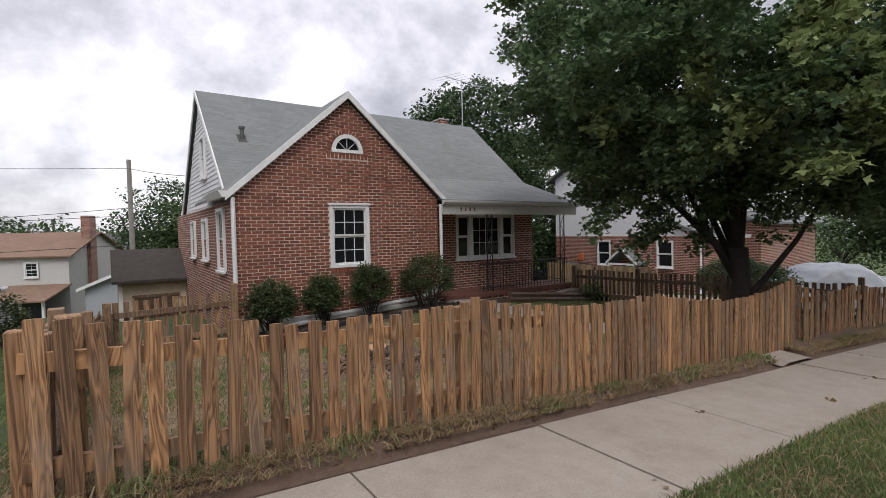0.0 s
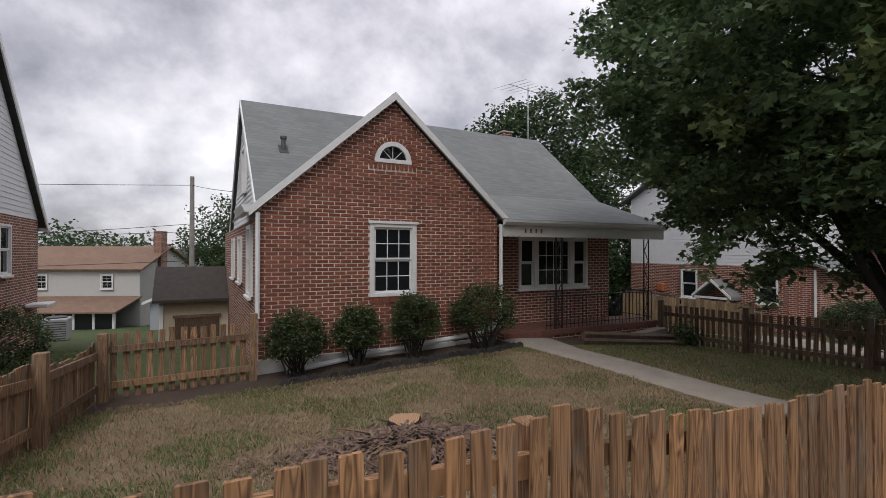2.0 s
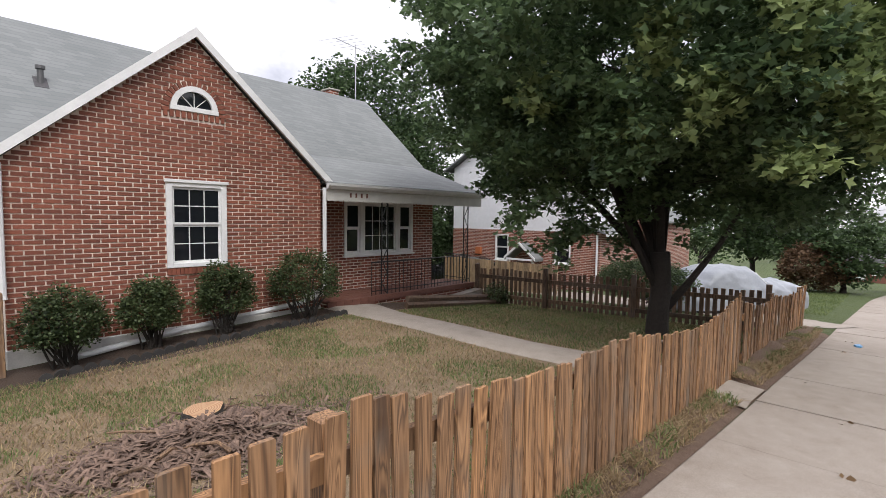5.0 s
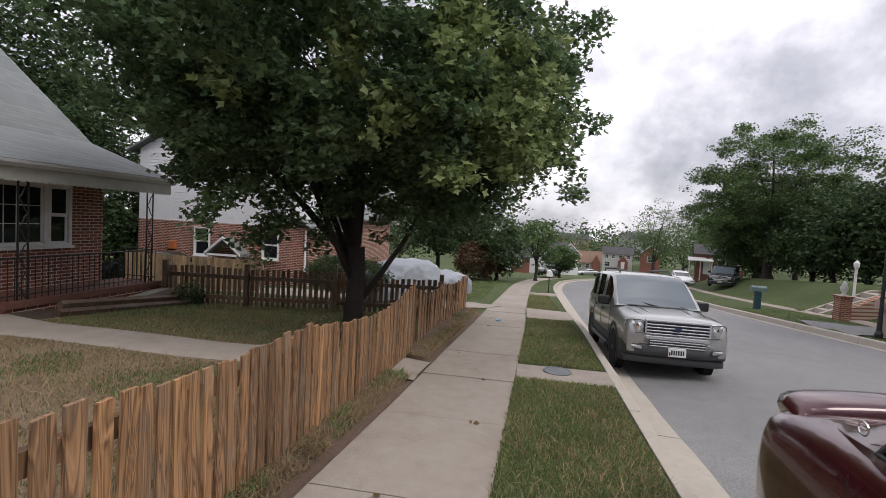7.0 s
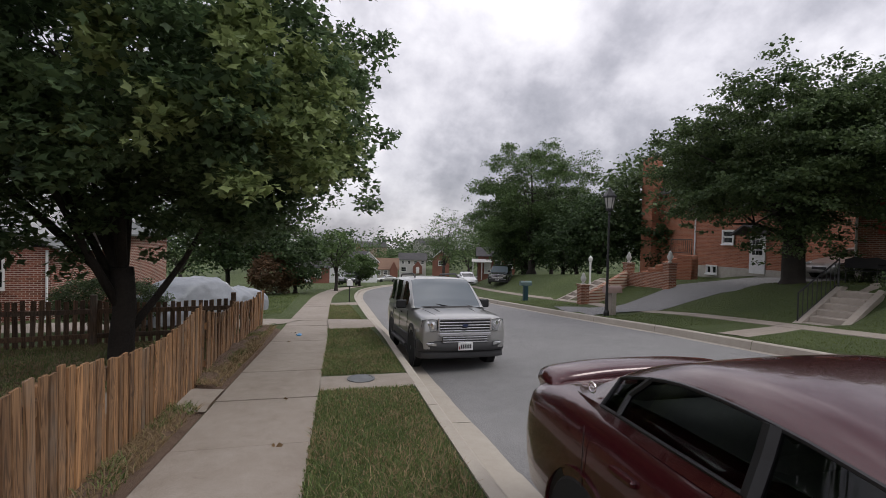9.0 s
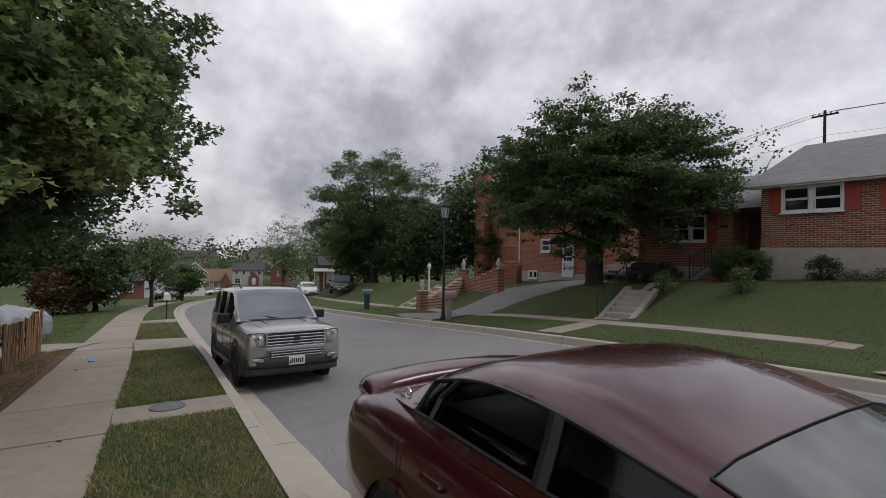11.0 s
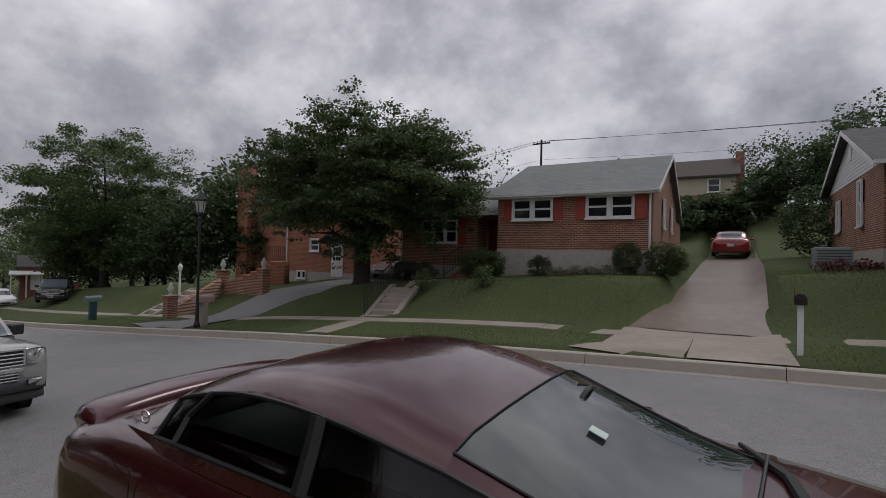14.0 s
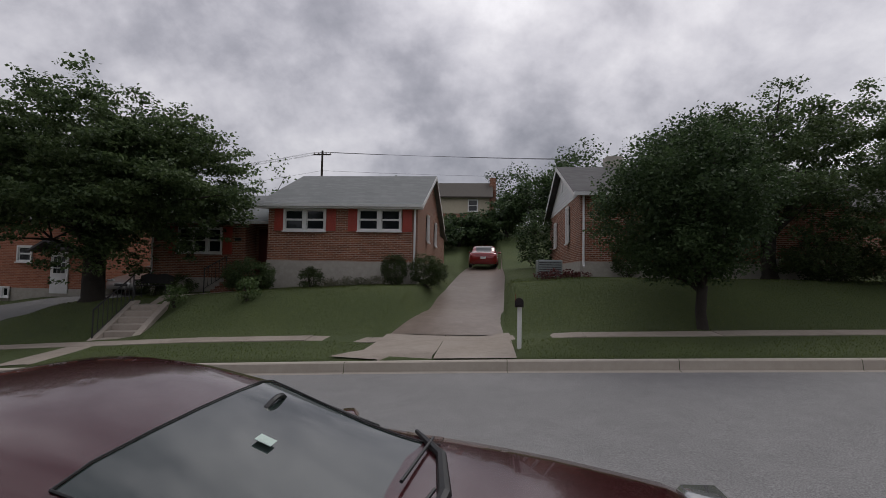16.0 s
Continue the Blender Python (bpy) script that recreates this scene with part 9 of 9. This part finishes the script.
blades("lawn_grass", "green grass patches of the front lawn", 30000, (-0.7, 7.6, 3.0, 8.9), 0.05, 0.0045, M_GRASS, 4, lambda x, y: yard_keep(x, y) * walk_clear(x, y) * (1.0 if patch(x, y, 0.9, 7) > 0.0 else 0.15))
blades("side_lawn_grass", "thin green grass under the maple", 26000, (7.0, 12.1, 2.95, 8.6), 0.05, 0.0045, M_GRASS, 5, lambda x, y: walk_clear(x, y))
blades("side_lawn_straw", "dead grass under the maple", 13000, (7.0, 12.1, 2.95, 8.6), 0.045, 0.0045, M_GRASS_DRY, 6, lambda x, y: walk_clear(x, y) * (1 if patch(x, y, 0.9, 2) > 0 else 0.2), 0.0, 0.9)
blades("fence_weeds", "dry weeds and straw along the fence foot", 26000, (-0.9, 14.0, 2.36, 3.0), 0.06, 0.004, M_GRASS_DRY, 7, lambda x, y: 0 if y < kerb_n(x) + 2.44 or 6.72 < x < 7.64 else (1.0 if patch(x, y, 2.2, 1) > -0.1 else 0.3), 0.06, 1.2)
blades("fence_grass", "green weeds along the fence foot", 3600, (-0.9, 14.0, 2.4, 3.0), 0.085, 0.005, M_GRASS, 8, lambda x, y: 0 if y < kerb_n(x) + 2.44 or 6.72 < x < 7.64 else (1.0 if patch(x, y, 1.6, 9) > 0.15 else 0.1), 0.06, 0.7)
blades("next_verge_grass", "grass of the gardens down the street", 16000, (12.6, 34, 2.6, 8.0), 0.06, 0.009, M_GRASS, 9, lambda x, y: 0 if 14.0 < x < 18.6 else 1)
blades("neighbour_grass", "grass of the garden next door", 14000, (-5, -0.8, 3.0, 16.0), 0.06, 0.007, M_GRASS, 10)


def bank_keep(x, y):
    d = kerb_s(x) - y
    if 2.05 < d < 2.83 or d < 0.05 or 10.0 < x < 11.9 and d < 6 or 15.8 < x < 19.6:
        return 0
    if -0.3 < x < 4.0 and abs(x - lerp_table(-y, [(8, 1.85), (11.2, 1.85), (14, 1.45), (20, 1.15)])) < lerp_table(-y, [(8, 2.1), (9.2, 1.65), (11.2, 1.5), (14, 1.2)]):
        return 0
    return 1


blades("bank_grass", "dense mown grass of the banks across the street", 60000, (-14, 24, -17.2, -7.8), 0.04, 0.0075, M_GRASS_BANK, 12, bank_keep, -0.005)

# fallen leaves along the fence and on the pavement
rng = np.random.default_rng(9)
cl = [(x, 2.62 + 0.25 * rng.random(), base(x) + 0.03) for x in np.linspace(-0.6, 13.5, 260)] + [(x, 1.5 + rng.random() * 0.9, base(x) + 0.012) for x in np.linspace(1, 13, 9)]
fallen = leaf_cloud("fallen_leaves", cl, 2, 0.035, 0.05, leaves("fallen_leaf_browns", (0.10, 0.06, 0.03), (0.26, 0.17, 0.09)), None, rng, 0.1, droop=0.0)
tagged(fallen, "brown fallen leaves along the fence foot", "leaves", kind="stuff")
